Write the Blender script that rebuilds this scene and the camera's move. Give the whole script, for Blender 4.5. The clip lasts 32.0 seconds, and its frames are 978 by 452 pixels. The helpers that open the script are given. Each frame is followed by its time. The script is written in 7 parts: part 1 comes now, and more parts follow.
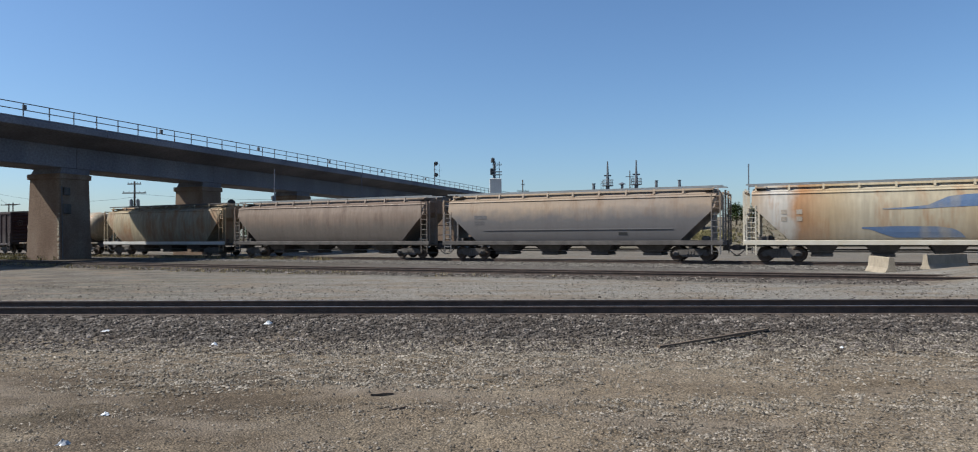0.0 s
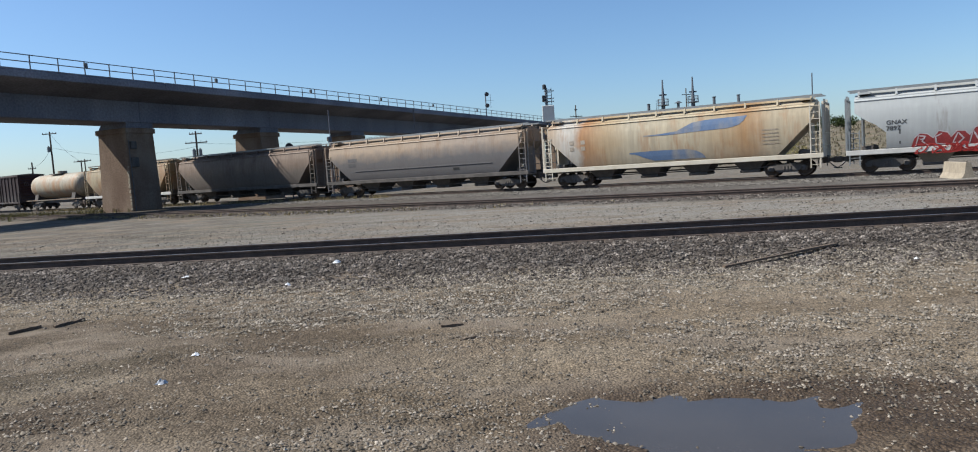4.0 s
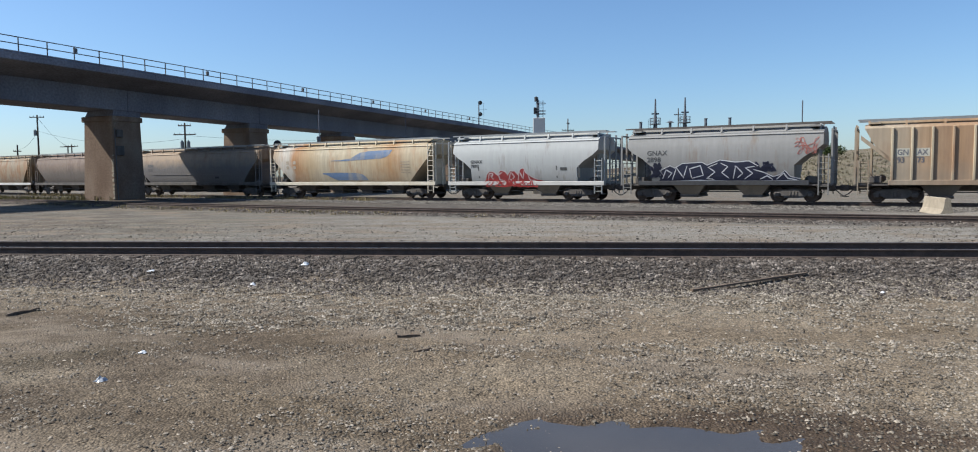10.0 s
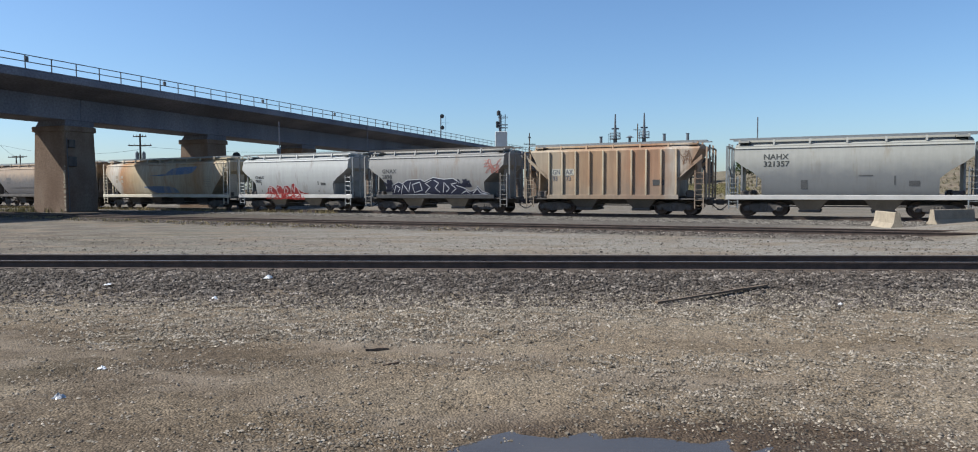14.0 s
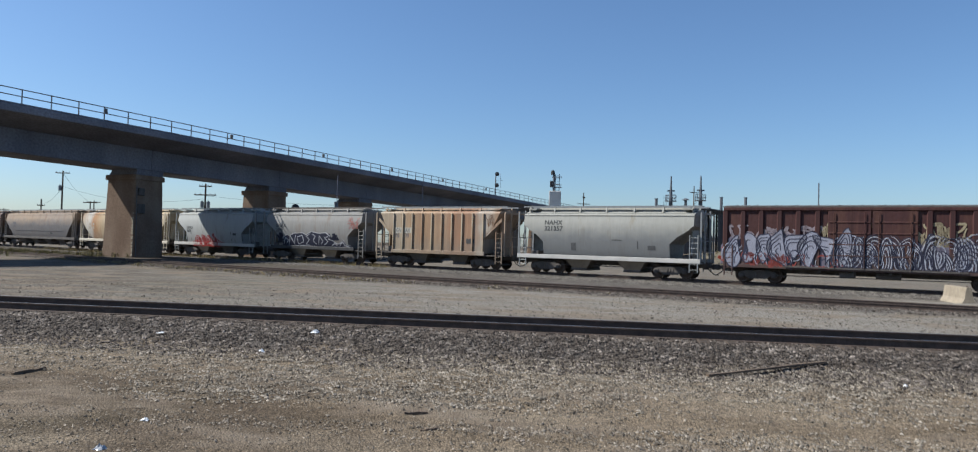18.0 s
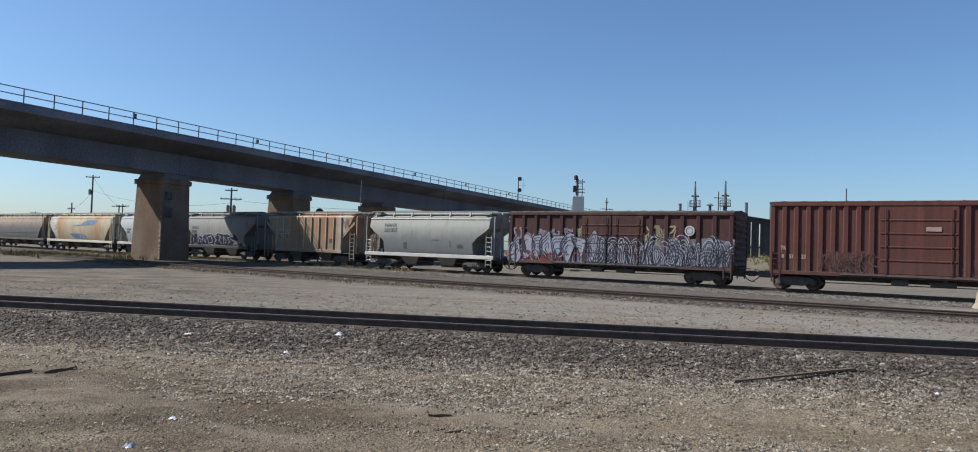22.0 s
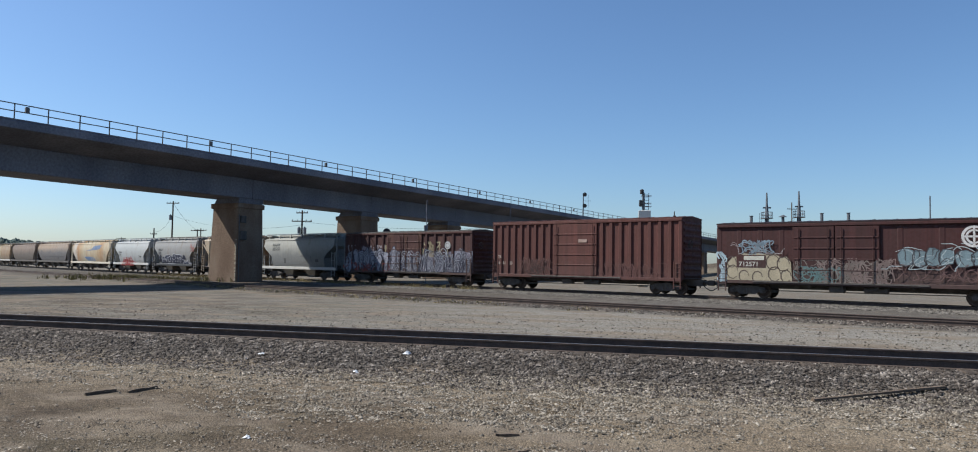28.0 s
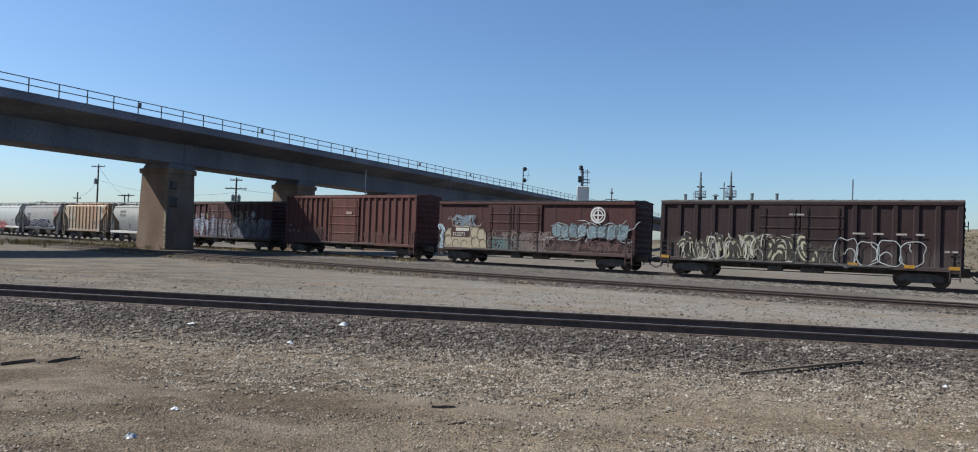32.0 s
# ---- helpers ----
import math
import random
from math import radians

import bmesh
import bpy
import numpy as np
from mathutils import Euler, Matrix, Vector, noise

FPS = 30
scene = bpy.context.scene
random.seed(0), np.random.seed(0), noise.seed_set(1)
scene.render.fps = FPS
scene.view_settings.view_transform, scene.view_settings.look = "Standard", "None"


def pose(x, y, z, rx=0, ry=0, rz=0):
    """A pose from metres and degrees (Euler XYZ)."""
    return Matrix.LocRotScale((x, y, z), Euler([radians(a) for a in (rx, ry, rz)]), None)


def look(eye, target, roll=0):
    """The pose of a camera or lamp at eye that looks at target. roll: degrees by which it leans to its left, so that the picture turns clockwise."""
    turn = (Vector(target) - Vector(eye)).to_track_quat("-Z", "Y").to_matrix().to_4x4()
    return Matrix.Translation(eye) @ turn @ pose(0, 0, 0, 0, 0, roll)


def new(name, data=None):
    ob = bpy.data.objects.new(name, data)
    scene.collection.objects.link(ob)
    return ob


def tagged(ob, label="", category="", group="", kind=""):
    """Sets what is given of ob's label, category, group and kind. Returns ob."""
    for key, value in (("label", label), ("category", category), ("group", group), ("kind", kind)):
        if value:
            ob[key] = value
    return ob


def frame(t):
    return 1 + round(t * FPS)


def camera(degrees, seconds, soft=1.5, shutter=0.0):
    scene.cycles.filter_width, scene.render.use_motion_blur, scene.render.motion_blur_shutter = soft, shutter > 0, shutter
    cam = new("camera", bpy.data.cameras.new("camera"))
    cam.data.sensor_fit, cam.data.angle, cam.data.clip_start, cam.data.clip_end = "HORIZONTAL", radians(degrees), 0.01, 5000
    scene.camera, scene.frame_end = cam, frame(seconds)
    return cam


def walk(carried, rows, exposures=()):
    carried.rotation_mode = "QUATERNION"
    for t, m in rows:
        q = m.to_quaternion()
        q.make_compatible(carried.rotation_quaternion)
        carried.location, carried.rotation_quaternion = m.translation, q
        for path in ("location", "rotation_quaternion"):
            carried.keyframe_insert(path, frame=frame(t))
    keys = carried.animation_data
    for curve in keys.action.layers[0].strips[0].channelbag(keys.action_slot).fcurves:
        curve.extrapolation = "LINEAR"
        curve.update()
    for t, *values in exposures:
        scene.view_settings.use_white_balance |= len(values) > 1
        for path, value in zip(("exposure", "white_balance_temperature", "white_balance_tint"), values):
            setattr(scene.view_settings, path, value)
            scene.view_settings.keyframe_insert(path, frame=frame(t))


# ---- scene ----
cam = camera(67.43, 32.0, soft=1.0, shutter=0.2)
PATH = [
    (0, pose(-0.034, -0.025, 2.028, 90.716, 0.349, 0.000)), (0.5, pose(-0.078, -0.095, 2.042, 90.884, 0.678, -2.137)),
    (1, pose(-0.094, -0.124, 2.051, 91.312, -0.011, -0.749)), (1.5, pose(-0.083, -0.109, 2.041, 90.637, -0.336, -1.152)),
    (2, pose(-0.080, -0.111, 2.049, 90.804, -0.204, -0.059)), (2.5, pose(-0.116, -0.125, 2.035, 89.239, 0.597, 1.126)),
    (3, pose(-0.134, -0.119, 2.046, 87.908, 1.763, 3.118)), (3.5, pose(-0.140, -0.100, 2.042, 85.101, 3.287, 3.880)),
    (5.5, pose(0.193, 0.030, 2.057, 86.814, 3.968, 4.592)), (6, pose(0.194, 0.037, 2.054, 86.465, 4.594, 3.272)),
    (6.5, pose(0.162, 0.063, 2.065, 86.645, 4.665, 4.526)), (7, pose(0.123, 0.089, 2.039, 86.043, 3.848, 4.070)),
    (7.5, pose(0.166, 0.091, 2.065, 86.069, 3.048, 1.678)), (8, pose(0.183, 0.113, 2.066, 86.109, 3.377, 0.968)),
    (8.5, pose(0.188, 0.196, 2.057, 85.316, 3.089, -1.607)), (9, pose(0.159, 0.140, 2.044, 86.203, 1.025, 0.551)),
    (9.5, pose(0.246, 0.122, 2.057, 88.197, -0.505, 2.435)), (10, pose(0.227, 0.062, 2.073, 86.034, 0.480, 3.575)),
    (10.5, pose(0.212, 0.100, 2.068, 86.066, -0.496, -0.889)), (11, pose(0.211, 0.091, 2.064, 86.322, 0.345, -1.318)),
    (11.5, pose(0.198, 0.107, 2.047, 85.831, 0.105, -2.417)), (12, pose(0.217, 0.117, 2.050, 85.756, 0.509, -2.069)),
    (12.5, pose(0.207, 0.088, 2.069, 86.166, 0.671, -2.104)), (13, pose(0.180, 0.043, 2.077, 86.451, 0.661, -1.155)),
    (13.5, pose(0.159, 0.064, 2.062, 86.651, 0.795, -1.200)), (14, pose(0.123, 0.049, 2.064, 87.061, 0.207, 0.555)),
    (14.5, pose(0.136, 0.018, 2.070, 87.635, 0.558, 0.394)), (16.5, pose(0.166, 0.109, 2.097, 87.812, 0.109, 0.558)),
    (17, pose(0.199, 0.155, 2.133, 88.131, -1.122, 0.942)), (17.5, pose(0.168, 0.114, 2.129, 88.150, 0.567, 0.133)),
    (18, pose(0.205, 0.129, 2.154, 91.479, -1.632, 4.689)), (18.5, pose(0.214, 0.145, 2.147, 95.316, -4.815, 2.993)),
    (19, pose(0.215, 0.142, 2.095, 94.527, -4.189, 6.950)), (19.5, pose(0.180, 0.136, 2.072, 92.338, -3.381, 8.953)),
    (20, pose(0.195, 0.180, 2.099, 92.536, -5.145, 9.480)), (20.5, pose(0.186, 0.214, 2.108, 92.218, -4.665, 7.824)),
    (21, pose(0.196, 0.234, 2.084, 91.509, -2.664, 5.130)), (21.5, pose(0.185, 0.198, 2.123, 90.897, -1.967, 5.682)),
    (22, pose(0.179, 0.129, 2.123, 91.814, -1.896, 6.434)), (22.5, pose(0.158, 0.142, 2.091, 92.270, -3.279, 10.275)),
    (23, pose(0.071, 0.175, 2.116, 91.940, -2.394, 15.825)), (23.5, pose(0.089, 0.198, 2.122, 92.630, -1.481, 16.294)),
    (24, pose(0.151, 0.215, 2.086, 93.051, -0.017, 14.645)), (24.5, pose(0.149, 0.180, 2.073, 93.803, 0.413, 14.717)),
    (25, pose(0.160, 0.169, 2.054, 93.705, 0.501, 14.284)), (25.5, pose(0.169, 0.174, 2.046, 93.075, 0.428, 12.906)),
    (27.5, pose(0.216, 0.137, 2.123, 93.539, -0.871, 11.450)), (28, pose(0.197, 0.165, 2.133, 93.027, -0.939, 11.584)),
    (28.5, pose(0.177, 0.135, 2.128, 93.582, -1.376, 10.150)), (29, pose(0.145, 0.139, 2.133, 93.797, -0.800, 8.513)),
    (29.5, pose(0.116, 0.123, 2.135, 94.055, -0.826, 6.667)), (30, pose(0.140, 0.144, 2.131, 93.747, -1.013, 7.702)),
    (30.5, pose(0.170, 0.151, 2.125, 93.424, -2.844, 7.384)), (31, pose(0.213, 0.179, 2.118, 92.473, -2.038, 5.056)),
    (31.5, pose(0.172, 0.222, 2.124, 91.582, -1.676, 5.298)), (32, pose(0.175, 0.226, 2.124, 91.039, -2.046, 6.803)),
]
walk(cam, PATH, [(0, 0.58, 6050, 8), (3, 0.64, 6050, 8), (6, 0.77, 6050, 8), (16, 0.77, 6050, 8), (17, 0.72, 6050, 8), (18.5, 0.6, 6050, 8), (26, 0.6, 6050, 8), (32, 0.68, 6050, 8)])

# ---- light ----
SUN_AZ, SUN_EL = 92.0, 44.2          # degrees to the left of straight ahead, and up
world = bpy.data.worlds.new("sky")
scene.world = world
world.use_nodes = True
wn = world.node_tree.nodes
wl = world.node_tree.links
sky = wn.new("ShaderNodeTexSky")
sky.sky_type = "NISHITA"
sky.sun_disc = False
sky.sun_elevation, sky.sun_rotation = radians(SUN_EL), radians(-SUN_AZ)
sky.air_density, sky.dust_density, sky.ozone_density = 1.0, 0.7, 6.0
wn["Background"].inputs[1].default_value = 0.082
wl.new(sky.outputs[0], wn["Background"].inputs[0])
sun_to = Vector((-math.sin(radians(SUN_AZ)) * math.cos(radians(SUN_EL)), math.cos(radians(SUN_AZ)) * math.cos(radians(SUN_EL)), math.sin(radians(SUN_EL))))
sun = new("sun", bpy.data.lights.new("sun", "SUN"))
sun.data.energy, sun.data.angle, sun.data.color = 5.0, radians(0.53), (1.0, 0.93, 0.82)
sun.matrix_world = look(sun_to * 100, (0, 0, 0))


# ---- materials ----
def material(name, colors, rough=0.8, metal=0.0, scale=3.0, stretch=(1, 1, 1), detail_scale=40.0, detail=0.25, bump=0.0, bump_scale=60.0, spec=0.35, random_tint=0.0):
    """A base that wanders between the given colours at one scale and is broken up by a finer one."""
    m = bpy.data.materials.new(name)
    m.use_nodes = True
    n, l = m.node_tree.nodes, m.node_tree.links
    bsdf = n["Principled BSDF"]
    bsdf.inputs["Roughness"].default_value = rough
    bsdf.inputs["Metallic"].default_value = metal
    bsdf.inputs["Specular IOR Level"].default_value = spec
    co = n.new("ShaderNodeTexCoord")
    mp = n.new("ShaderNodeMapping")
    mp.inputs["Scale"].default_value = stretch
    l.new(co.outputs["Object"], mp.inputs[0])
    big = n.new("ShaderNodeTexNoise")
    big.inputs["Scale"].default_value = scale
    big.inputs["Detail"].default_value = 5
    l.new(mp.outputs[0], big.inputs["Vector"])
    ramp = n.new("ShaderNodeValToRGB")
    e = ramp.color_ramp.elements
    while len(e) < len(colors):
        e.new(0.5)
    for i, c in enumerate(colors):
        e[i].position = 0.3 + 0.4 * i / max(1, len(colors) - 1)
        e[i].color = (*c, 1)
    l.new(big.outputs["Fac"], ramp.inputs[0])
    fine = n.new("ShaderNodeTexNoise")
    fine.inputs["Scale"].default_value = detail_scale
    fine.inputs["Detail"].default_value = 3
    l.new(co.outputs["Object"], fine.inputs["Vector"])
    rng = n.new("ShaderNodeMapRange")
    rng.inputs[1].default_value, rng.inputs[2].default_value = 0.25, 0.75
    rng.inputs[3].default_value, rng.inputs[4].default_value = 1 - detail, 1 + detail
    l.new(fine.outputs["Fac"], rng.inputs[0])
    mul = n.new("ShaderNodeVectorMath")
    mul.operation = "MULTIPLY"
    l.new(ramp.outputs[0], mul.inputs[0])
    l.new(rng.outputs[0], mul.inputs[1])
    out = mul
    if random_tint:
        geo = n.new("ShaderNodeNewGeometry")
        r2 = n.new("ShaderNodeMapRange")
        r2.inputs[3].default_value, r2.inputs[4].default_value = 1 - random_tint, 1 + random_tint
        l.new(geo.outputs["Random Per Island"], r2.inputs[0])
        out = n.new("ShaderNodeVectorMath")
        out.operation = "MULTIPLY"
        l.new(mul.outputs[0], out.inputs[0])
        l.new(r2.outputs[0], out.inputs[1])
    l.new(out.outputs[0], bsdf.inputs["Base Color"])
    if bump:
        bn = n.new("ShaderNodeTexNoise")
        bn.inputs["Scale"].default_value = bump_scale
        bn.inputs["Detail"].default_value = 4
        l.new(co.outputs["Object"], bn.inputs["Vector"])
        b = n.new("ShaderNodeBump")
        b.inputs["Strength"].default_value = bump
        b.inputs["Distance"].default_value = 0.05
        l.new(bn.outputs["Fac"], b.inputs["Height"])
        l.new(b.outputs[0], bsdf.inputs["Normal"])
    return m


def weathered(name, bands, rust=(0.19, 0.08, 0.035), rust_amount=0.3, streak=0.35, grime_shade=(0.1, 0.09, 0.08), grime_shade_amount=0.35, grime_shade_top=1.9, rough=0.55, half=10.0):
    """Car paint: bands of faded colour along the body, rain streaks, rust blooms and road dirt flung up from the
    wheels, which on some cars also holds painted shade of the lower side.
    """
    m = bpy.data.materials.new(name)
    m.use_nodes = True
    n, l = m.node_tree.nodes, m.node_tree.links
    bsdf = n["Principled BSDF"]
    bsdf.inputs["Roughness"].default_value = rough
    bsdf.inputs["Specular IOR Level"].default_value = 0.3
    co = n.new("ShaderNodeTexCoord")
    sep = n.new("ShaderNodeSeparateXYZ")
    l.new(co.outputs["Object"], sep.inputs[0])

    def noise_at(stretch, scale, detail=5):
        mp = n.new("ShaderNodeMapping")
        mp.inputs["Scale"].default_value = stretch
        l.new(co.outputs["Object"], mp.inputs[0])
        t = n.new("ShaderNodeTexNoise")
        t.inputs["Scale"].default_value, t.inputs["Detail"].default_value = scale, detail
        l.new(mp.outputs[0], t.inputs["Vector"])
        return t.outputs["Fac"]

    def math_node(op, a, b=None, c=None):
        t = n.new("ShaderNodeMath")
        t.operation = op
        for i, v in enumerate((a, b, c)):
            if v is None:
                continue
            if isinstance(v, (int, float)):
                t.inputs[i].default_value = v
            else:
                l.new(v, t.inputs[i])
        return t.outputs[0]

    def span(v, lo, hi, a=0.0, b=1.0):
        t = n.new("ShaderNodeMapRange")
        for i, k in enumerate((lo, hi, a, b)):
            t.inputs[i + 1].default_value = k
        l.new(v, t.inputs[0])
        return t.outputs[0]

    def mix(fac, a, b):
        t = n.new("ShaderNodeMix")
        t.data_type = "RGBA"
        l.new(fac, t.inputs[0])
        for i, v in ((6, a), (7, b)):
            if isinstance(v, tuple):
                t.inputs[i].default_value = (*v, 1)
            else:
                l.new(v, t.inputs[i])
        return t.outputs[2]

    wobble = math_node("MULTIPLY_ADD", noise_at((1, 1, 1), 0.7), 1.6, -0.8)
    along = span(math_node("ADD", sep.outputs[0], wobble), -half, half)
    ramp = n.new("ShaderNodeValToRGB")
    e = ramp.color_ramp.elements
    while len(e) < len(bands):
        e.new(0.5)
    for i, (p, c) in enumerate(bands):
        e[i].position, e[i].color = p, (*c, 1)
    l.new(along, ramp.inputs[0])
    col = ramp.outputs[0]
    runs = noise_at((2.2, 2.2, 0.12), 2.5)
    dark = span(runs, 0.3, 0.75, 1 - streak, 1 + 0.25 * streak)
    t = n.new("ShaderNodeVectorMath")
    t.operation = "MULTIPLY"
    l.new(col, t.inputs[0])
    l.new(dark, t.inputs[1])
    col = t.outputs[0]
    bloom = span(math_node("ADD", noise_at((1, 1, 0.4), 0.9, 8), math_node("MULTIPLY", noise_at((3, 3, 0.3), 3.0), 0.35)), 0.82 - rust_amount * 0.5, 0.98 - rust_amount * 0.35)
    col = mix(math_node("MULTIPLY", bloom, 0.8), col, rust)
    spray = math_node("MULTIPLY", span(math_node("ADD", sep.outputs[2], math_node("MULTIPLY", noise_at((1, 1, 1), 1.3), -1.2)), grime_shade_top - 1.0, grime_shade_top - 0.1, 1, 0), grime_shade_amount)
    col = mix(spray, col, grime_shade)
    l.new(col, bsdf.inputs["Base Color"])
    rr = span(noise_at((1, 1, 1), 6.0), 0.3, 0.7, rough - 0.1, min(1, rough + 0.25))
    l.new(rr, bsdf.inputs["Roughness"])
    b = n.new("ShaderNodeBump")
    b.inputs["Strength"].default_value, b.inputs["Distance"].default_value = 0.25, 0.03
    l.new(noise_at((0.5, 1, 1), 2.0, 2), b.inputs["Height"])
    l.new(b.outputs[0], bsdf.inputs["Normal"])
    return m


GRIT = material("gravel_stone", [(0.1, 0.083, 0.064), (0.165, 0.143, 0.115), (0.235, 0.209, 0.174)], 0.9, scale=2.5, detail=0.3, random_tint=0.62, spec=0.12)
FINE_GRIT = material("fine_gravel_stone", [(0.085, 0.07, 0.054), (0.15, 0.128, 0.102), (0.23, 0.2, 0.165)], 0.9, scale=2.5, detail=0.3, random_tint=0.62, spec=0.12)
BALLAST_STONE = material("ballast_stone", [(0.034, 0.028, 0.024), (0.075, 0.063, 0.054), (0.185, 0.162, 0.142)], 0.9, scale=5.0, detail=0.3, random_tint=0.7, spec=0.15)
RAIL_STEEL = material("rail_rust", [(0.055, 0.041, 0.034), (0.095, 0.068, 0.055)], 0.85, 0.0, scale=4, detail=0.3)
RAIL_HEAD = material("rail_polished", [(0.28, 0.27, 0.26), (0.4, 0.38, 0.36)], 0.4, 0.9, scale=4, detail=0.2)
TIE = material("creosoted_tie", [(0.042, 0.032, 0.024), (0.084, 0.062, 0.046)], 0.9, scale=5, stretch=(1, 0.2, 1), detail=0.4, bump=0.6)
CONCRETE = material("stained_concrete", [(0.128, 0.086, 0.061), (0.174, 0.124, 0.090), (0.208, 0.162, 0.123)], 0.9, scale=0.6, stretch=(1, 1, 0.4), detail_scale=9, detail=0.22, bump=0.4, bump_scale=12, spec=0.15)
# overpass concrete: haze and bluish skylit shade are put into these two base colours
DECK_CONCRETE = material("haze_blue_concrete", [(0.12, 0.125, 0.15), (0.16, 0.165, 0.19), (0.21, 0.21, 0.235)], 0.9, scale=0.25, stretch=(1, 1, 0.3), detail_scale=6, detail=0.25, bump=0.3, bump_scale=8, spec=0.1)
GIRDER = material("haze_blue_girder", [(0.105, 0.112, 0.14), (0.14, 0.148, 0.18), (0.175, 0.18, 0.21)], 0.85, scale=0.3, stretch=(1, 1, 0.3), detail_scale=6, detail=0.25, bump=0.2)
RAILING = material("railing_paint", [(0.09, 0.095, 0.1), (0.13, 0.13, 0.135)], 0.6, 0.2, scale=2)
BARRIER = material("barrier_concrete", [(0.215, 0.18, 0.132), (0.29, 0.246, 0.186)], 0.9, scale=2.5, detail_scale=20, detail=0.2, bump=0.4, bump_scale=30)
UNDER = material("underframe_grime", [(0.065, 0.058, 0.054), (0.115, 0.102, 0.092)], 0.85, 0.1, scale=2, detail=0.35)
WHEEL = material("wheel_steel", [(0.056, 0.042, 0.034), (0.105, 0.077, 0.059)], 0.7, 0.3, scale=3, detail=0.3)
BLACK = material("signal_black", [(0.026, 0.026, 0.028), (0.045, 0.045, 0.048)], 0.6)
GREY_METAL = material("galvanised_metal", [(0.194, 0.202, 0.202), (0.259, 0.266, 0.266)], 0.5, 0.4, scale=3)
MAST = material("mast_steel", [(0.09, 0.1, 0.115), (0.14, 0.15, 0.165)], 0.6, 0.3, scale=2)
POLE_WOOD = material("pole_wood", [(0.06, 0.046, 0.035), (0.11, 0.085, 0.062)], 0.9, scale=2, stretch=(1, 1, 0.1), detail=0.3)
WIRE = material("cable_black", [(0.02, 0.02, 0.02), (0.03, 0.03, 0.03)], 0.7)
WHITE_BOX = material("white_cabinet", [(0.434, 0.434, 0.42), (0.504, 0.497, 0.476)], 0.6, scale=1)
LEAF = material("leaf_clumps", [(0.024, 0.036, 0.013), (0.044, 0.06, 0.02), (0.068, 0.076, 0.032)], 0.9, scale=0.4, detail=0.4, random_tint=0.45, spec=0.1)
# ridge foliage, paler and bluer than LEAF: distance haze mixed into its colour
HAZED_LEAF = material("far_woods", [(0.07, 0.091, 0.076), (0.105, 0.126, 0.111)], 0.95, scale=0.05, detail_scale=0.6, detail=0.3, random_tint=0.35, spec=0.05)
BARK = material("bark", [(0.06, 0.045, 0.03), (0.1, 0.075, 0.05)], 0.95, scale=5)
STRAW = material("dry_grass", [(0.18, 0.138, 0.066), (0.252, 0.198, 0.102), (0.144, 0.12, 0.054)], 0.9, scale=0.8, random_tint=0.35, spec=0.1)
PLASTIC = material("white_litter_film", [(0.56, 0.576, 0.592), (0.68, 0.688, 0.688)], 0.35, scale=8)
OLD_WOOD = material("weathered_timber", [(0.078, 0.056, 0.039), (0.143, 0.104, 0.072)], 0.9, scale=4, stretch=(0.2, 1, 1), detail=0.3, bump=0.4)
WATER = material("puddle_water", [(0.045, 0.039, 0.033), (0.06, 0.052, 0.044)], 0.2, scale=1.0, detail=0.1, spec=0.35)
MAIN_STONE = material("grey_ballast_stone", [(0.075, 0.067, 0.057), (0.115, 0.104, 0.091), (0.16, 0.146, 0.13)], 0.9, scale=2.0, detail=0.3, random_tint=0.5, spec=0.15)


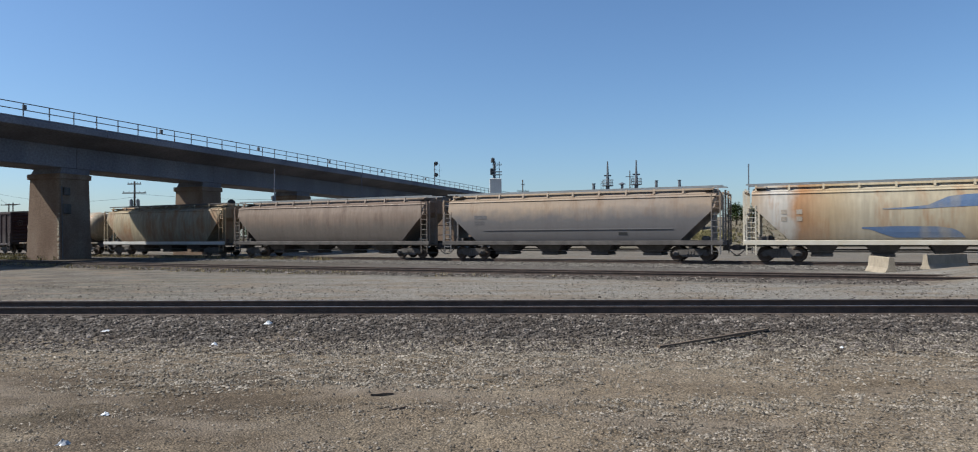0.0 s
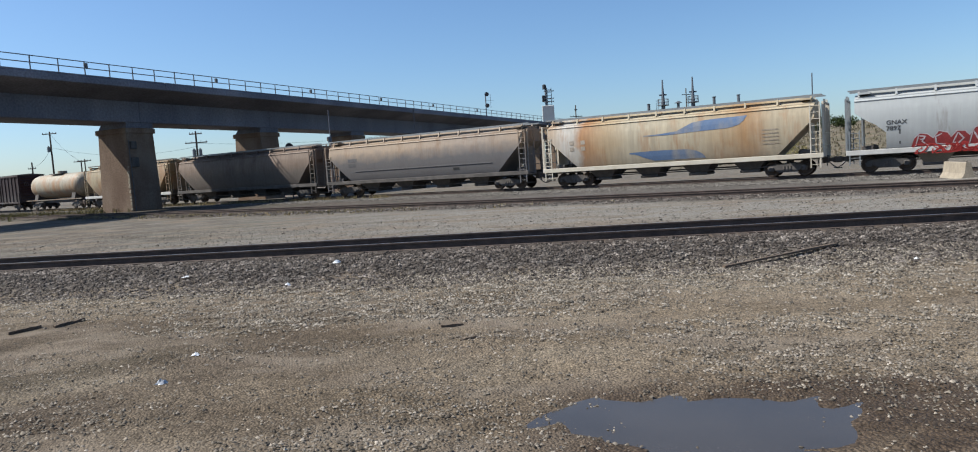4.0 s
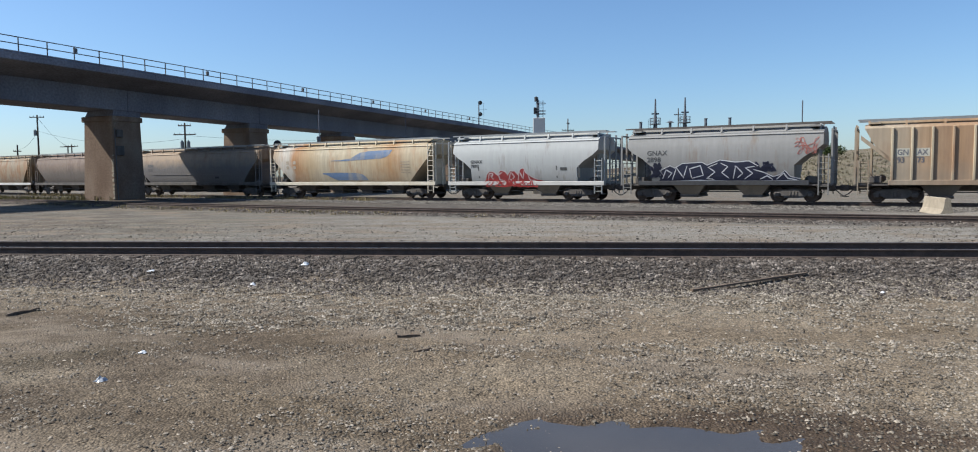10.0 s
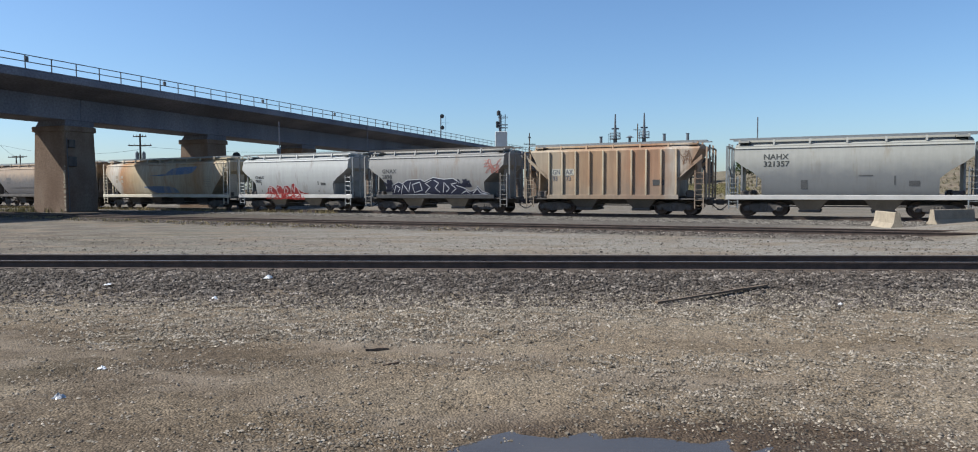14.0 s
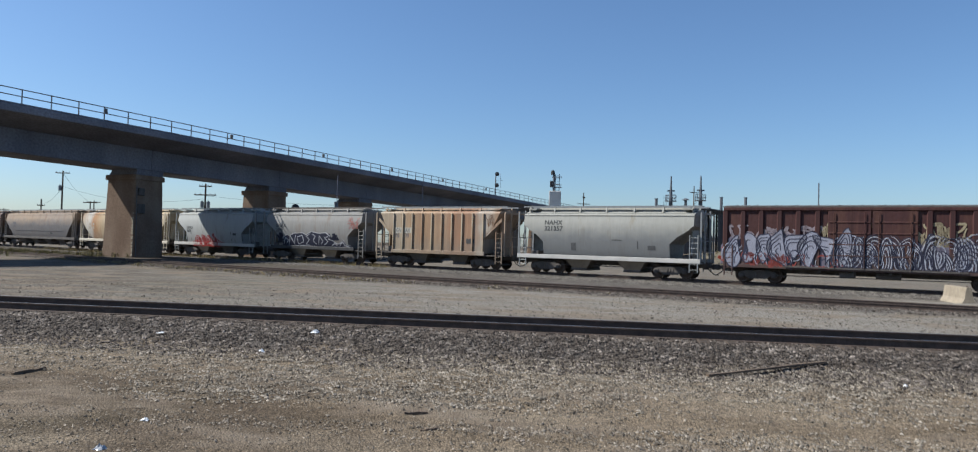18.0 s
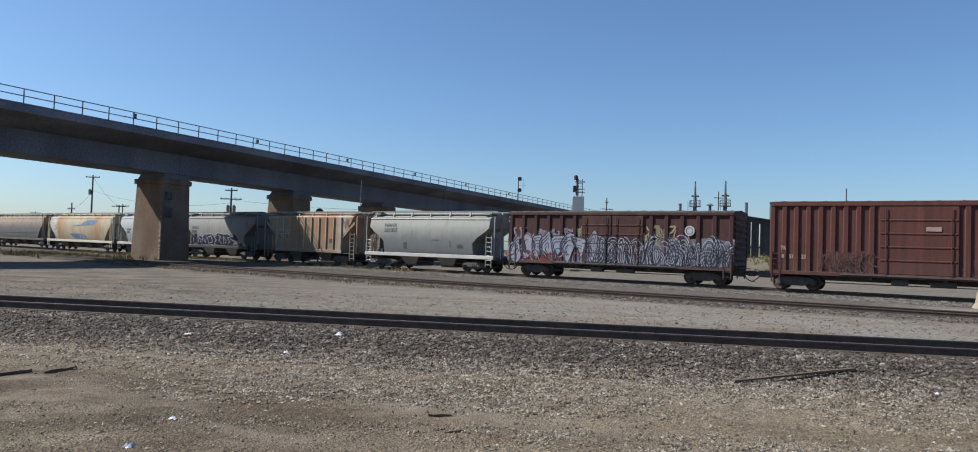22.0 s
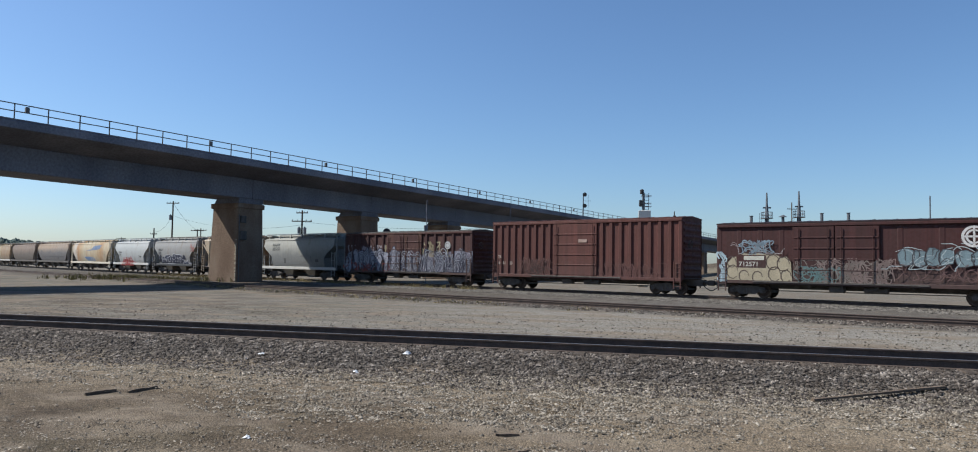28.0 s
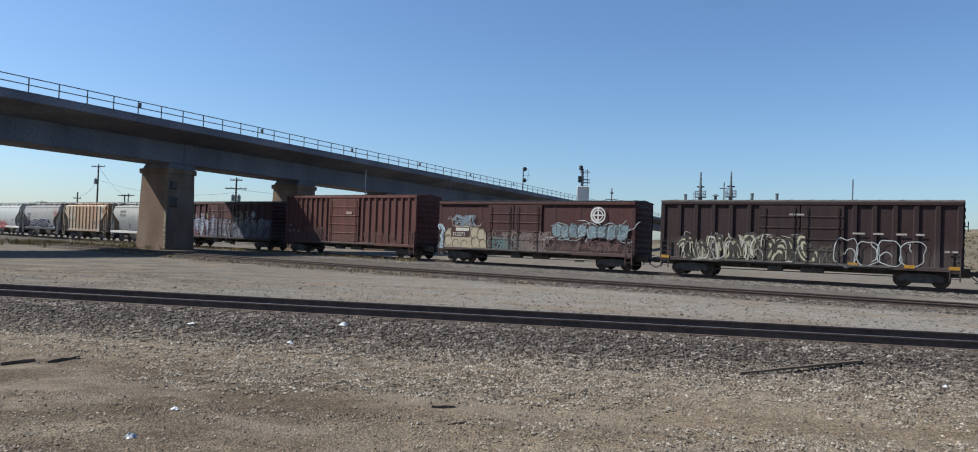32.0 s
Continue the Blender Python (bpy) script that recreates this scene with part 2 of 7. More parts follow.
# ---- mesh tools ----
class Shape:
    """Vertices and faces gathered for one mesh."""

    def __init__(self):
        self.v, self.f = [], []

    def add(self, verts, faces):
        k = len(self.v)
        self.v += [tuple(p) for p in verts]
        self.f += [tuple(i + k for i in q) for q in faces]
        return self

    def box(self, x0, x1, y0, y1, z0, z1):
        return self.add([(x, y, z) for z in (z0, z1) for y in (y0, y1) for x in (x0, x1)],
                        [(0, 2, 3, 1), (4, 5, 7, 6), (0, 1, 5, 4), (2, 6, 7, 3), (0, 4, 6, 2), (1, 3, 7, 5)])

    def bevel_box(self, x0, x1, y0, y1, z0, z1, b=0.03):
        """A box whose upright edges and rims are chamfered."""
        ring = lambda s, z: [(x0 + b + s, y0 + s, z), (x1 - b - s, y0 + s, z), (x1 - s, y0 + b + s, z), (x1 - s, y1 - b - s, z), (x1 - b - s, y1 - s, z), (x0 + b + s, y1 - s, z), (x0 + s, y1 - b - s, z), (x0 + s, y0 + b + s, z)]
        v = ring(b, z0) + ring(0, z0 + b) + ring(0, z1 - b) + ring(b, z1)
        f = [tuple(range(7, -1, -1)), tuple(range(24, 32))]
        for k in range(3):
            f += [(k * 8 + i, k * 8 + (i + 1) % 8, k * 8 + 8 + (i + 1) % 8, k * 8 + 8 + i) for i in range(8)]
        return self.add(v, f)

    def prism(self, outline, axis, lo, hi):
        """An outline in two axes, pulled along the third (axis 0, 1 or 2)."""
        n = len(outline)
        place = {0: lambda p, h: (h, p[0], p[1]), 1: lambda p, h: (p[0], h, p[1]), 2: lambda p, h: (p[0], p[1], h)}[axis]
        v = [place(p, lo) for p in outline] + [place(p, hi) for p in outline]
        return self.add(v, [tuple(range(n))[::-1], tuple(range(n, 2 * n))] + [(i, (i + 1) % n, n + (i + 1) % n, n + i) for i in range(n)])

    def tube(self, a, b, r, n=6, r2=None):
        a, b = Vector(a), Vector(b)
        r2 = r if r2 is None else r2
        w = (b - a).normalized()
        u = w.orthogonal().normalized()
        t = w.cross(u)
        ring = [(math.cos(2 * math.pi * i / n), math.sin(2 * math.pi * i / n)) for i in range(n)]
        v = [a + (u * c + t * s) * r for c, s in ring] + [b + (u * c + t * s) * r2 for c, s in ring]
        return self.add(v, [tuple(range(n))[::-1], tuple(range(n, 2 * n))] + [(i, (i + 1) % n, n + (i + 1) % n, n + i) for i in range(n)])

    def path(self, pts, r, n=5):
        """One unbroken round bar through the points."""
        pts = [Vector(p) for p in pts]
        v, f, last = [], [], None
        for i, p in enumerate(pts):
            w = (pts[min(i + 1, len(pts) - 1)] - pts[max(i - 1, 0)]).normalized()
            u = w.orthogonal() if last is None else last - w * last.dot(w)
            u = (u if u.length > 1e-6 else w.orthogonal()).normalized()
            last, t = u, w.cross(u)
            v += [p + (u * math.cos(2 * math.pi * k / n) + t * math.sin(2 * math.pi * k / n)) * r for k in range(n)]
        for i in range(len(pts) - 1):
            f += [(i * n + k, i * n + (k + 1) % n, i * n + n + (k + 1) % n, i * n + n + k) for k in range(n)]
        return self.add(v, f + [tuple(range(n))[::-1], tuple(range(len(v) - n, len(v)))])

    def mesh(self, name, mat, smooth=False):
        me = bpy.data.meshes.new(name)
        me.from_pydata(self.v, [], self.f)
        me.materials.append(mat)
        if smooth:
            me.polygons.foreach_set("use_smooth", [True] * len(me.polygons))
        me.update()
        return me


def part(name, shape, mat, parent, label="", smooth=False, at=None):
    me = shape if isinstance(shape, bpy.types.Mesh) else shape.mesh(name, mat, smooth)
    ob = new(name, me)
    ob.parent = parent
    if at is not None:
        ob.matrix_basis = at
    if label:
        tagged(ob, label)
    return ob


def thing(name, label, category, at=None, group="", kind=""):
    ob = new(name)
    ob.empty_display_size = 0.3
    if at is not None:
        ob.matrix_basis = at
    return tagged(ob, label, category, group, kind)


def single(name, shape, mat, label, category="", kind="", smooth=False, group=""):
    return tagged(new(name, shape.mesh(name, mat, smooth)), label, category, group, kind)


# ---- ground ----
SECOND_X = np.array([-400.0, -140, -100, -60, -35, -15, 0, 14, 40])
SECOND_Y = np.array([290.0, 118, 92, 67, 51.5, 39.5, 32.6, 26.8, 16.5])


def near_y(x):
    """The front rail of the nearest track."""
    return 15.85 - 0.045 * x


def second_y(x):
    """The front rail of the middle track, a long curve."""
    x = np.asarray(x, float)
    return sum(np.interp(x + d, SECOND_X, SECOND_Y) for d in (-9, -6, -3, 0, 3, 6, 9)) / 7


TRACK_X0, TRACK_Y0, TRACK_TURN, TRACK_BEND, TRAIN_Z = 8.0, 47.8, 0.4652, 0.001, 0.36


def track_at(s):
    """The train's track: place and heading, s metres towards the far end."""
    a = TRACK_TURN + TRACK_BEND * s
    x = TRACK_X0 - (math.sin(a) - math.sin(TRACK_TURN)) / TRACK_BEND
    y = TRACK_Y0 - (math.cos(a) - math.cos(TRACK_TURN)) / TRACK_BEND
    return x, y, a


TRAIN_S = np.linspace(-120, 620, 371)
TRAIN_XY = np.array([track_at(s)[:2] for s in TRAIN_S])


def train_y(x):
    return np.interp(x, TRAIN_XY[::-1, 0], TRAIN_XY[::-1, 1])


def ramp(v, a, b):
    t = np.clip((v - a) / (b - a), 0, 1)
    return t * t * (3 - 2 * t)


def ground_z(x, y):
    x, y = np.asarray(x, float), np.asarray(y, float)
    d1, d2, d3 = y - near_y(x), (y - second_y(x)) * 0.9, (y - train_y(x)) * 0.88
    z = 0.2 * ramp(d1, 2.0, 3.5) + 0.29 * (ramp(d1, -2.6, -0.6) - ramp(d1, 2.0, 3.6))
    z = z + 0.08 * (ramp(d2, -1.8, -0.6) - ramp(d2, 2.2, 3.2)) * (y > 18)
    z = z - 0.04 * ramp(d3, -6, -3)
    z = z + 0.5 * ramp(x, 15.0, 20.5) * ramp(y, 23, 26.5) * (1 - ramp(y, 29.5, 34))       # gravel ramp over the buried end of the middle track
    z = z + 0.035 * np.sin(x * 0.9 + 1.3 * np.sin(y * 0.7)) * np.cos(y * 1.1 + 0.5 * x) * (1 - ramp(d1, -3.2, -2.2))
    z = z - 0.088 * np.exp(-(((x - 1.22 + 0.3 * (y - 5.5)) / 1.1) ** 2 + ((y - 5.42) / 0.85) ** 4)) - 0.03 * np.exp(-(((x - 2.3) / 1.0) ** 2 + ((y - 5.7) / 0.5) ** 2))
    fine = np.sin(5.3 * x + 2.1 * np.sin(3.7 * y)) * np.sin(6.1 * y + 1.7 * np.sin(4.3 * x)) + 0.6 * np.sin(11.7 * x + 3 * y) * np.sin(12.9 * y - 4.1 * x)
    z = z + 0.018 * fine * (1 - ramp(d1, -3.2, -2.4))
    bank = ramp(y, 92, 118) * ramp(x, 8, 55)                                           # dirt bank beyond the yard
    z = z + bank * (4.5 + 3.5 * ramp(x, 40, 110) + 0.7 * np.sin(x * 0.11) + 0.4 * np.sin(x * 0.31 + y * 0.05))
    far = np.hypot(x, y)
    az = np.degrees(np.arctan2(-x, np.maximum(y, 1)))
    z = z + ramp(far, 420, 640) * (1 - ramp(far, 800, 1500)) * (9 * ramp(az, 34, 47) + 5 * ramp(az, 46, 54) + 1.5 * ramp(az, 24, 34)) * (y > 0)
    return z


def ground_zone(x, y):
    """How far each place is ballast, dusty road or yard."""
    n = np.array([noise.noise(Vector((a * 0.7, b * 1.1, 0))) + 0.5 * noise.noise(Vector((a * 2.9, b * 2.9, 3))) for a, b in zip(x, y)])
    d1, d2, d3 = y - near_y(x) + 0.3 * n, (y - second_y(x)) * 0.9 + 0.4 * n, (y - train_y(x)) * 0.88 + 0.5 * n
    bal = ramp(d1 + 0.5 * n, -2.9, -1.5) - ramp(d1, 2.4, 3.0)
    bal = np.maximum(bal, (0.75 * (ramp(d2, -1.9, -1.2) - ramp(d2, 2.6, 4.0))) * (x < 15 + n))
    bal = np.maximum(bal, 0.7 * (ramp(d3, -3.2, -2.0) - ramp(d3, 2.5, 4.0)))
    bal = np.maximum(bal, 0.85 * ramp(d2, -1.6, -0.4) * (1 - ramp(d3, 2.5, 4.0)) * (1 - ramp(x, 13, 17) * (1 - ramp(d3, -9, -6))))
    road = ramp(d1, 2.8, 3.6)
    bank = ramp(y, 90, 112) * ramp(x, 5, 40) + ramp(np.hypot(x, y), 300, 420)
    bank = np.maximum(bank, np.clip(0.62 + 0.6 * n, 0, 0.95) * ramp(-x, -1.0, 4.5) * (1 - ramp(y, 9.5, 13)))          # bare dirt
    bank = np.maximum(bank, np.clip(0.5 + 0.5 * n, 0, 0.8) * ramp(-x, -3, 22) * ramp(y, 18, 22) * (1 - ramp(y, 80, 110)))
    bank = np.maximum(bank, (0.38 + 0.2 * n) * ramp(d3, 3, 7))
    return np.clip(bal, 0, 1), np.clip(road, 0, 1), np.clip(bank, 0, 1)


def zone_material():
    """Gravel, ballast, road dust and bank soil, mixed by where each lies."""
    m = bpy.data.materials.new("yard_ground")
    m.use_nodes = True
    n, l = m.node_tree.nodes, m.node_tree.links
    bsdf = n["Principled BSDF"]
    bsdf.inputs["Roughness"].default_value, bsdf.inputs["Specular IOR Level"].default_value = 0.95, 0.1
    co = n.new("ShaderNodeTexCoord")

    def tex(scale, stretch=(1, 1, 1), detail=5):
        mp = n.new("ShaderNodeMapping")
        mp.inputs["Scale"].default_value = stretch
        l.new(co.outputs["Object"], mp.inputs[0])
        t = n.new("ShaderNodeTexNoise")
        t.inputs["Scale"].default_value, t.inputs["Detail"].default_value = scale, detail
        l.new(mp.outputs[0], t.inputs["Vector"])
        return t.outputs["Fac"]

    def colours(fac, *cols):
        r = n.new("ShaderNodeValToRGB")
        e = r.color_ramp.elements
        while len(e) < len(cols):
            e.new(0.5)
        for i, c in enumerate(cols):
            e[i].position, e[i].color = 0.32 + 0.36 * i / (len(cols) - 1), (*c, 1)
        l.new(fac, r.inputs[0])
        return r.outputs[0]

    def mix(fac, a, b):
        t = n.new("ShaderNodeMix")
        t.data_type = "RGBA"
        l.new(fac, t.inputs[0])
        l.new(a, t.inputs[6])
        l.new(b, t.inputs[7])
        return t.outputs[2]

    zone = n.new("ShaderNodeAttribute")
    zone.attribute_name = "zone"
    sep = n.new("ShaderNodeSeparateColor")
    l.new(zone.outputs["Color"], sep.inputs[0])
    gravel = colours(tex(0.5, (0.6, 1, 1)), (0.125, 0.095, 0.063), (0.192, 0.151, 0.106), (0.232, 0.191, 0.14))
    road = colours(tex(0.3, (0.2, 1.5, 1)), (0.17, 0.151, 0.124), (0.245, 0.227, 0.197), (0.185, 0.155, 0.119))
    ballast = colours(tex(1.5), (0.064, 0.056, 0.05), (0.1, 0.089, 0.079), (0.135, 0.12, 0.106))
    dry = colours(tex(0.35, (1, 1, 2)), (0.12, 0.103, 0.072), (0.165, 0.145, 0.103), (0.14, 0.116, 0.084))
    soil = colours(tex(0.12), (0.05, 0.037, 0.024), (0.076, 0.057, 0.041), (0.05, 0.049, 0.026))
    col = mix(sep.outputs[1], gravel, road)
    col = mix(sep.outputs[0], col, ballast)
    col = mix(sep.outputs[2], col, soil)
    hay = n.new("ShaderNodeAttribute")
    hay.attribute_name = "hay"
    col = mix(hay.outputs["Fac"], col, dry)
    grain = n.new("ShaderNodeTexVoronoi")
    grain.inputs["Scale"].default_value = 40
    l.new(co.outputs["Object"], grain.inputs["Vector"])
    t = n.new("ShaderNodeMapRange")
    t.inputs[1].default_value, t.inputs[2].default_value, t.inputs[3].default_value, t.inputs[4].default_value = 0.0, 0.75, 1.2, 0.62
    l.new(grain.outputs["Distance"], t.inputs[0])

    def times(a, b):
        q = n.new("ShaderNodeVectorMath")
        q.operation = "MULTIPLY"
        l.new(a, q.inputs[0])
        l.new(b, q.inputs[1])
        return q

    def stone_tint(cells, lo, hi):
        one = n.new("ShaderNodeSeparateColor")
        l.new(cells.outputs["Color"], one.inputs[0])
        q = n.new("ShaderNodeMapRange")
        q.inputs[3].default_value, q.inputs[4].default_value = lo, hi
        l.new(one.outputs[0], q.inputs[0])
        return q.outputs[0]

    coarse = n.new("ShaderNodeTexVoronoi")
    coarse.inputs["Scale"].default_value = 11
    l.new(co.outputs["Object"], coarse.inputs["Vector"])
    k = times(times(times(col, t.outputs[0]).outputs[0], stone_tint(grain, 0.66, 1.34)).outputs[0], stone_tint(coarse, 0.88, 1.14))
    bare = n.new("ShaderNodeMapRange")
    bare.inputs[1].default_value, bare.inputs[2].default_value, bare.inputs[4].default_value = 0.5, 0.62, 0.85
    l.new(tex(0.55, (0.7, 1.3, 1), 7), bare.inputs[0])
    earth = times(colours(tex(2.0), (0.125, 0.098, 0.073), (0.165, 0.133, 0.1), (0.19, 0.157, 0.121)), stone_tint(grain, 0.9, 1.1))
    loose = n.new("ShaderNodeMath")
    loose.operation = "MULTIPLY"
    open_ground = n.new("ShaderNodeMath")
    open_ground.operation = "SUBTRACT"
    open_ground.use_clamp = True
    open_ground.inputs[0].default_value = 1.0
    l.new(sep.outputs[0], open_ground.inputs[1])
    l.new(bare.outputs[0], loose.inputs[0])
    l.new(open_ground.outputs[0], loose.inputs[1])
    packed = n.new("ShaderNodeMix")
    packed.data_type = "RGBA"
    l.new(loose.outputs[0], packed.inputs[0])
    l.new(k.outputs[0], packed.inputs[6])
    l.new(earth.outputs[0], packed.inputs[7])
    k = times(packed.outputs[2], stone_tint(coarse, 0.97, 1.03))
    wet = n.new("ShaderNodeAttribute")
    wet.attribute_name = "wet"
    dark = n.new("ShaderNodeMix")
    dark.data_type = "RGBA"
    l.new(wet.outputs["Fac"], dark.inputs[0])
    l.new(k.outputs[0], dark.inputs[6])
    soak = n.new("ShaderNodeVectorMath")
    soak.operation = "MULTIPLY"
    soak.inputs[1].default_value = (0.42, 0.38, 0.36)
    l.new(k.outputs[0], soak.inputs[0])
    l.new(soak.outputs[0], dark.inputs[7])
    l.new(dark.outputs[2], bsdf.inputs["Base Color"])
    gloss = n.new("ShaderNodeMapRange")
    gloss.inputs[3].default_value, gloss.inputs[4].default_value = 0.95, 0.6
    l.new(wet.outputs["Fac"], gloss.inputs[0])
    l.new(gloss.outputs[0], bsdf.inputs["Roughness"])
    b = n.new("ShaderNodeBump")
    b.inputs["Strength"].default_value, b.inputs["Distance"].default_value, b.invert = 0.55, 0.03, True
    speck = n.new("ShaderNodeTexNoise")
    speck.inputs["Scale"].default_value, speck.inputs["Detail"].default_value = 55, 4
    l.new(co.outputs["Object"], speck.inputs["Vector"])
    tall = n.new("ShaderNodeMath")
    tall.operation = "SUBTRACT"
    l.new(grain.outputs["Distance"], tall.inputs[0])
    l.new(speck.outputs["Fac"], tall.inputs[1])
    l.new(tall.outputs[0], b.inputs["Height"])
    l.new(b.outputs[0], bsdf.inputs["Normal"])
    return m


def lay_ground():
    xs = np.concatenate([[-1800, -1200, -800], np.arange(-600, -120, 24), np.arange(-120, -30, 2.5), np.arange(-30, -2, 0.4), np.arange(-2, 5, 0.12), np.arange(5, 30, 0.4), np.arange(30, 120, 2.5), np.arange(120, 600, 24), [600, 900, 1400, 1800]])
    ys = np.concatenate([[-200, -60, -20, -6, 0, 3], np.arange(4, 7.5, 0.1), np.arange(7.5, 30, 0.3), np.arange(30, 60, 0.8), np.arange(60, 130, 2.5), np.arange(130, 700, 22), [700, 800, 1000, 1400, 1900, 2600]])
    gx, gy = np.meshgrid(xs, ys)
    x, y = gx.ravel(), gy.ravel()
    z = ground_z(x, y)
    nx, ny = len(xs), len(ys)
    faces = [(j * nx + i, j * nx + i + 1, (j + 1) * nx + i + 1, (j + 1) * nx + i) for j in range(ny - 1) for i in range(nx - 1)]
    me = bpy.data.meshes.new("ground")
    me.from_pydata(np.stack([x, y, z], 1).tolist(), [], faces)
    me.polygons.foreach_set("use_smooth", [True] * len(faces))
    bal, road, bank = ground_zone(x, y)
    att = me.color_attributes.new("zone", "FLOAT_COLOR", "POINT")
    att.data.foreach_set("color", np.stack([bal, road, bank, np.ones_like(bal)], 1).ravel())
    n2 = np.array([noise.noise(Vector((a * 1.7, b * 2.6, 9))) for a, b in zip(x, y)])
    wet = np.exp(-(((x - 1.5) / 2.0) ** 4 + ((y - 5.6) / 1.05) ** 4)) * (1 + 0.6 * n2) + 0.55 * np.exp(-(((x - 3.4) / 1.6) ** 2 + ((y - 5.9) / 0.7) ** 2)) * (1 + n2)
    damp = me.attributes.new("wet", "FLOAT", "POINT")
    damp.data.foreach_set("value", np.clip(wet, 0, 1).astype(np.float32))
    bank_grass = me.attributes.new("hay", "FLOAT", "POINT")
    bank_grass.data.foreach_set("value", (ramp(y, 88, 100) * ramp(x, 4, 20) * (1 - ramp(np.hypot(x, y), 260, 400))).astype(np.float32))
    me.materials.append(zone_material())
    tagged(new("ground", me), "tan gravel and dirt rail yard ground with dark ballast beds", "ground", kind="structure")


lay_ground()


# ---- tracks ----
def rail_shape(pts, z):
    """A flat-bottomed rail along the points, its head at z."""
    web = [(-0.07, -0.18), (0.07, -0.18), (0.07, -0.165), (0.012, -0.15), (0.012, -0.045), (0.036, -0.035), (0.036, -0.006), (0.03, 0), (-0.03, 0), (-0.036, -0.006), (-0.036, -0.035), (-0.012, -0.045), (-0.012, -0.15), (-0.07, -0.165)]
    s = Shape()
    n = len(web)
    verts, faces = [], []
    for i, (x, y) in enumerate(pts):
        a, b = pts[max(0, i - 1)], pts[min(len(pts) - 1, i + 1)]
        t = Vector((b[0] - a[0], b[1] - a[1], 0)).normalized()
        nr = Vector((-t.y, t.x, 0))
        verts += [(x + nr.x * o, y + nr.y * o, z + h) for o, h in web]
    for i in range(len(pts) - 1):
        faces += [(i * n + k, i * n + (k + 1) % n, (i + 1) * n + (k + 1) % n, (i + 1) * n + k) for k in range(n)]
    return s.add(verts, faces)


def head_shape(pts, z):
    """The bright running band on top of a rail."""
    s = Shape()
    v, f = [], []
    for i, (x, y) in enumerate(pts):
        v += [(x, y - 0.022, z + 0.002), (x, y + 0.022, z + 0.002)]
    f = [(2 * i, 2 * i + 2, 2 * i + 3, 2 * i + 1) for i in range(len(pts) - 1)]
    return s.add(v, f)


def offset_line(pts, d):
    out = []
    for i, (x, y) in enumerate(pts):
        a, b = pts[max(0, i - 1)], pts[min(len(pts) - 1, i + 1)]
        t = Vector((b[0] - a[0], b[1] - a[1])).normalized()
        out.append((x - t.y * d, y + t.x * d))
    return out


def lay_track(name, pts, z, label, ties_between, shine):
    """Two rails on timber ties; pts runs along the front rail from one end to the other, back lies to its left."""
    tr = thing(name, label, "railway track", kind="structure")
    for d in (0, 1.505):
        line = offset_line(pts, d)
        part("rail", rail_shape(line, z), RAIL_STEEL, tr)
        if shine:
            part("rail_head", head_shape(line, z), RAIL_HEAD, tr, "polished steel running band")
    tie = Shape().bevel_box(-0.11, 0.11, -0.55, 2.05, z - 0.36, z - 0.165, 0.015).mesh("tie", TIE)
    run, k = 0.0, 0
    for (x0, y0), (x1, y1) in zip(pts, pts[1:]):
        seg = math.hypot(x1 - x0, y1 - y0)
        while run < seg:
            x, y = x0 + (x1 - x0) * run / seg, y0 + (y1 - y0) * run / seg
            if ties_between[0] < x < ties_between[1]:
                ob = part("tie", tie, TIE, tr, at=pose(x, y, random.uniform(-0.012, 0.008), 0, 0, math.degrees(math.atan2(y1 - y0, x1 - x0)) + random.uniform(-1.5, 1.5)))
            run += 0.55
        run -= seg
    return tr


NEAR_Z, SECOND_Z = 0.49, 0.46
lay_track("near_track", [(x, float(near_y(x))) for x in np.arange(-140, 141, 10.0)], NEAR_Z, "rusty steel rails on dark timber ties in ballast", (-26, 24), True)
lay_track("middle_track", [(x, float(second_y(x))) for x in np.concatenate([np.arange(-390, -60, 15.0), np.arange(-60, 19, 2.0)])], SECOND_Z, "little-used rusty rails whose end is buried in gravel", (-40, 14.5), False)
TRAIN_FRONT = offset_line([tuple(p) for p in TRAIN_XY[::-1]], -0.75)
lay_track("train_track", TRAIN_FRONT, TRAIN_Z, "rusty main line rails under a passing freight train", (-45, 42), True)


# ---- the overpass ----
BR_TURN = 20.6
BRIDGE_AT = pose(-31.12, 62.1, -0.073, 0, 0, -BR_TURN) @ Matrix.Scale(1.035, 4)
BR_GRADE = -0.0074


def sloped(s):
    """Tilts a shape along the overpass's gentle grade."""
    s.v = [(x, y, z + BR_GRADE * y) for x, y, z in s.v]
    return s


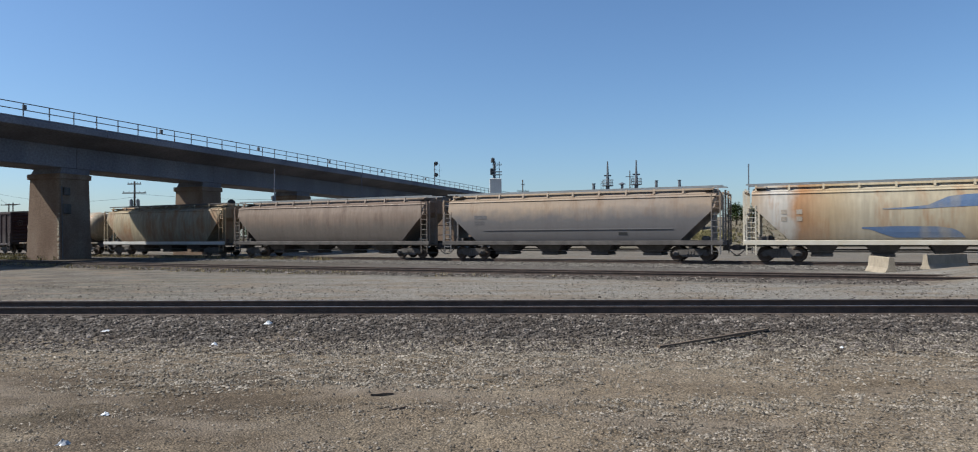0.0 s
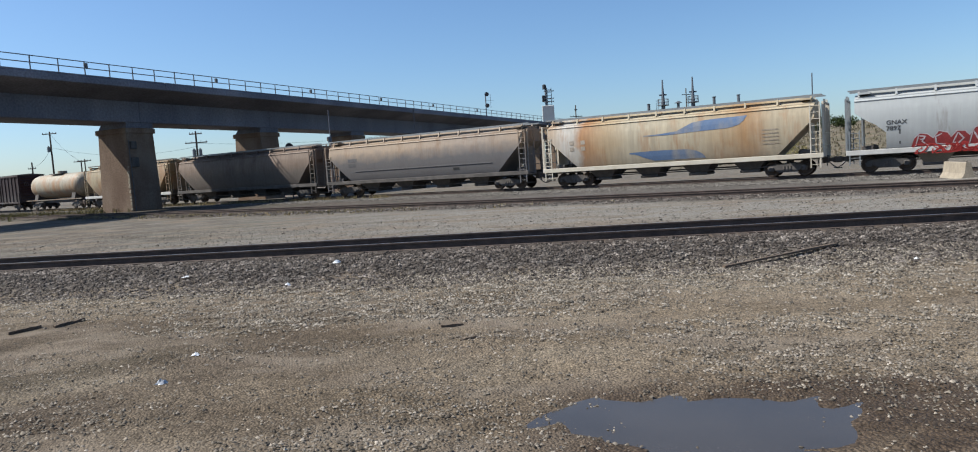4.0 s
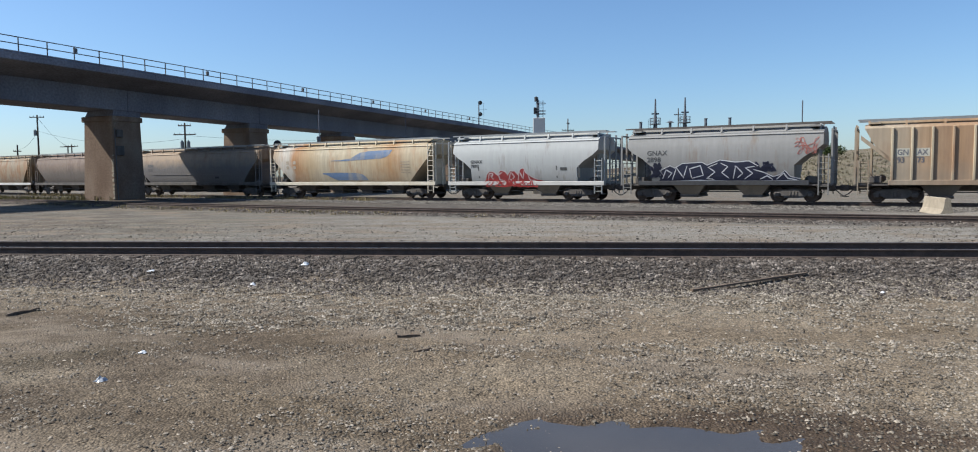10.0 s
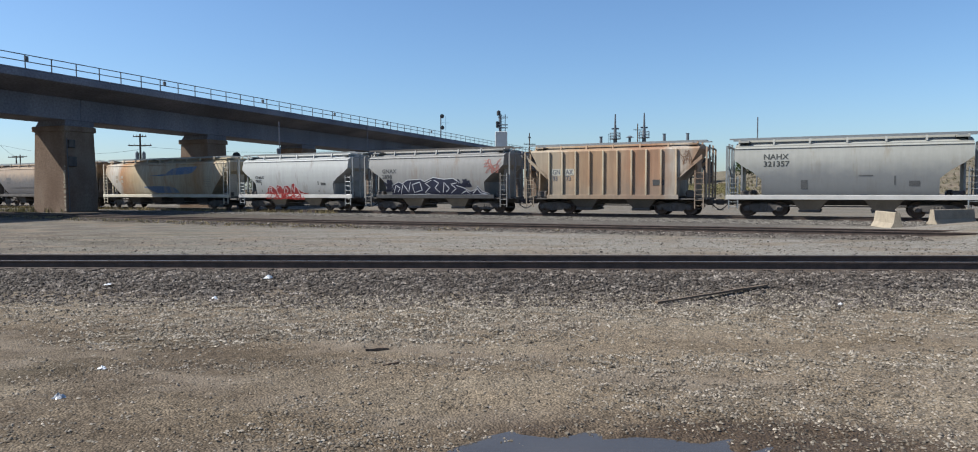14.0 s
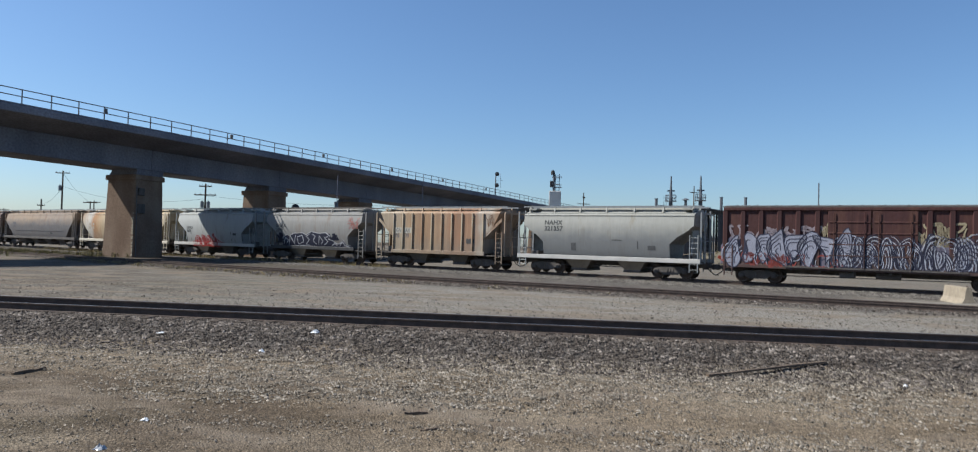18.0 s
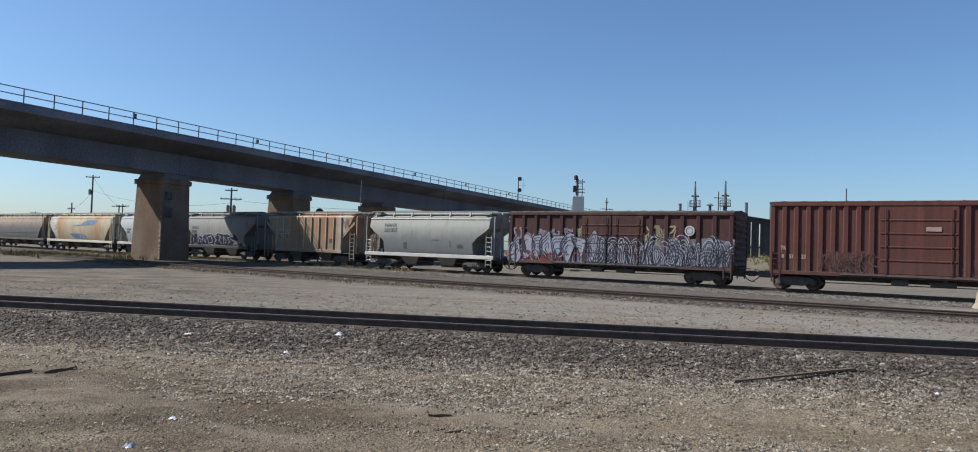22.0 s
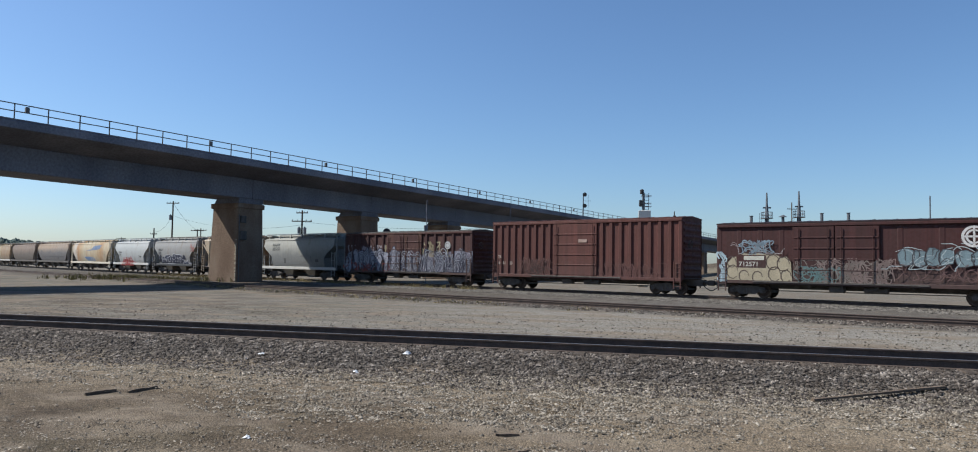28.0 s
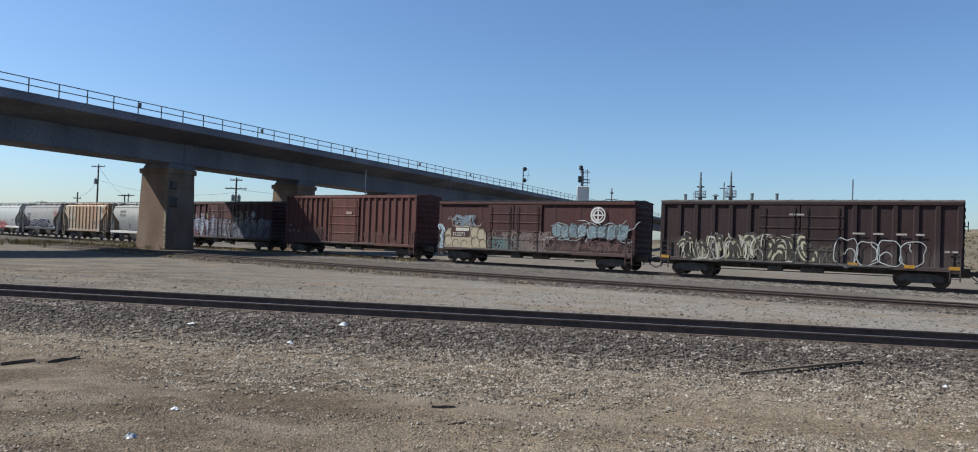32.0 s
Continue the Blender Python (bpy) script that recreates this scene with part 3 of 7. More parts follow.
def build_overpass():
    br = thing("overpass", "long blue-grey concrete overpass on stout buff piers with a pipe railing", "bridge", BRIDGE_AT)
    lo, hi = -75.0, 330.0
    ends = [lo, -52, -28, -1.45, 14.4, 30.2, 46, 62, 78, 94, 110, 126, 142, 160, 180, 200, 225, 250, 275, 300, hi]
    for a, b in zip(ends, ends[1:]):
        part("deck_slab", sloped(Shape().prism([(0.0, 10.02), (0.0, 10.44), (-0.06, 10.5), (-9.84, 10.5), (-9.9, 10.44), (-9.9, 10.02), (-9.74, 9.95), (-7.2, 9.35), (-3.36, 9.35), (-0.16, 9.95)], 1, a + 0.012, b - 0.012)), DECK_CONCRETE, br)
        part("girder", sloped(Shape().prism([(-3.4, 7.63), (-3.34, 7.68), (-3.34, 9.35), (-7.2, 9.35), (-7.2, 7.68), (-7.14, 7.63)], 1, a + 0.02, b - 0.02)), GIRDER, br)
        part("kerb", sloped(Shape().bevel_box(-0.45, -0.04, a + 0.03, b - 0.03, 10.5, 10.62, 0.02)), DECK_CONCRETE, br)
    # piers
    for k, y0 in enumerate((-28.1, -1.45, 14.4, 30.2, 46, 62, 78, 94, 110, 126, 142)):
        zt = 7.2 + BR_GRADE * y0
        body = Shape()
        lw, rw, n, f = -6.95, -3.5, y0 - 1.38, y0 + 1.38
        low = [(lw - 0.32, n - 0.1), (rw + 0.14, n - 0.1), (rw + 0.14, f + 0.16), (lw - 0.32, f + 0.16)]
        top = [(lw, n), (rw, n), (rw, f), (lw, f)]
        steps = 6
        v, fc = [], []
        for i in range(steps + 1):
            t = i / steps
            z = -0.4 + (zt - 0.05) * t
            ring = [(l[0] + (q[0] - l[0]) * t, l[1] + (q[1] - l[1]) * t) for l, q in zip(low, top)]
            c = 0.09
            m = []
            for j in range(4):
                (x0, y0_), (x1, y1) = ring[j], ring[(j + 1) % 4]
                d = math.hypot(x1 - x0, y1 - y0_)
                m += [(x0 + (x1 - x0) * c / d, y0_ + (y1 - y0_) * c / d), (x1 - (x1 - x0) * c / d, y1 - (y1 - y0_) * c / d)]
            v += [(x, y, z) for x, y in m]
        for i in range(steps):
            fc += [(i * 8 + j, i * 8 + (j + 1) % 8, i * 8 + 8 + (j + 1) % 8, i * 8 + 8 + j) for j in range(8)]
        fc += [tuple(range(7, -1, -1)), tuple(range(steps * 8, steps * 8 + 8))]
        pier = part("pier", body.add(v, fc), CONCRETE, br, "buff stained concrete pier")
        part("pier_cap", Shape().bevel_box(lw - 0.16, rw + 0.1, n - 0.12, f + 0.12, zt - 0.45, zt, 0.05), CONCRETE, pier)
        part("bearing_block", Shape().prism([(lw + 0.1, zt), (rw - 0.02, zt), (rw + 0.08, zt + 0.5), (lw + 0.55, zt + 0.5)], 1, n + 0.05, f - 0.05), GIRDER, pier)
        if k == 1:
            rng = random.Random(7)
            spall = Shape()
            for i in range(34):
                z = 0.2 + 3.8 * rng.random()
                r = rng.uniform(0.05, 0.15)
                off = rw + 0.13 - 0.02 * z
                spall.bevel_box(off - 0.1 - r * 1.6, off - 0.06, n - 0.13 + 0.014 * z, n + r * 0.5, z, z + r * 1.5, 0.02)
            tagged(part("spalled_edge", spall, BARRIER, pier, "broken pale concrete edge"), kind="stuff")
            part("conduit", Shape().tube((rw + 0.2, n + 0.1, 0.2), (rw + 0.06, n + 0.1, 6.2), 0.04, 6), RAILING, pier)
            part("equipment_box", Shape().bevel_box(rw + 0.03, rw + 0.25, n + 0.12, n + 0.85, 3.95, 4.75, 0.04), UNDER, pier, "dark steel equipment box")
            part("equipment_box", Shape().bevel_box(rw + 0.01, rw + 0.2, n + 0.2, n + 0.8, 5.45, 6.1, 0.04), UNDER, pier, "dark steel equipment box")
    # pipe railing
    post = Shape().tube((0, 0, 0), (0, 0, 1.0), 0.042, 6).box(-0.08, 0.08, -0.08, 0.08, 0, 0.02).mesh("post", RAILING)
    y = lo + 1
    while y < 230:
        part("post", post, RAILING, br, at=pose(-0.25, y, 10.62 + BR_GRADE * y))
        y += 2.05
    for h in (0.5, 0.97):
        for a in np.arange(lo, hi, 45.0):
            b = min(hi, a + 45.0)
            part("handrail", sloped(Shape().tube((-0.25, a, 10.62 + h), (-0.25, b, 10.62 + h), 0.038, 6)), RAILING, br)
            part("handrail", sloped(Shape().tube((-9.65, a, 10.62 + h), (-9.65, b, 10.62 + h), 0.028, 6)), RAILING, br)
    for y in (-22.0, -8.3, 4.4, 17.6, 31, 44, 58):
        part("junction_box", Shape().bevel_box(-0.34, -0.16, y - 0.12, y + 0.12, 11.1 + BR_GRADE * y, 11.5 + BR_GRADE * y, 0.02), RAILING, br, "small grey electrical box")
    for y in (38.0,):
        part("drain_pipe", Shape().tube((0.1, y, 10.2), (0.1, y, 7.4), 0.05, 6), GIRDER, br)
    return br


build_overpass()


# ---- the freight train ----
HOPPER_PROFILE = [(1.3, 1.16), (1.36, 1.3), (1.46, 1.7), (1.53, 2.15), (1.575, 2.6), (1.58, 2.95), (1.555, 3.3), (1.5, 3.6), (1.43, 3.84), (1.42, 3.9), (1.46, 3.93), (1.44, 3.97), (1.15, 4.1), (0.78, 4.22), (0.38, 4.31), (0.0, 4.35)]
FLAT_PROFILE = [(1.45, 1.16), (1.5, 1.2), (1.5, 2.2), (1.5, 3.2), (1.5, 4.05), (1.42, 4.14), (0.8, 4.26), (0.0, 4.34)]


def side_at(profile, z):
    zs = [p[1] for p in profile]
    return float(np.interp(z, zs, [p[0] for p in profile]))


def hopper_shell(half, slope, profile, slope_top=3.25, slope_low=1.3):
    """The curved body with its ends cut back below along the slope sheets."""
    def end(z):
        return half - slope * min(1.0, max(0.0, (slope_top - z) / (slope_top - slope_low)))
    ring = [(-y, z) for y, z in profile] + [(y, z) for y, z in profile[-2::-1]]
    n, cols = len(ring), 25
    v, f = [], []
    for i in range(cols):
        u = -1 + 2 * i / (cols - 1)
        v += [(u * end(z), y, z) for y, z in ring]
    for i in range(cols - 1):
        f += [(i * n + k, (i + 1) * n + k, (i + 1) * n + k + 1, i * n + k + 1) for k in range(n - 1)]
        f += [(i * n + n - 1, (i + 1) * n + n - 1, (i + 1) * n, i * n)]
    h = len(profile)
    for base, flip in ((0, False), ((cols - 1) * n, True)):
        for k in range(h - 1):
            q = (base + k, base + k + 1, base + n - 2 - k, base + n - 1 - k)
            q = tuple(dict.fromkeys(q))
            f.append(q[::-1] if flip else q)
    return Shape().add(v, f)


def wrap(flat, profile, off=0.012):
    """Lays a flat shape (x, z) on the near side of a body."""
    s = Shape()
    s.v = [(x, -side_at(profile, z) - off - d, z) for x, d, z in flat.v]
    s.f = flat.f
    return s


def letters(text, x, z, height, squeeze=1.0):
    """A line of block letters as flat faces, in (x, 0, z)."""
    cu = bpy.data.curves.new("letters", "FONT")
    cu.body, cu.size, cu.resolution_u, cu.offset = text, height * 1.4, 2, 0.008
    ob = bpy.data.objects.new("letters", cu)
    scene.collection.objects.link(ob)
    bpy.context.view_layer.update()
    me = ob.evaluated_get(bpy.context.evaluated_depsgraph_get()).to_mesh()
    s = Shape().add([(x + p.co.x * squeeze, 0, z + p.co.y) for p in me.vertices], [tuple(q.vertices) for q in me.polygons])
    bpy.data.objects.remove(ob)
    bpy.data.curves.remove(cu)
    return s


def ribbon(pts, width, s=None):
    """A flat painted stroke through (x, z) points."""
    s = s or Shape()
    v = []
    for i, (x, z) in enumerate(pts):
        a, b = pts[max(0, i - 1)], pts[min(len(pts) - 1, i + 1)]
        t = Vector((b[0] - a[0], b[1] - a[1]))
        t = t.normalized() if t.length > 1e-6 else Vector((1, 0))
        w = width * (0.6 + 0.4 * math.sin(math.pi * i / max(1, len(pts) - 1)))
        v += [(x - t.y * w / 2, 0, z + t.x * w / 2), (x + t.y * w / 2, 0, z - t.x * w / 2)]
    return s.add(v, [(2 * i, 2 * i + 1, 2 * i + 3, 2 * i + 2) for i in range(len(pts) - 1)])


def polygon(pts, s=None):
    """A filled outline cut into a fan round its middle."""
    s = s or Shape()
    cx, cz = sum(p[0] for p in pts) / len(pts), sum(p[1] for p in pts) / len(pts)
    n = len(pts)
    return s.add([(cx, 0, cz)] + [(x, 0, z) for x, z in pts], [(0, 1 + i, 1 + (i + 1) % n) for i in range(n)])


def glyph(rng, x, z, w, h, k=12):
    """One swollen, unreadable spray-can letter form: an outline and inner strokes."""
    lean = rng.uniform(-0.15, 0.3) * h
    out = []
    for i in range(k):
        a = 2 * math.pi * i / k
        r = 0.5 * (0.88 + 0.22 * rng.random())
        cx, cz = math.cos(a), math.sin(a)
        sq = 1 / max(abs(cx), abs(cz)) ** 0.7
        out.append((x + cx * sq * r * w + lean * cz * 0.4, z + cz * sq * r * h))
    inner = []
    for j in range(rng.choice((2, 2, 3))):
        px, pz = x + rng.uniform(-0.25, 0.25) * w, z + rng.uniform(-0.4, 0.1) * h
        st = [(px, pz)]
        d = rng.uniform(0.6, 2.2)
        for q in range(6):
            d += rng.uniform(-0.8, 0.8)
            px = min(x + 0.4 * w, max(x - 0.4 * w, px + math.cos(d) * w * 0.16))
            pz = min(z + 0.42 * h, max(z - 0.42 * h, pz + math.sin(d) * h * 0.17))
            st.append((px, pz))
        inner.append(st)
    return out, inner


def smooth_line(pts, closed=False, sub=3):
    p = list(pts)
    n = len(p)
    out = []
    for i in range(n if closed else n - 1):
        a, b, c, d = (p[(i + k) % n] if closed else p[min(n - 1, max(0, i + k))] for k in (-1, 0, 1, 2))
        for j in range(sub):
            t = j / sub
            out.append(tuple(0.5 * (2 * b[m] + (c[m] - a[m]) * t + (2 * a[m] - 5 * b[m] + 4 * c[m] - d[m]) * t * t + (3 * b[m] - a[m] - 3 * c[m] + d[m]) * t ** 3) for m in (0, 1)))
    out.append(p[0] if closed else p[-1])
    return out


PAINTS = {}


def spray(c):
    if c not in PAINTS:
        PAINTS[c] = material("spray_paint", [tuple(0.75 * v for v in c), c], 0.6, scale=1.5, stretch=(1, 1, 0.5), detail_scale=14, detail=0.25)
    return PAINTS[c]


def graffiti(parent, profile, seed, x0, x1, z0, z1, count, fill, line, accent=None, line_w=0.07, label="", angular=False):
    """A row of spray-can forms: filled bodies, an outline, inner strokes and a few loose swirls."""
    rng = random.Random(seed)
    fills, lines, extra = Shape(), Shape(), Shape()
    w = (x1 - x0) / count
    zc, h = (z0 + z1) / 2, z1 - z0
    for i in range(count):
        out, inner = glyph(rng, x0 + (i + 0.5) * w, zc + rng.uniform(-0.06, 0.06) * h, w * rng.uniform(1.0, 1.25), h * rng.uniform(0.75, 1.0), 9 if angular else 12)
        rim = out + out[:1] if angular else smooth_line(out, True)
        polygon(rim, fills)
        ribbon(rim, line_w, lines)
        for st in inner:
            ribbon(st if angular else smooth_line(st), line_w * 0.8, lines)
        if accent:
            for q in range(3):
                px, pz = x0 + (i + rng.random()) * w, zc + rng.uniform(-0.5, 0.5) * h
                d = rng.uniform(0, 6)
                st = [(px, pz)]
                for r in range(5):
                    d += rng.uniform(-0.3, 0.9)
                    px, pz = px + math.cos(d) * 0.28, min(z1 + 0.15, max(z0 - 0.1, pz + math.sin(d) * 0.22))
                    st.append((px, pz))
                ribbon(smooth_line(st), line_w * 0.9, extra)
    g = tagged(part("graffiti", wrap(fills, profile, 0.014), spray(fill), parent, label), kind="stuff")
    tagged(part("graffiti_outline", wrap(lines, profile, 0.02), spray(line), g), kind="stuff")
    if accent:
        tagged(part("graffiti_shading", wrap(extra, profile, 0.017), spray(accent), g), kind="stuff")
    return g


def mural(parent, profile, outline, strokes, fill, line, width, label=""):
    """A sprayed mass with a jagged rim and angular letter forms drawn over it."""
    g = tagged(part("graffiti", wrap(strip_between(outline, 60), profile, 0.014), spray(fill), parent, label), kind="stuff")
    s = Shape()
    top = [p for p in outline if p[1] > 1.34]
    ribbon(top, width * 0.8, s)
    for st in strokes:
        fine = [tuple(a[m] + (b[m] - a[m]) * k / 3 for m in (0, 1)) for a, b in zip(st, st[1:]) for k in range(3)] + [st[-1]]
        ribbon(fine, width, s)
    tagged(part("graffiti_outline", wrap(s, profile, 0.021), spray(line), g), kind="stuff")
    return g


def scribble(parent, profile, seed, x0, x1, z0, z1, count, colour, width=0.06, label="", tall=False):
    """Loose looping spray lines."""
    rng = random.Random(seed)
    s = Shape()
    for i in range(count):
        px, pz = rng.uniform(x0, x1), rng.uniform(z0, z1)
        d = rng.uniform(0, 6.3)
        turn = rng.choice((-1, 1)) * rng.uniform(0.3, 0.8)
        st = [(px, pz)]
        for r in range(rng.randint(5, 10)):
            d += turn + rng.uniform(-0.35, 0.35)
            if not (x0 < px < x1 and z0 < pz < z1):
                d = math.atan2((z0 + z1) / 2 - pz, (x0 + x1) / 2 - px) + rng.uniform(-0.5, 0.5)
            px, pz = (px + math.cos(d) * 0.12, pz + 0.2 * (1 if i % 2 else -1) + math.sin(d) * 0.1) if tall else (px + math.cos(d) * 0.2, pz + math.sin(d) * 0.3)
            st.append((min(x1 + 0.15, max(x0 - 0.15, px)), min(z1 + 0.15, max(z0 - 0.1, pz))))
        ribbon(smooth_line(st), width * rng.uniform(0.6, 1.2), s)
    return tagged(part("graffiti", wrap(s, profile, 0.016), spray(colour), parent, label), kind="stuff")


def wheel_shape():
    s = Shape()
    for y in (-0.75, 0.75):
        o = 1 if y > 0 else -1
        ring = [(0.457, y - o * 0.07), (0.42, y - o * 0.04), (0.42, y + o * 0.06), (0.36, y + o * 0.06), (0.33, y + o * 0.02), (0.14, y + o * 0.02), (0.11, y + o * 0.07), (0.0, y + o * 0.07)]
        n = 20
        v, f = [], []
        for i in range(n):
            a = 2 * math.pi * i / n
            v += [(r * math.cos(a), yy, r * math.sin(a)) for r, yy in ring]
        m = len(ring)
        for i in range(n):
            f += [(i * m + k, i * m + k + 1, ((i + 1) % n) * m + k + 1, ((i + 1) % n) * m + k) for k in range(m - 1)]
        s.add(v, f)
        for i in range(4):        # cored holes of the plate, as raised bosses
            a = math.pi / 4 + i * math.pi / 2
            s.tube((0.24 * math.cos(a), y + o * 0.015, 0.24 * math.sin(a)), (0.24 * math.cos(a), y + o * 0.035, 0.24 * math.sin(a)), 0.035, 6)
    s.tube((0, -1.0, 0), (0, 1.0, 0), 0.075, 8)
    return s


WHEEL_MESH = wheel_shape().mesh("wheelset", WHEEL)


def frame_mesh():
    """A cast side frame: arched top chord, bowed tension member, bearing boxes and the spring nest."""
    s = Shape()
    for y in (-1.08, 0.92):
        top = [(-1.12, 0.52), (-0.95, 0.66), (-0.5, 0.76), (0.5, 0.76), (0.95, 0.66), (1.12, 0.52), (1.05, 0.4), (0.75, 0.44), (0.45, 0.26), (-0.45, 0.26), (-0.75, 0.44), (-1.05, 0.4)]
        s.prism(top, 1, y, y + 0.16)
        for x in (-0.89, 0.89):
            s.bevel_box(x - 0.15, x + 0.15, y - 0.05, y + 0.21, 0.33, 0.6, 0.03)
            s.tube((x, y - 0.1, 0.457), (x, y + 0.02, 0.457), 0.11, 10)
        for x in (-0.17, 0.0, 0.17):
            s.tube((x, y + 0.04, 0.32), (x, y + 0.04, 0.62), 0.075, 8)
    s.bevel_box(-0.2, 0.2, -1.0, 1.0, 0.55, 0.8, 0.04)
    s.tube((0, 0, 0.78), (0, 0, 0.95), 0.2, 12)
    s.box(-1.25, -1.2, -0.75, 0.75, 0.35, 0.45).box(1.2, 1.25, -0.75, 0.75, 0.35, 0.45)
    return s


FRAME_MESH = frame_mesh().mesh("side_frame", UNDER)
WHEELSETS = []


def add_trucks(car, half_truck):
    for x in (-half_truck, half_truck):
        truck = part("truck", FRAME_MESH, UNDER, car, at=pose(x, 0, 0))
        for dx in (-0.89, 0.89):
            w = part("wheelset", WHEEL_MESH, WHEEL, truck, at=pose(dx, 0, 0.457))
            WHEELSETS.append((w, dx))


COUPLER_MESH = Shape().bevel_box(-0.1, 0.55, -0.09, 0.09, 0.72, 0.95, 0.03).bevel_box(0.45, 0.8, -0.16, 0.12, 0.66, 1.0, 0.05).bevel_box(-0.25, 0.1, -0.2, 0.2, 0.66, 1.02, 0.03).mesh("coupler", UNDER)
HOSE_MESH = Shape().path([(0.1, -0.35, 0.75), (0.35, -0.38, 0.5), (0.6, -0.32, 0.34), (0.8, -0.3, 0.36)], 0.03, 6).mesh("air_hose", BLACK)


def add_ends(car, half):
    for sgn, rz in ((1, 0), (-1, 180)):
        part("coupler", COUPLER_MESH, UNDER, car, at=pose(sgn * (half - 0.1), 0, 0, 0, 0, rz))
        part("air_hose", HOSE_MESH, BLACK, car, at=pose(sgn * (half - 0.1), 0, 0, 0, 0, rz))


def ladder_shape(x, y, z0, z1, w, rungs, axis=0):
    s = Shape()
    d = (w / 2, 0) if axis == 0 else (0, w / 2)
    for k in (-1, 1):
        s.box(x + k * d[0] - 0.03, x + k * d[0] + 0.03, y + k * d[1] - 0.03, y + k * d[1] + 0.03, z0, z1)
    for i in range(rungs):
        z = z0 + (z1 - z0) * (i + 0.5) / rungs
        s.tube((x - d[0], y - d[1], z), (x + d[0], y + d[1], z), 0.016, 5)
    return s


def ring_shape(x, y, z, r=0.26, w=0.025):
    """A hand wheel's rim as one ring, with its spokes."""
    v, f, n, m = [], [], 14, 5
    for i in range(n):
        a = 2 * math.pi * i / n
        for k in range(m):
            b = 2 * math.pi * k / m
            q = r + w * math.cos(b)
            v.append((x + w * math.sin(b), y + q * math.cos(a), z + q * math.sin(a)))
    for i in range(n):
        f += [(i * m + k, i * m + (k + 1) % m, ((i + 1) % n) * m + (k + 1) % m, ((i + 1) % n) * m + k) for k in range(m)]
    s = Shape().add(v, f)
    for a in (0.5, 2.6, 4.7):
        s.tube((x, y, z), (x, y + r * math.cos(a), z + r * math.sin(a)), 0.015, 4)
    return s


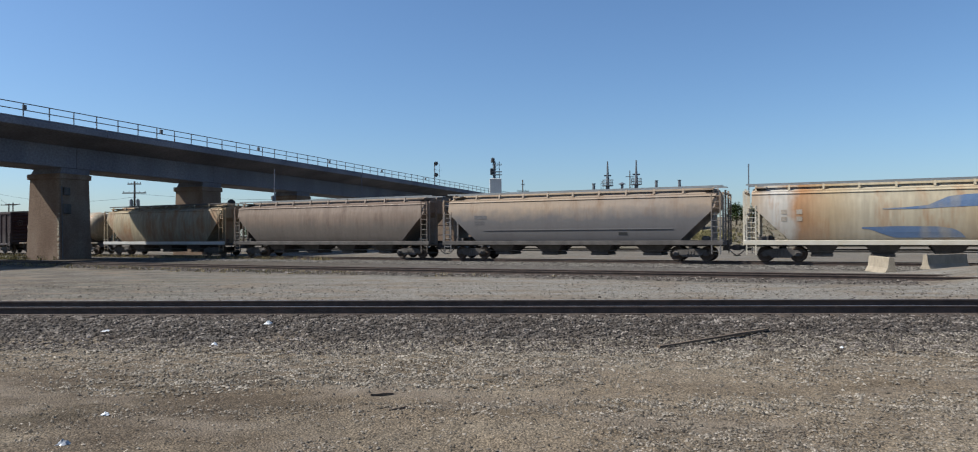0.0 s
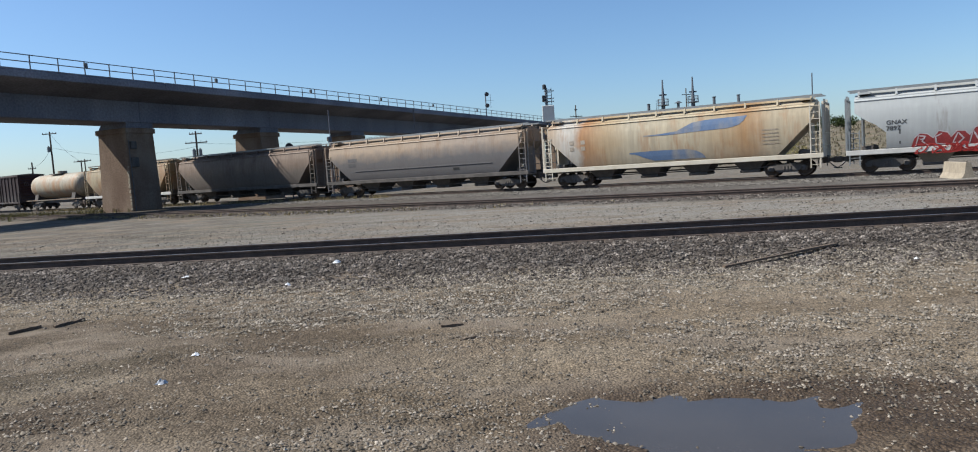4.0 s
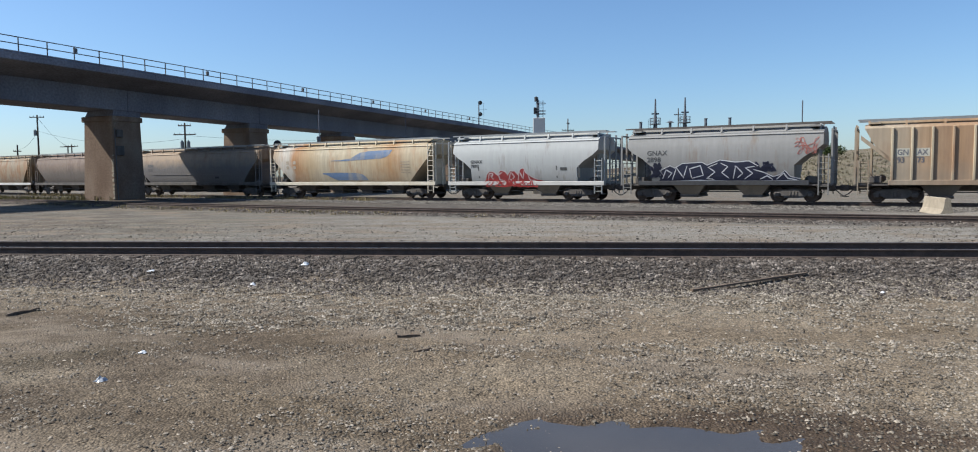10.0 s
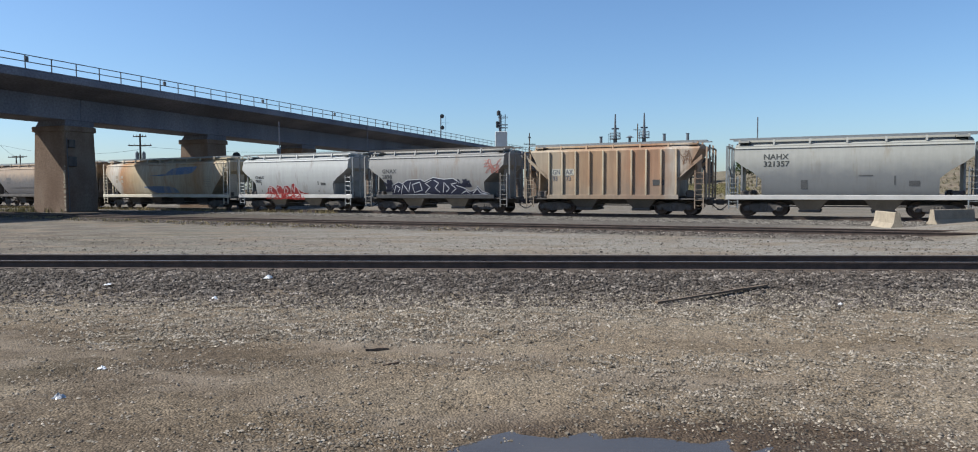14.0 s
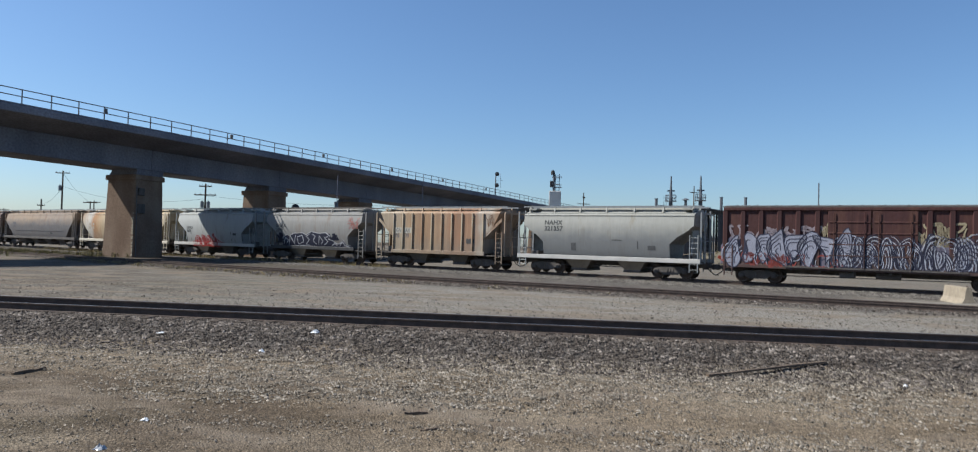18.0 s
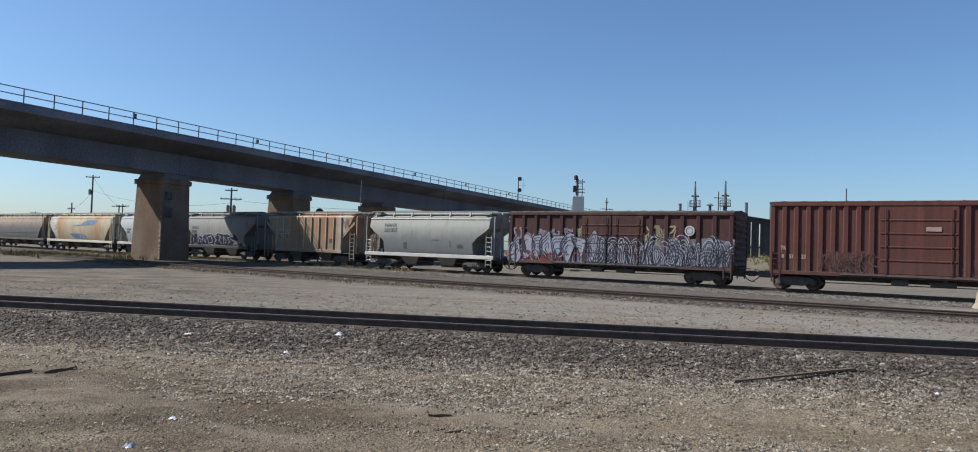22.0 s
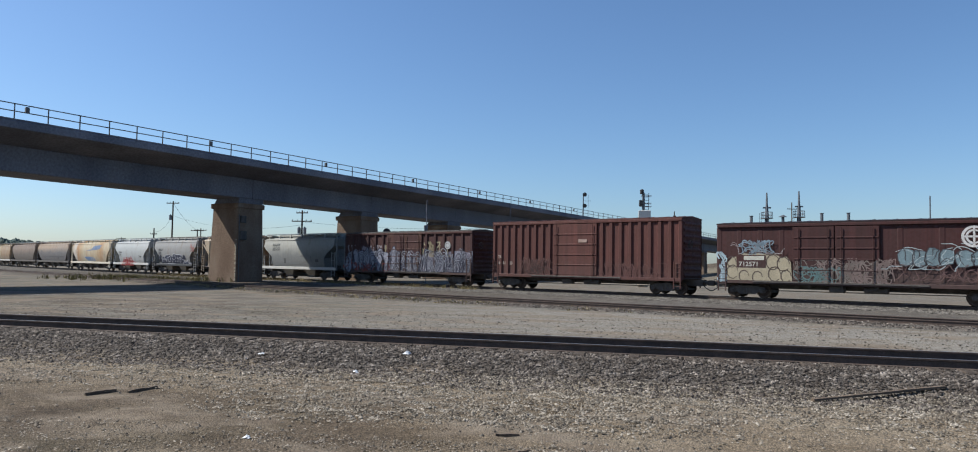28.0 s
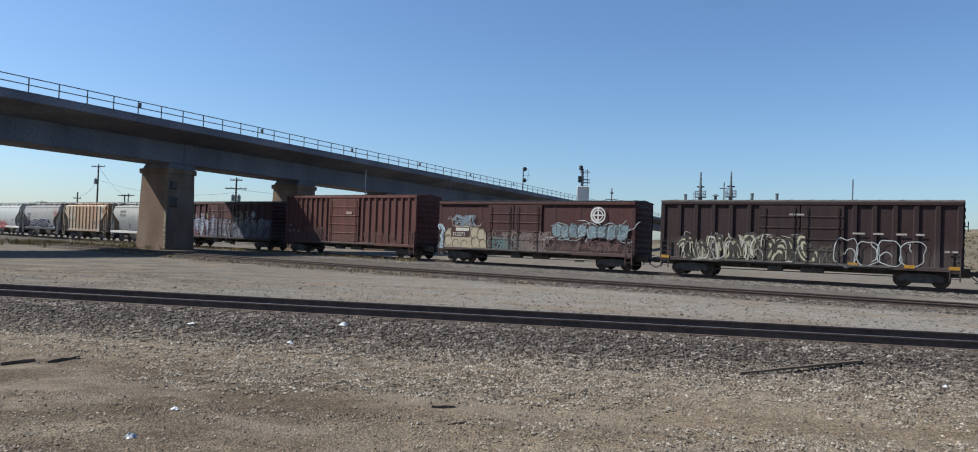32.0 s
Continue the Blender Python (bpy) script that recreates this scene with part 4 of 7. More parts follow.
def hopper(label, length, bays, paint, trim, profile=HOPPER_PROFILE, slope=2.0, sill=None, ribs=0, group="cars of the freight train", top=0.0, hatches=True, slope_top=3.25, slope_low=1.3, sill_half=None):
    """A covered hopper car: curved body, slope ends, bays, roof walks, end cages, trucks."""
    car = thing("hopper_car", label, "rail car", group=group)
    over = length / 2 - 0.45                    # striker
    half = over - 0.55                          # body
    body = part("body", hopper_shell(half, slope, profile, slope_top, slope_low), paint, car, smooth=False)
    me = body.data
    me.polygons.foreach_set("use_smooth", [abs(p.normal.x) < 0.2 for p in me.polygons])
    me.set_sharp_from_angle(angle=radians(28))
    sill_mat = sill or paint
    for y in (-1.6, 1.5):
        e = over - 0.1 if sill_half is None else sill_half
        part("side_sill", Shape().bevel_box(-e, e, y, y + 0.1, 1.0, 1.27, 0.02), sill_mat, car)
    part("centre_sill", Shape().box(-over, over, -0.33, 0.33, 0.72 if bays == 2 else 0.9, 1.1), UNDER, car)
    if profile is HOPPER_PROFILE:
        part("roof_seam", Shape().box(-half + 0.05, half - 0.05, -1.31, -1.25, 4.02, 4.09), paint, car)
    # discharge bays
    span = (2 * half - 2 * slope) * (0.98 if bays > 2 else 0.94)
    w = span / bays
    for b in range(bays):
        c = -span / 2 + (b + 0.5) * w
        s = Shape()
        wt, wb, low_y, low_z = w * 0.34, 0.5, 0.8, 0.48
        if bays == 2:
            c, wt, wb, low_y, low_z = (-1.85, 1.85)[b], 1.12, 0.5, 1.05, 0.42
        s.add([(c - wt, -1.35, 1.2), (c + wt, -1.35, 1.2), (c + wt, 1.35, 1.2), (c - wt, 1.35, 1.2), (c - wb, -low_y, low_z), (c + wb, -low_y, low_z), (c + wb, low_y, low_z), (c - wb, low_y, low_z)],
              [(0, 1, 5, 4), (1, 2, 6, 5), (2, 3, 7, 6), (3, 0, 4, 7), (4, 5, 6, 7), (3, 2, 1, 0)])
        bay = part("discharge_bay", s, BAY_PAINT if ribs or bays == 2 else UNDER, car)
        part("outlet_gate", Shape().bevel_box(c - wb - 0.08, c + wb + 0.08, -low_y - 0.1, low_y + 0.1, low_z - 0.14, low_z + 0.02, 0.03).tube((c - 0.42, -0.95, 0.44), (c - 0.42, -0.6, 0.44), 0.06, 8), UNDER, bay)
    part("brake_pipe", Shape().tube((-over + 2, -0.9, 0.62), (over - 2, -0.9, 0.62), 0.035, 6).tube((-over + 2.5, 0.6, 0.7), (over - 2.5, 0.6, 0.7), 0.05, 6), UNDER, car)
    # ribs of a flat-sided car
    if ribs:
        for i in range(ribs):
            x = -half + slope + 0.04 + (2 * half - 2 * slope - 0.08) * i / (ribs - 1)
            for y in (-1.6, 1.49):
                part("rib", Shape().bevel_box(x - 0.06, x + 0.06, y, y + 0.12, 1.25, 4.06, 0.02), RIB_CREAM, car)
    # roof walks on brackets
    for y in (-0.98, 0.5):
        walk_board = part("roof_walk", Shape().box(-half - 0.35, half + 0.35, y, y + 0.48, 4.52 + top, 4.56 + top).box(-half - 0.35, half + 0.35, y - 0.02, y, 4.49 + top, 4.58 + top), GREY_METAL if trim is not UNDER else UNDER, car)
        n = max(6, int(length / 1.8))
        me = Shape().prism([(y - 0.12, 4.16), (y + 0.02, 4.16), (y + 0.06, 4.52 + top), (y + 0.0, 4.52 + top)], 0, -0.05, 0.05).mesh("walk_bracket", paint)
        for i in range(n):
            part("walk_bracket", me, paint, walk_board, at=pose(-half + 0.2 + (2 * half - 0.4) * i / (n - 1), 0, 0))
    if hatches:
        part("hatch_cover", Shape().prism([(-0.42, 4.3), (0.42, 4.3), (0.36, 4.48), (-0.36, 4.48)], 0, -half + 0.6, half - 0.6), paint, car)
    # end platforms, posts, ladders
    for sgn in (-1, 1):
        xo = sgn * (over - 0.12)
        part("end_platform", Shape().box(min(xo, xo - sgn * 2.0), max(xo, xo - sgn * 2.0), -1.5, 1.5, 0.98, 1.06), UNDER, car)
        cage = trim if trim is not UNDER else paint
        for y in (-1.45, -0.55, 0.55, 1.45):
            part("end_post", Shape().box(xo - 0.05, xo + 0.05, y - 0.045, y + 0.045, 1.0, 4.3 if abs(y) < 1 else 4.05), cage, car)
        part("end_beam", Shape().box(xo - 0.05, xo + 0.05, -1.45, 1.45, 4.05, 4.14), cage, car)
        part("end_sheet", Shape().prism([(-0.8, 1.1), (0.8, 1.1), (0.7, 4.2), (-0.7, 4.2)], 0, xo - sgn * 0.75 - 0.05, xo - sgn * 0.75 + 0.05), cage, car)
        for z in (1.7, 2.4):
            part("hand_rail", Shape().tube((xo, -1.45, z), (xo, 1.45, z), 0.022, 6), cage, car)
        for y in (-1.56, 1.56):
            part("side_ladder", ladder_shape(xo - sgn * 0.4, y, 0.45, (2.35 if sgn < 0 else 2.75) if bays == 2 else (3.3 if sgn < 0 else 4.1), 0.5, 7 if bays == 2 else 10), trim if trim is not UNDER else paint, car)
        part("top_end_sill", Shape().box(xo - sgn * 0.9 - 0.3, xo - sgn * 0.9 + 0.3, -1.2, 1.2, 4.3, 4.4), paint, car)
        s = Shape().bevel_box(xo - sgn * 1.0 - 0.3, xo - sgn * 1.0 + 0.3, -0.9, -0.35, 1.1, 1.5, 0.04).tube((xo - sgn * 1.3, -0.2, 1.35), (xo - sgn * 1.3, 0.7, 1.35), 0.2, 10)
        part("brake_gear", s, UNDER, car)
    part("hand_brake_wheel", ring_shape(-over - 0.05, 0.9, 2.6).tube((-over + 0.1, 0.9, 2.6), (-over - 0.06, 0.9, 2.6), 0.03, 6), UNDER, car)
    add_ends(car, over)
    add_trucks(car, over - 2.1)
    return car


def boxcar(label, length, paint, roof_paint, height, ribs, door_w, door_shift=0.0, plug=False, end_gap=0.3, rib_depth=0.1, group="cars of the freight train"):
    """A boxcar: ribbed steel sides, sliding doors in tracks, corrugated ends, low-pitched roof, trucks."""
    car = thing("boxcar", label, "rail car", group=group)
    over = length / 2 - 0.45
    half = over - end_gap
    z0, z1 = 1.02, height
    body = part("body", Shape().box(-half, half, -1.46, 1.46, z0, z1), paint, car)
    part("roof", Shape().prism([(-1.56, z1 - 0.02), (-1.56, z1 + 0.05), (0, z1 + 0.19), (1.56, z1 + 0.05), (1.56, z1 - 0.02)], 0, -half - 0.05, half + 0.05), roof_paint, car)
    for i in range(14):
        x = -half + 0.5 + (2 * half - 1.0) * i / 13
        part("roof_batten", Shape().prism([(-1.5, z1 + 0.05), (0, z1 + 0.18), (1.5, z1 + 0.05), (1.5, z1 + 0.07), (0, z1 + 0.21), (-1.5, z1 + 0.07)], 0, x - 0.04, x + 0.04), roof_paint, car)
    for y in (-1.58, 1.46):
        part("top_chord", Shape().bevel_box(-half, half, y, y + 0.12, z1 - 0.2, z1 - 0.03, 0.02), paint, car)
        part("side_sill", Shape().bevel_box(-half, half, y, y + 0.12, z0 - 0.12, z0 + 0.1, 0.02), paint, car)
        rib_mesh = Shape().prism([(-0.17, 0), (-0.1, -rib_depth), (0.1, -rib_depth), (0.17, 0)], 2, z0 + 0.1, z1 - 0.2) if y < 0 else Shape().prism([(-0.17, 0), (0.17, 0), (0.1, rib_depth), (-0.1, rib_depth)], 2, z0 + 0.1, z1 - 0.2)
        rib_mesh = rib_mesh.mesh("rib", paint)
        for k in range(-ribs, ribs + 1):
            if k == 0:
                continue
            lim = half - 0.12 - door_w / 2
            base = door_shift + (1 if k > 0 else -1) * door_w / 2
            edge = half - 0.12 if k > 0 else -half + 0.12
            x = base + (edge - base) * (abs(k) - 0.5) / (ribs - 0.5)
            part("rib", rib_mesh, paint, car, at=pose(x, -1.455 if y < 0 else 1.455, 0))
        # doors
        yy = -1.56 if y < 0 else 1.5
        leaves = (-1, 1) if not plug else (0,)
        for lf in leaves:
            a = door_shift - door_w / 2 if lf < 0 else (door_shift if lf > 0 else door_shift - door_w / 2)
            b = door_shift if lf < 0 else (door_shift + door_w / 2 if lf > 0 else door_shift + door_w / 2)
            door = part("door", Shape().bevel_box(a + 0.03, b - 0.03, yy, yy + 0.06, z0 + 0.12, z1 - 0.24, 0.015), paint, car)
            for i in range(1, 5):
                z = z0 + 0.12 + (z1 - z0 - 0.36) * i / 5
                part("door_panel_bead", Shape().prism([(yy, z - 0.05), (yy - 0.03, z - 0.025), (yy - 0.03, z + 0.025), (yy, z + 0.05)] if y < 0 else [(yy + 0.06, z - 0.09), (yy + 0.11, z - 0.04), (yy + 0.11, z + 0.04), (yy + 0.06, z + 0.09)], 0, a + 0.1, b - 0.1), paint, door)
            for x in (a + 0.35, b - 0.35):
                part("locking_bar", Shape().tube((x, yy - 0.07 if y < 0 else yy + 0.13, z0 + 0.05), (x, yy - 0.07 if y < 0 else yy + 0.13, z1 - 0.3), 0.025, 6), paint, door)
        part("door_track", Shape().box(door_shift - door_w, door_shift + door_w, yy - 0.06 if y < 0 else yy, yy if y < 0 else yy + 0.06, z0 - 0.02, z0 + 0.06), UNDER, car)
        for sgn in (-1, 1):
            part("side_ladder", ladder_shape(sgn * (half - 0.32), -1.58 if y < 0 else 1.58, 0.42, 2.2, 0.45, 6), paint, car)
    for sgn in (-1, 1):
        n = 9
        for i in range(n):
            z = z0 + 0.25 + (z1 - z0 - 0.6) * i / (n - 1)
            part("end_corrugation", Shape().prism([(sgn * half, z - 0.13), (sgn * (half + 0.08), z - 0.03), (sgn * (half + 0.08), z + 0.03), (sgn * half, z + 0.13)], 1, -1.3, 1.3), paint, car)
        part("end_walk", Shape().box(min(sgn * half, sgn * (half + 0.35)), max(sgn * half, sgn * (half + 0.35)), -1.2, 1.2, 1.05, 1.1), UNDER, car)
    part("hand_brake_wheel", ring_shape(half + 0.2, -0.7, 3.3).tube((half, -0.7, 3.3), (half + 0.22, -0.7, 3.3), 0.03, 6), UNDER, car)
    under = Shape().box(-over, over, -0.33, 0.33, 0.62, 1.02)
    for x in (-2.6, -0.9, 0.9, 2.6):
        under.box(x - 0.08, x + 0.08, -1.4, 1.4, 0.78, 1.0)
    part("underframe", under, UNDER, car)
    part("brake_gear", Shape().bevel_box(-1.6, -0.8, -1.2, -0.7, 0.52, 0.86, 0.04).tube((0.2, -0.95, 0.7), (1.4, -0.95, 0.7), 0.2, 10).path([(-over + 2.8, -0.8, 0.5), (over - 2.8, -0.8, 0.55)], 0.025), UNDER, car)
    add_ends(car, over)
    add_trucks(car, over - 2.2)
    car["flat"] = 1
    return car


BOX_SIDE = [(1.475, 0.9), (1.475, 5.2)]
RIB_SIDE = [(1.565, 0.9), (1.565, 5.2)]

PAINT_A = weathered("rusty_cream_paint", [(0.0, (0.36, 0.3, 0.2)), (0.3, (0.34, 0.28, 0.18)), (0.7, (0.3, 0.25, 0.18)), (1.0, (0.34, 0.25, 0.14))], rust=(0.22, 0.105, 0.045), rust_amount=0.42, grime_shade_amount=0.35)
PAINT_B = weathered("taupe_paint", [(0.0, (0.181, 0.132, 0.099)), (0.5, (0.205, 0.150, 0.114)), (1.0, (0.187, 0.138, 0.105))], rust=(0.102, 0.066, 0.048), rust_amount=0.25, streak=0.25, grime_shade_amount=0.7, grime_shade_top=2.6)
# blue-grey lower half: grime plus painted shade where the side curves under
PAINT_C = weathered("faded_tan_grey_paint", [(0.0, (0.291, 0.220, 0.158)), (0.4, (0.301, 0.226, 0.158)), (0.75, (0.263, 0.211, 0.167)), (1.0, (0.282, 0.211, 0.148))], rust=(0.197, 0.125, 0.077), rust_amount=0.25, streak=0.1, grime_shade=(0.107, 0.107, 0.113), grime_shade_amount=0.85, grime_shade_top=3.0)
PAINT_D = weathered("cream_paint_rust_stained", [(0.0, (0.430, 0.353, 0.249)), (0.04, (0.378, 0.215, 0.103)), (0.1, (0.404, 0.318, 0.232)), (0.14, (0.482, 0.447, 0.396)), (0.19, (0.456, 0.413, 0.353)), (0.21, (0.361, 0.189, 0.086)), (0.29, (0.404, 0.301, 0.181)), (0.38, (0.430, 0.370, 0.267)), (0.58, (0.430, 0.361, 0.249)), (0.68, (0.404, 0.292, 0.172)), (0.73, (0.361, 0.215, 0.103)), (0.8, (0.430, 0.353, 0.241)), (1.0, (0.413, 0.344, 0.241))], rust=(0.310, 0.172, 0.086), rust_amount=0.2, streak=0.22, grime_shade=(0.215, 0.189, 0.155), grime_shade_amount=0.3)
PAINT_E = weathered("pale_grey_paint", [(0.0, (0.384, 0.393, 0.384)), (0.5, (0.358, 0.366, 0.358)), (1.0, (0.375, 0.375, 0.366))], rust=(0.181, 0.150, 0.120), rust_amount=0.08, streak=0.08, grime_shade=(0.181, 0.169, 0.157), grime_shade_amount=0.3)
PAINT_F = weathered("grey_paint", [(0.0, (0.221, 0.216, 0.205)), (0.5, (0.243, 0.238, 0.228)), (1.0, (0.212, 0.205, 0.193))], rust=(0.177, 0.126, 0.088), rust_amount=0.14, streak=0.1, grime_shade_amount=0.3)
PAINT_G = weathered("orange_stained_cream_paint", [(0.0, (0.349, 0.283, 0.204)), (0.22, (0.349, 0.276, 0.196)), (0.3, (0.341, 0.235, 0.146)), (0.42, (0.319, 0.201, 0.115)), (0.55, (0.341, 0.235, 0.152)), (0.62, (0.288, 0.152, 0.087)), (0.74, (0.311, 0.186, 0.115)), (0.79, (0.379, 0.324, 0.266)), (0.87, (0.379, 0.318, 0.254)), (0.9, (0.319, 0.213, 0.140)), (1.0, (0.334, 0.262, 0.192))], rust=(0.216, 0.137, 0.087), rust_amount=0.3, streak=0.25, grime_shade=(0.176, 0.155, 0.126), grime_shade_amount=0.45, half=6.5)
# bluish dark foot mixes grime with painted shade of the incurving side
PAINT_H = weathered("off_white_paint", [(0.0, (0.274, 0.270, 0.242)), (0.5, (0.294, 0.290, 0.263)), (1.0, (0.266, 0.265, 0.236))], rust=(0.204, 0.169, 0.120), rust_amount=0.1, streak=0.1, grime_shade=(0.144, 0.150, 0.158), grime_shade_amount=0.7, grime_shade_top=2.7)
PAINT_I = weathered("brown_red_paint", [(0.0, (0.063, 0.024, 0.021)), (0.5, (0.055, 0.021, 0.020)), (1.0, (0.059, 0.021, 0.019))], rust=(0.085, 0.039, 0.027), rust_amount=0.3, grime_shade_amount=0.3, rough=0.6)
PAINT_J = weathered("oxide_red_paint", [(0.0, (0.092, 0.032, 0.026)), (0.5, (0.100, 0.035, 0.028)), (1.0, (0.092, 0.029, 0.024))], rust=(0.064, 0.024, 0.017), rust_amount=0.25, grime_shade=(0.073, 0.050, 0.045), grime_shade_amount=0.25, rough=0.6)
PAINT_K = weathered("boxcar_red_paint", [(0.0, (0.057, 0.019, 0.017)), (0.5, (0.051, 0.018, 0.017)), (1.0, (0.064, 0.019, 0.017))], rust=(0.039, 0.017, 0.015), rust_amount=0.3, grime_shade_amount=0.3, rough=0.6)
PAINT_L = weathered("dark_brown_paint", [(0.0, (0.028, 0.013, 0.013)), (0.5, (0.024, 0.012, 0.012)), (1.0, (0.029, 0.012, 0.012))], rust=(0.029, 0.017, 0.013), rust_amount=0.2, grime_shade_amount=0.3, rough=0.6)
PAINT_TANK = weathered("cream_tank_paint", [(0.0, (0.35, 0.308, 0.231)), (1.0, (0.322, 0.28, 0.21))], rust=(0.27, 0.14, 0.06), rust_amount=0.42)
RIB_CREAM = weathered("cream_rib_paint", [(0.0, (0.474, 0.404, 0.293)), (0.5, (0.461, 0.377, 0.258)), (1.0, (0.474, 0.390, 0.278))], rust=(0.278, 0.155, 0.083), rust_amount=0.3, streak=0.3, grime_shade_amount=0.3, half=6.5)
# bay colour darkened to carry the shade beneath the car body
BAY_PAINT = material("shade_dark_bay_paint", [(0.075, 0.064, 0.052), (0.12, 0.104, 0.085)], 0.8, scale=1.2, detail=0.3)
WHITE_SILL = material("white_sill_paint", [(0.378, 0.365, 0.338), (0.468, 0.450, 0.423)], 0.6, scale=1.5, detail=0.2)
CREAM_SILL = material("cream_sill_paint", [(0.432, 0.378, 0.288), (0.522, 0.477, 0.396)], 0.6, scale=1.5, detail=0.2)
DARK_BLUE, WHITE, RED = (0.019, 0.022, 0.045), (0.375, 0.383, 0.39), (0.315, 0.026, 0.022)


def car_a():
    return hopper("tan hopper car streaked with rust", 17.6, 3, PAINT_A, UNDER, sill=WHITE_SILL)


def car_b():
    return hopper("taupe-brown curved-side covered hopper car, grimy below", 20.45, 4, PAINT_B, PAINT_B, sill=UNDER)


def car_c():
    c = hopper("long faded grey covered hopper car with four bays", 20.23, 4, PAINT_C, PAINT_C, slope=2.1, sill=UNDER)
    for i, w in enumerate((0.95, 0.75)):
        part("lettering_bar", wrap(Shape().add([(-7.0, 0, 2.75 - 0.38 * i), (-7.0 + w, 0, 2.75 - 0.38 * i), (-7.0 + w, 0, 3.0 - 0.38 * i), (-7.0, 0, 3.0 - 0.38 * i)], [(0, 1, 2, 3)]), HOPPER_PROFILE), spray((0.12, 0.112, 0.112)), c)
    part("side_ledge", Shape().box(-6.4, 6.6, -1.54, -1.48, 1.98, 2.03), PAINT_C, c)
    part("data_stencil", wrap(Shape().add([(3.2, 0, 1.62), (3.75, 0, 1.62), (3.75, 0, 1.8), (3.2, 0, 1.8)], [(0, 1, 2, 3)]), HOPPER_PROFILE), spray((0.038, 0.038, 0.038)), c)
    return c


def car_d():
    c = hopper("cream hopper car with broad orange rust stains and blue swooshes", 18.6, 4, PAINT_D, CREAM_SILL, sill=CREAM_SILL)
    up = [(-1.6, 3.0), (-0.6, 3.02), (0.5, 3.12), (1.0, 3.35), (1.5, 3.58), (2.4, 3.66), (4.7, 3.72), (4.6, 3.5), (4.2, 3.2), (3.6, 3.06), (1.6, 3.0), (0.2, 2.93), (-1.6, 2.93)]
    lo = [(-2.6, 1.98), (-0.9, 2.02), (0.2, 2.0), (1.1, 1.98), (1.7, 1.85), (2.1, 1.6), (2.2, 1.4), (-1.0, 1.4), (-1.6, 1.6), (-2.2, 1.86), (-2.6, 1.9)]
    for o in (up, lo):
        part("blue_swoosh", wrap(strip_between(o), HOPPER_PROFILE, 0.013), material("faded_blue_paint", [(0.125, 0.175, 0.265), (0.09, 0.14, 0.24), (0.25, 0.235, 0.21)], 0.6, scale=0.9, stretch=(1, 1, 0.3), detail=0.25), c)
    for x, z in ((-6.7, 2.75), (-5.9, 2.75), (-6.7, 2.35), (-5.9, 2.35)):
        part("lettering_bar", wrap(Shape().add([(x, 0, z), (x + 0.3, 0, z), (x + 0.3, 0, z + 0.26), (x, 0, z + 0.26)], [(0, 1, 2, 3)]), HOPPER_PROFILE), spray((0.38, 0.32, 0.25)), c)
    for i in range(5):
        part("data_stencil", wrap(Shape().add([(5.5, 0, 2.75 - 0.2 * i), (6.4, 0, 2.75 - 0.2 * i), (6.4, 0, 2.81 - 0.2 * i), (5.5, 0, 2.81 - 0.2 * i)], [(0, 1, 2, 3)]), HOPPER_PROFILE), spray((0.33, 0.27, 0.2)), c)
    return c


def strip_between(outline, slices=28):
    """A filled shape between its upper and lower edge, in upright slices."""
    xs = sorted({p[0] for p in outline})
    xs = list(np.linspace(xs[0], xs[-1], slices))
    n = len(outline)
    s = Shape()
    v = []
    for x in xs:
        hits = []
        for i in range(n):
            (x0, z0), (x1, z1) = outline[i], outline[(i + 1) % n]
            if min(x0, x1) <= x <= max(x0, x1) and abs(x1 - x0) > 1e-9:
                hits.append(z0 + (z1 - z0) * (x - x0) / (x1 - x0))
        lo, hi = (min(hits), max(hits)) if hits else (outline[0][1], outline[0][1])
        v += [(x, 0, lo + (hi - lo) * k / 4) for k in range(5)]
    return s.add(v, [(5 * i + k, 5 * i + 5 + k, 5 * i + 6 + k, 5 * i + 1 + k) for i in range(len(xs) - 1) for k in range(4)])


def stencil(car, profile, lines, x, z, h, colour=(0.07, 0.07, 0.07), squeeze=1.05, off=0.014):
    for i, t in enumerate(lines):
        part("stencilled_letters", wrap(letters(t, x, z - i * h * 1.35, h, squeeze), profile, off), spray(colour), car)


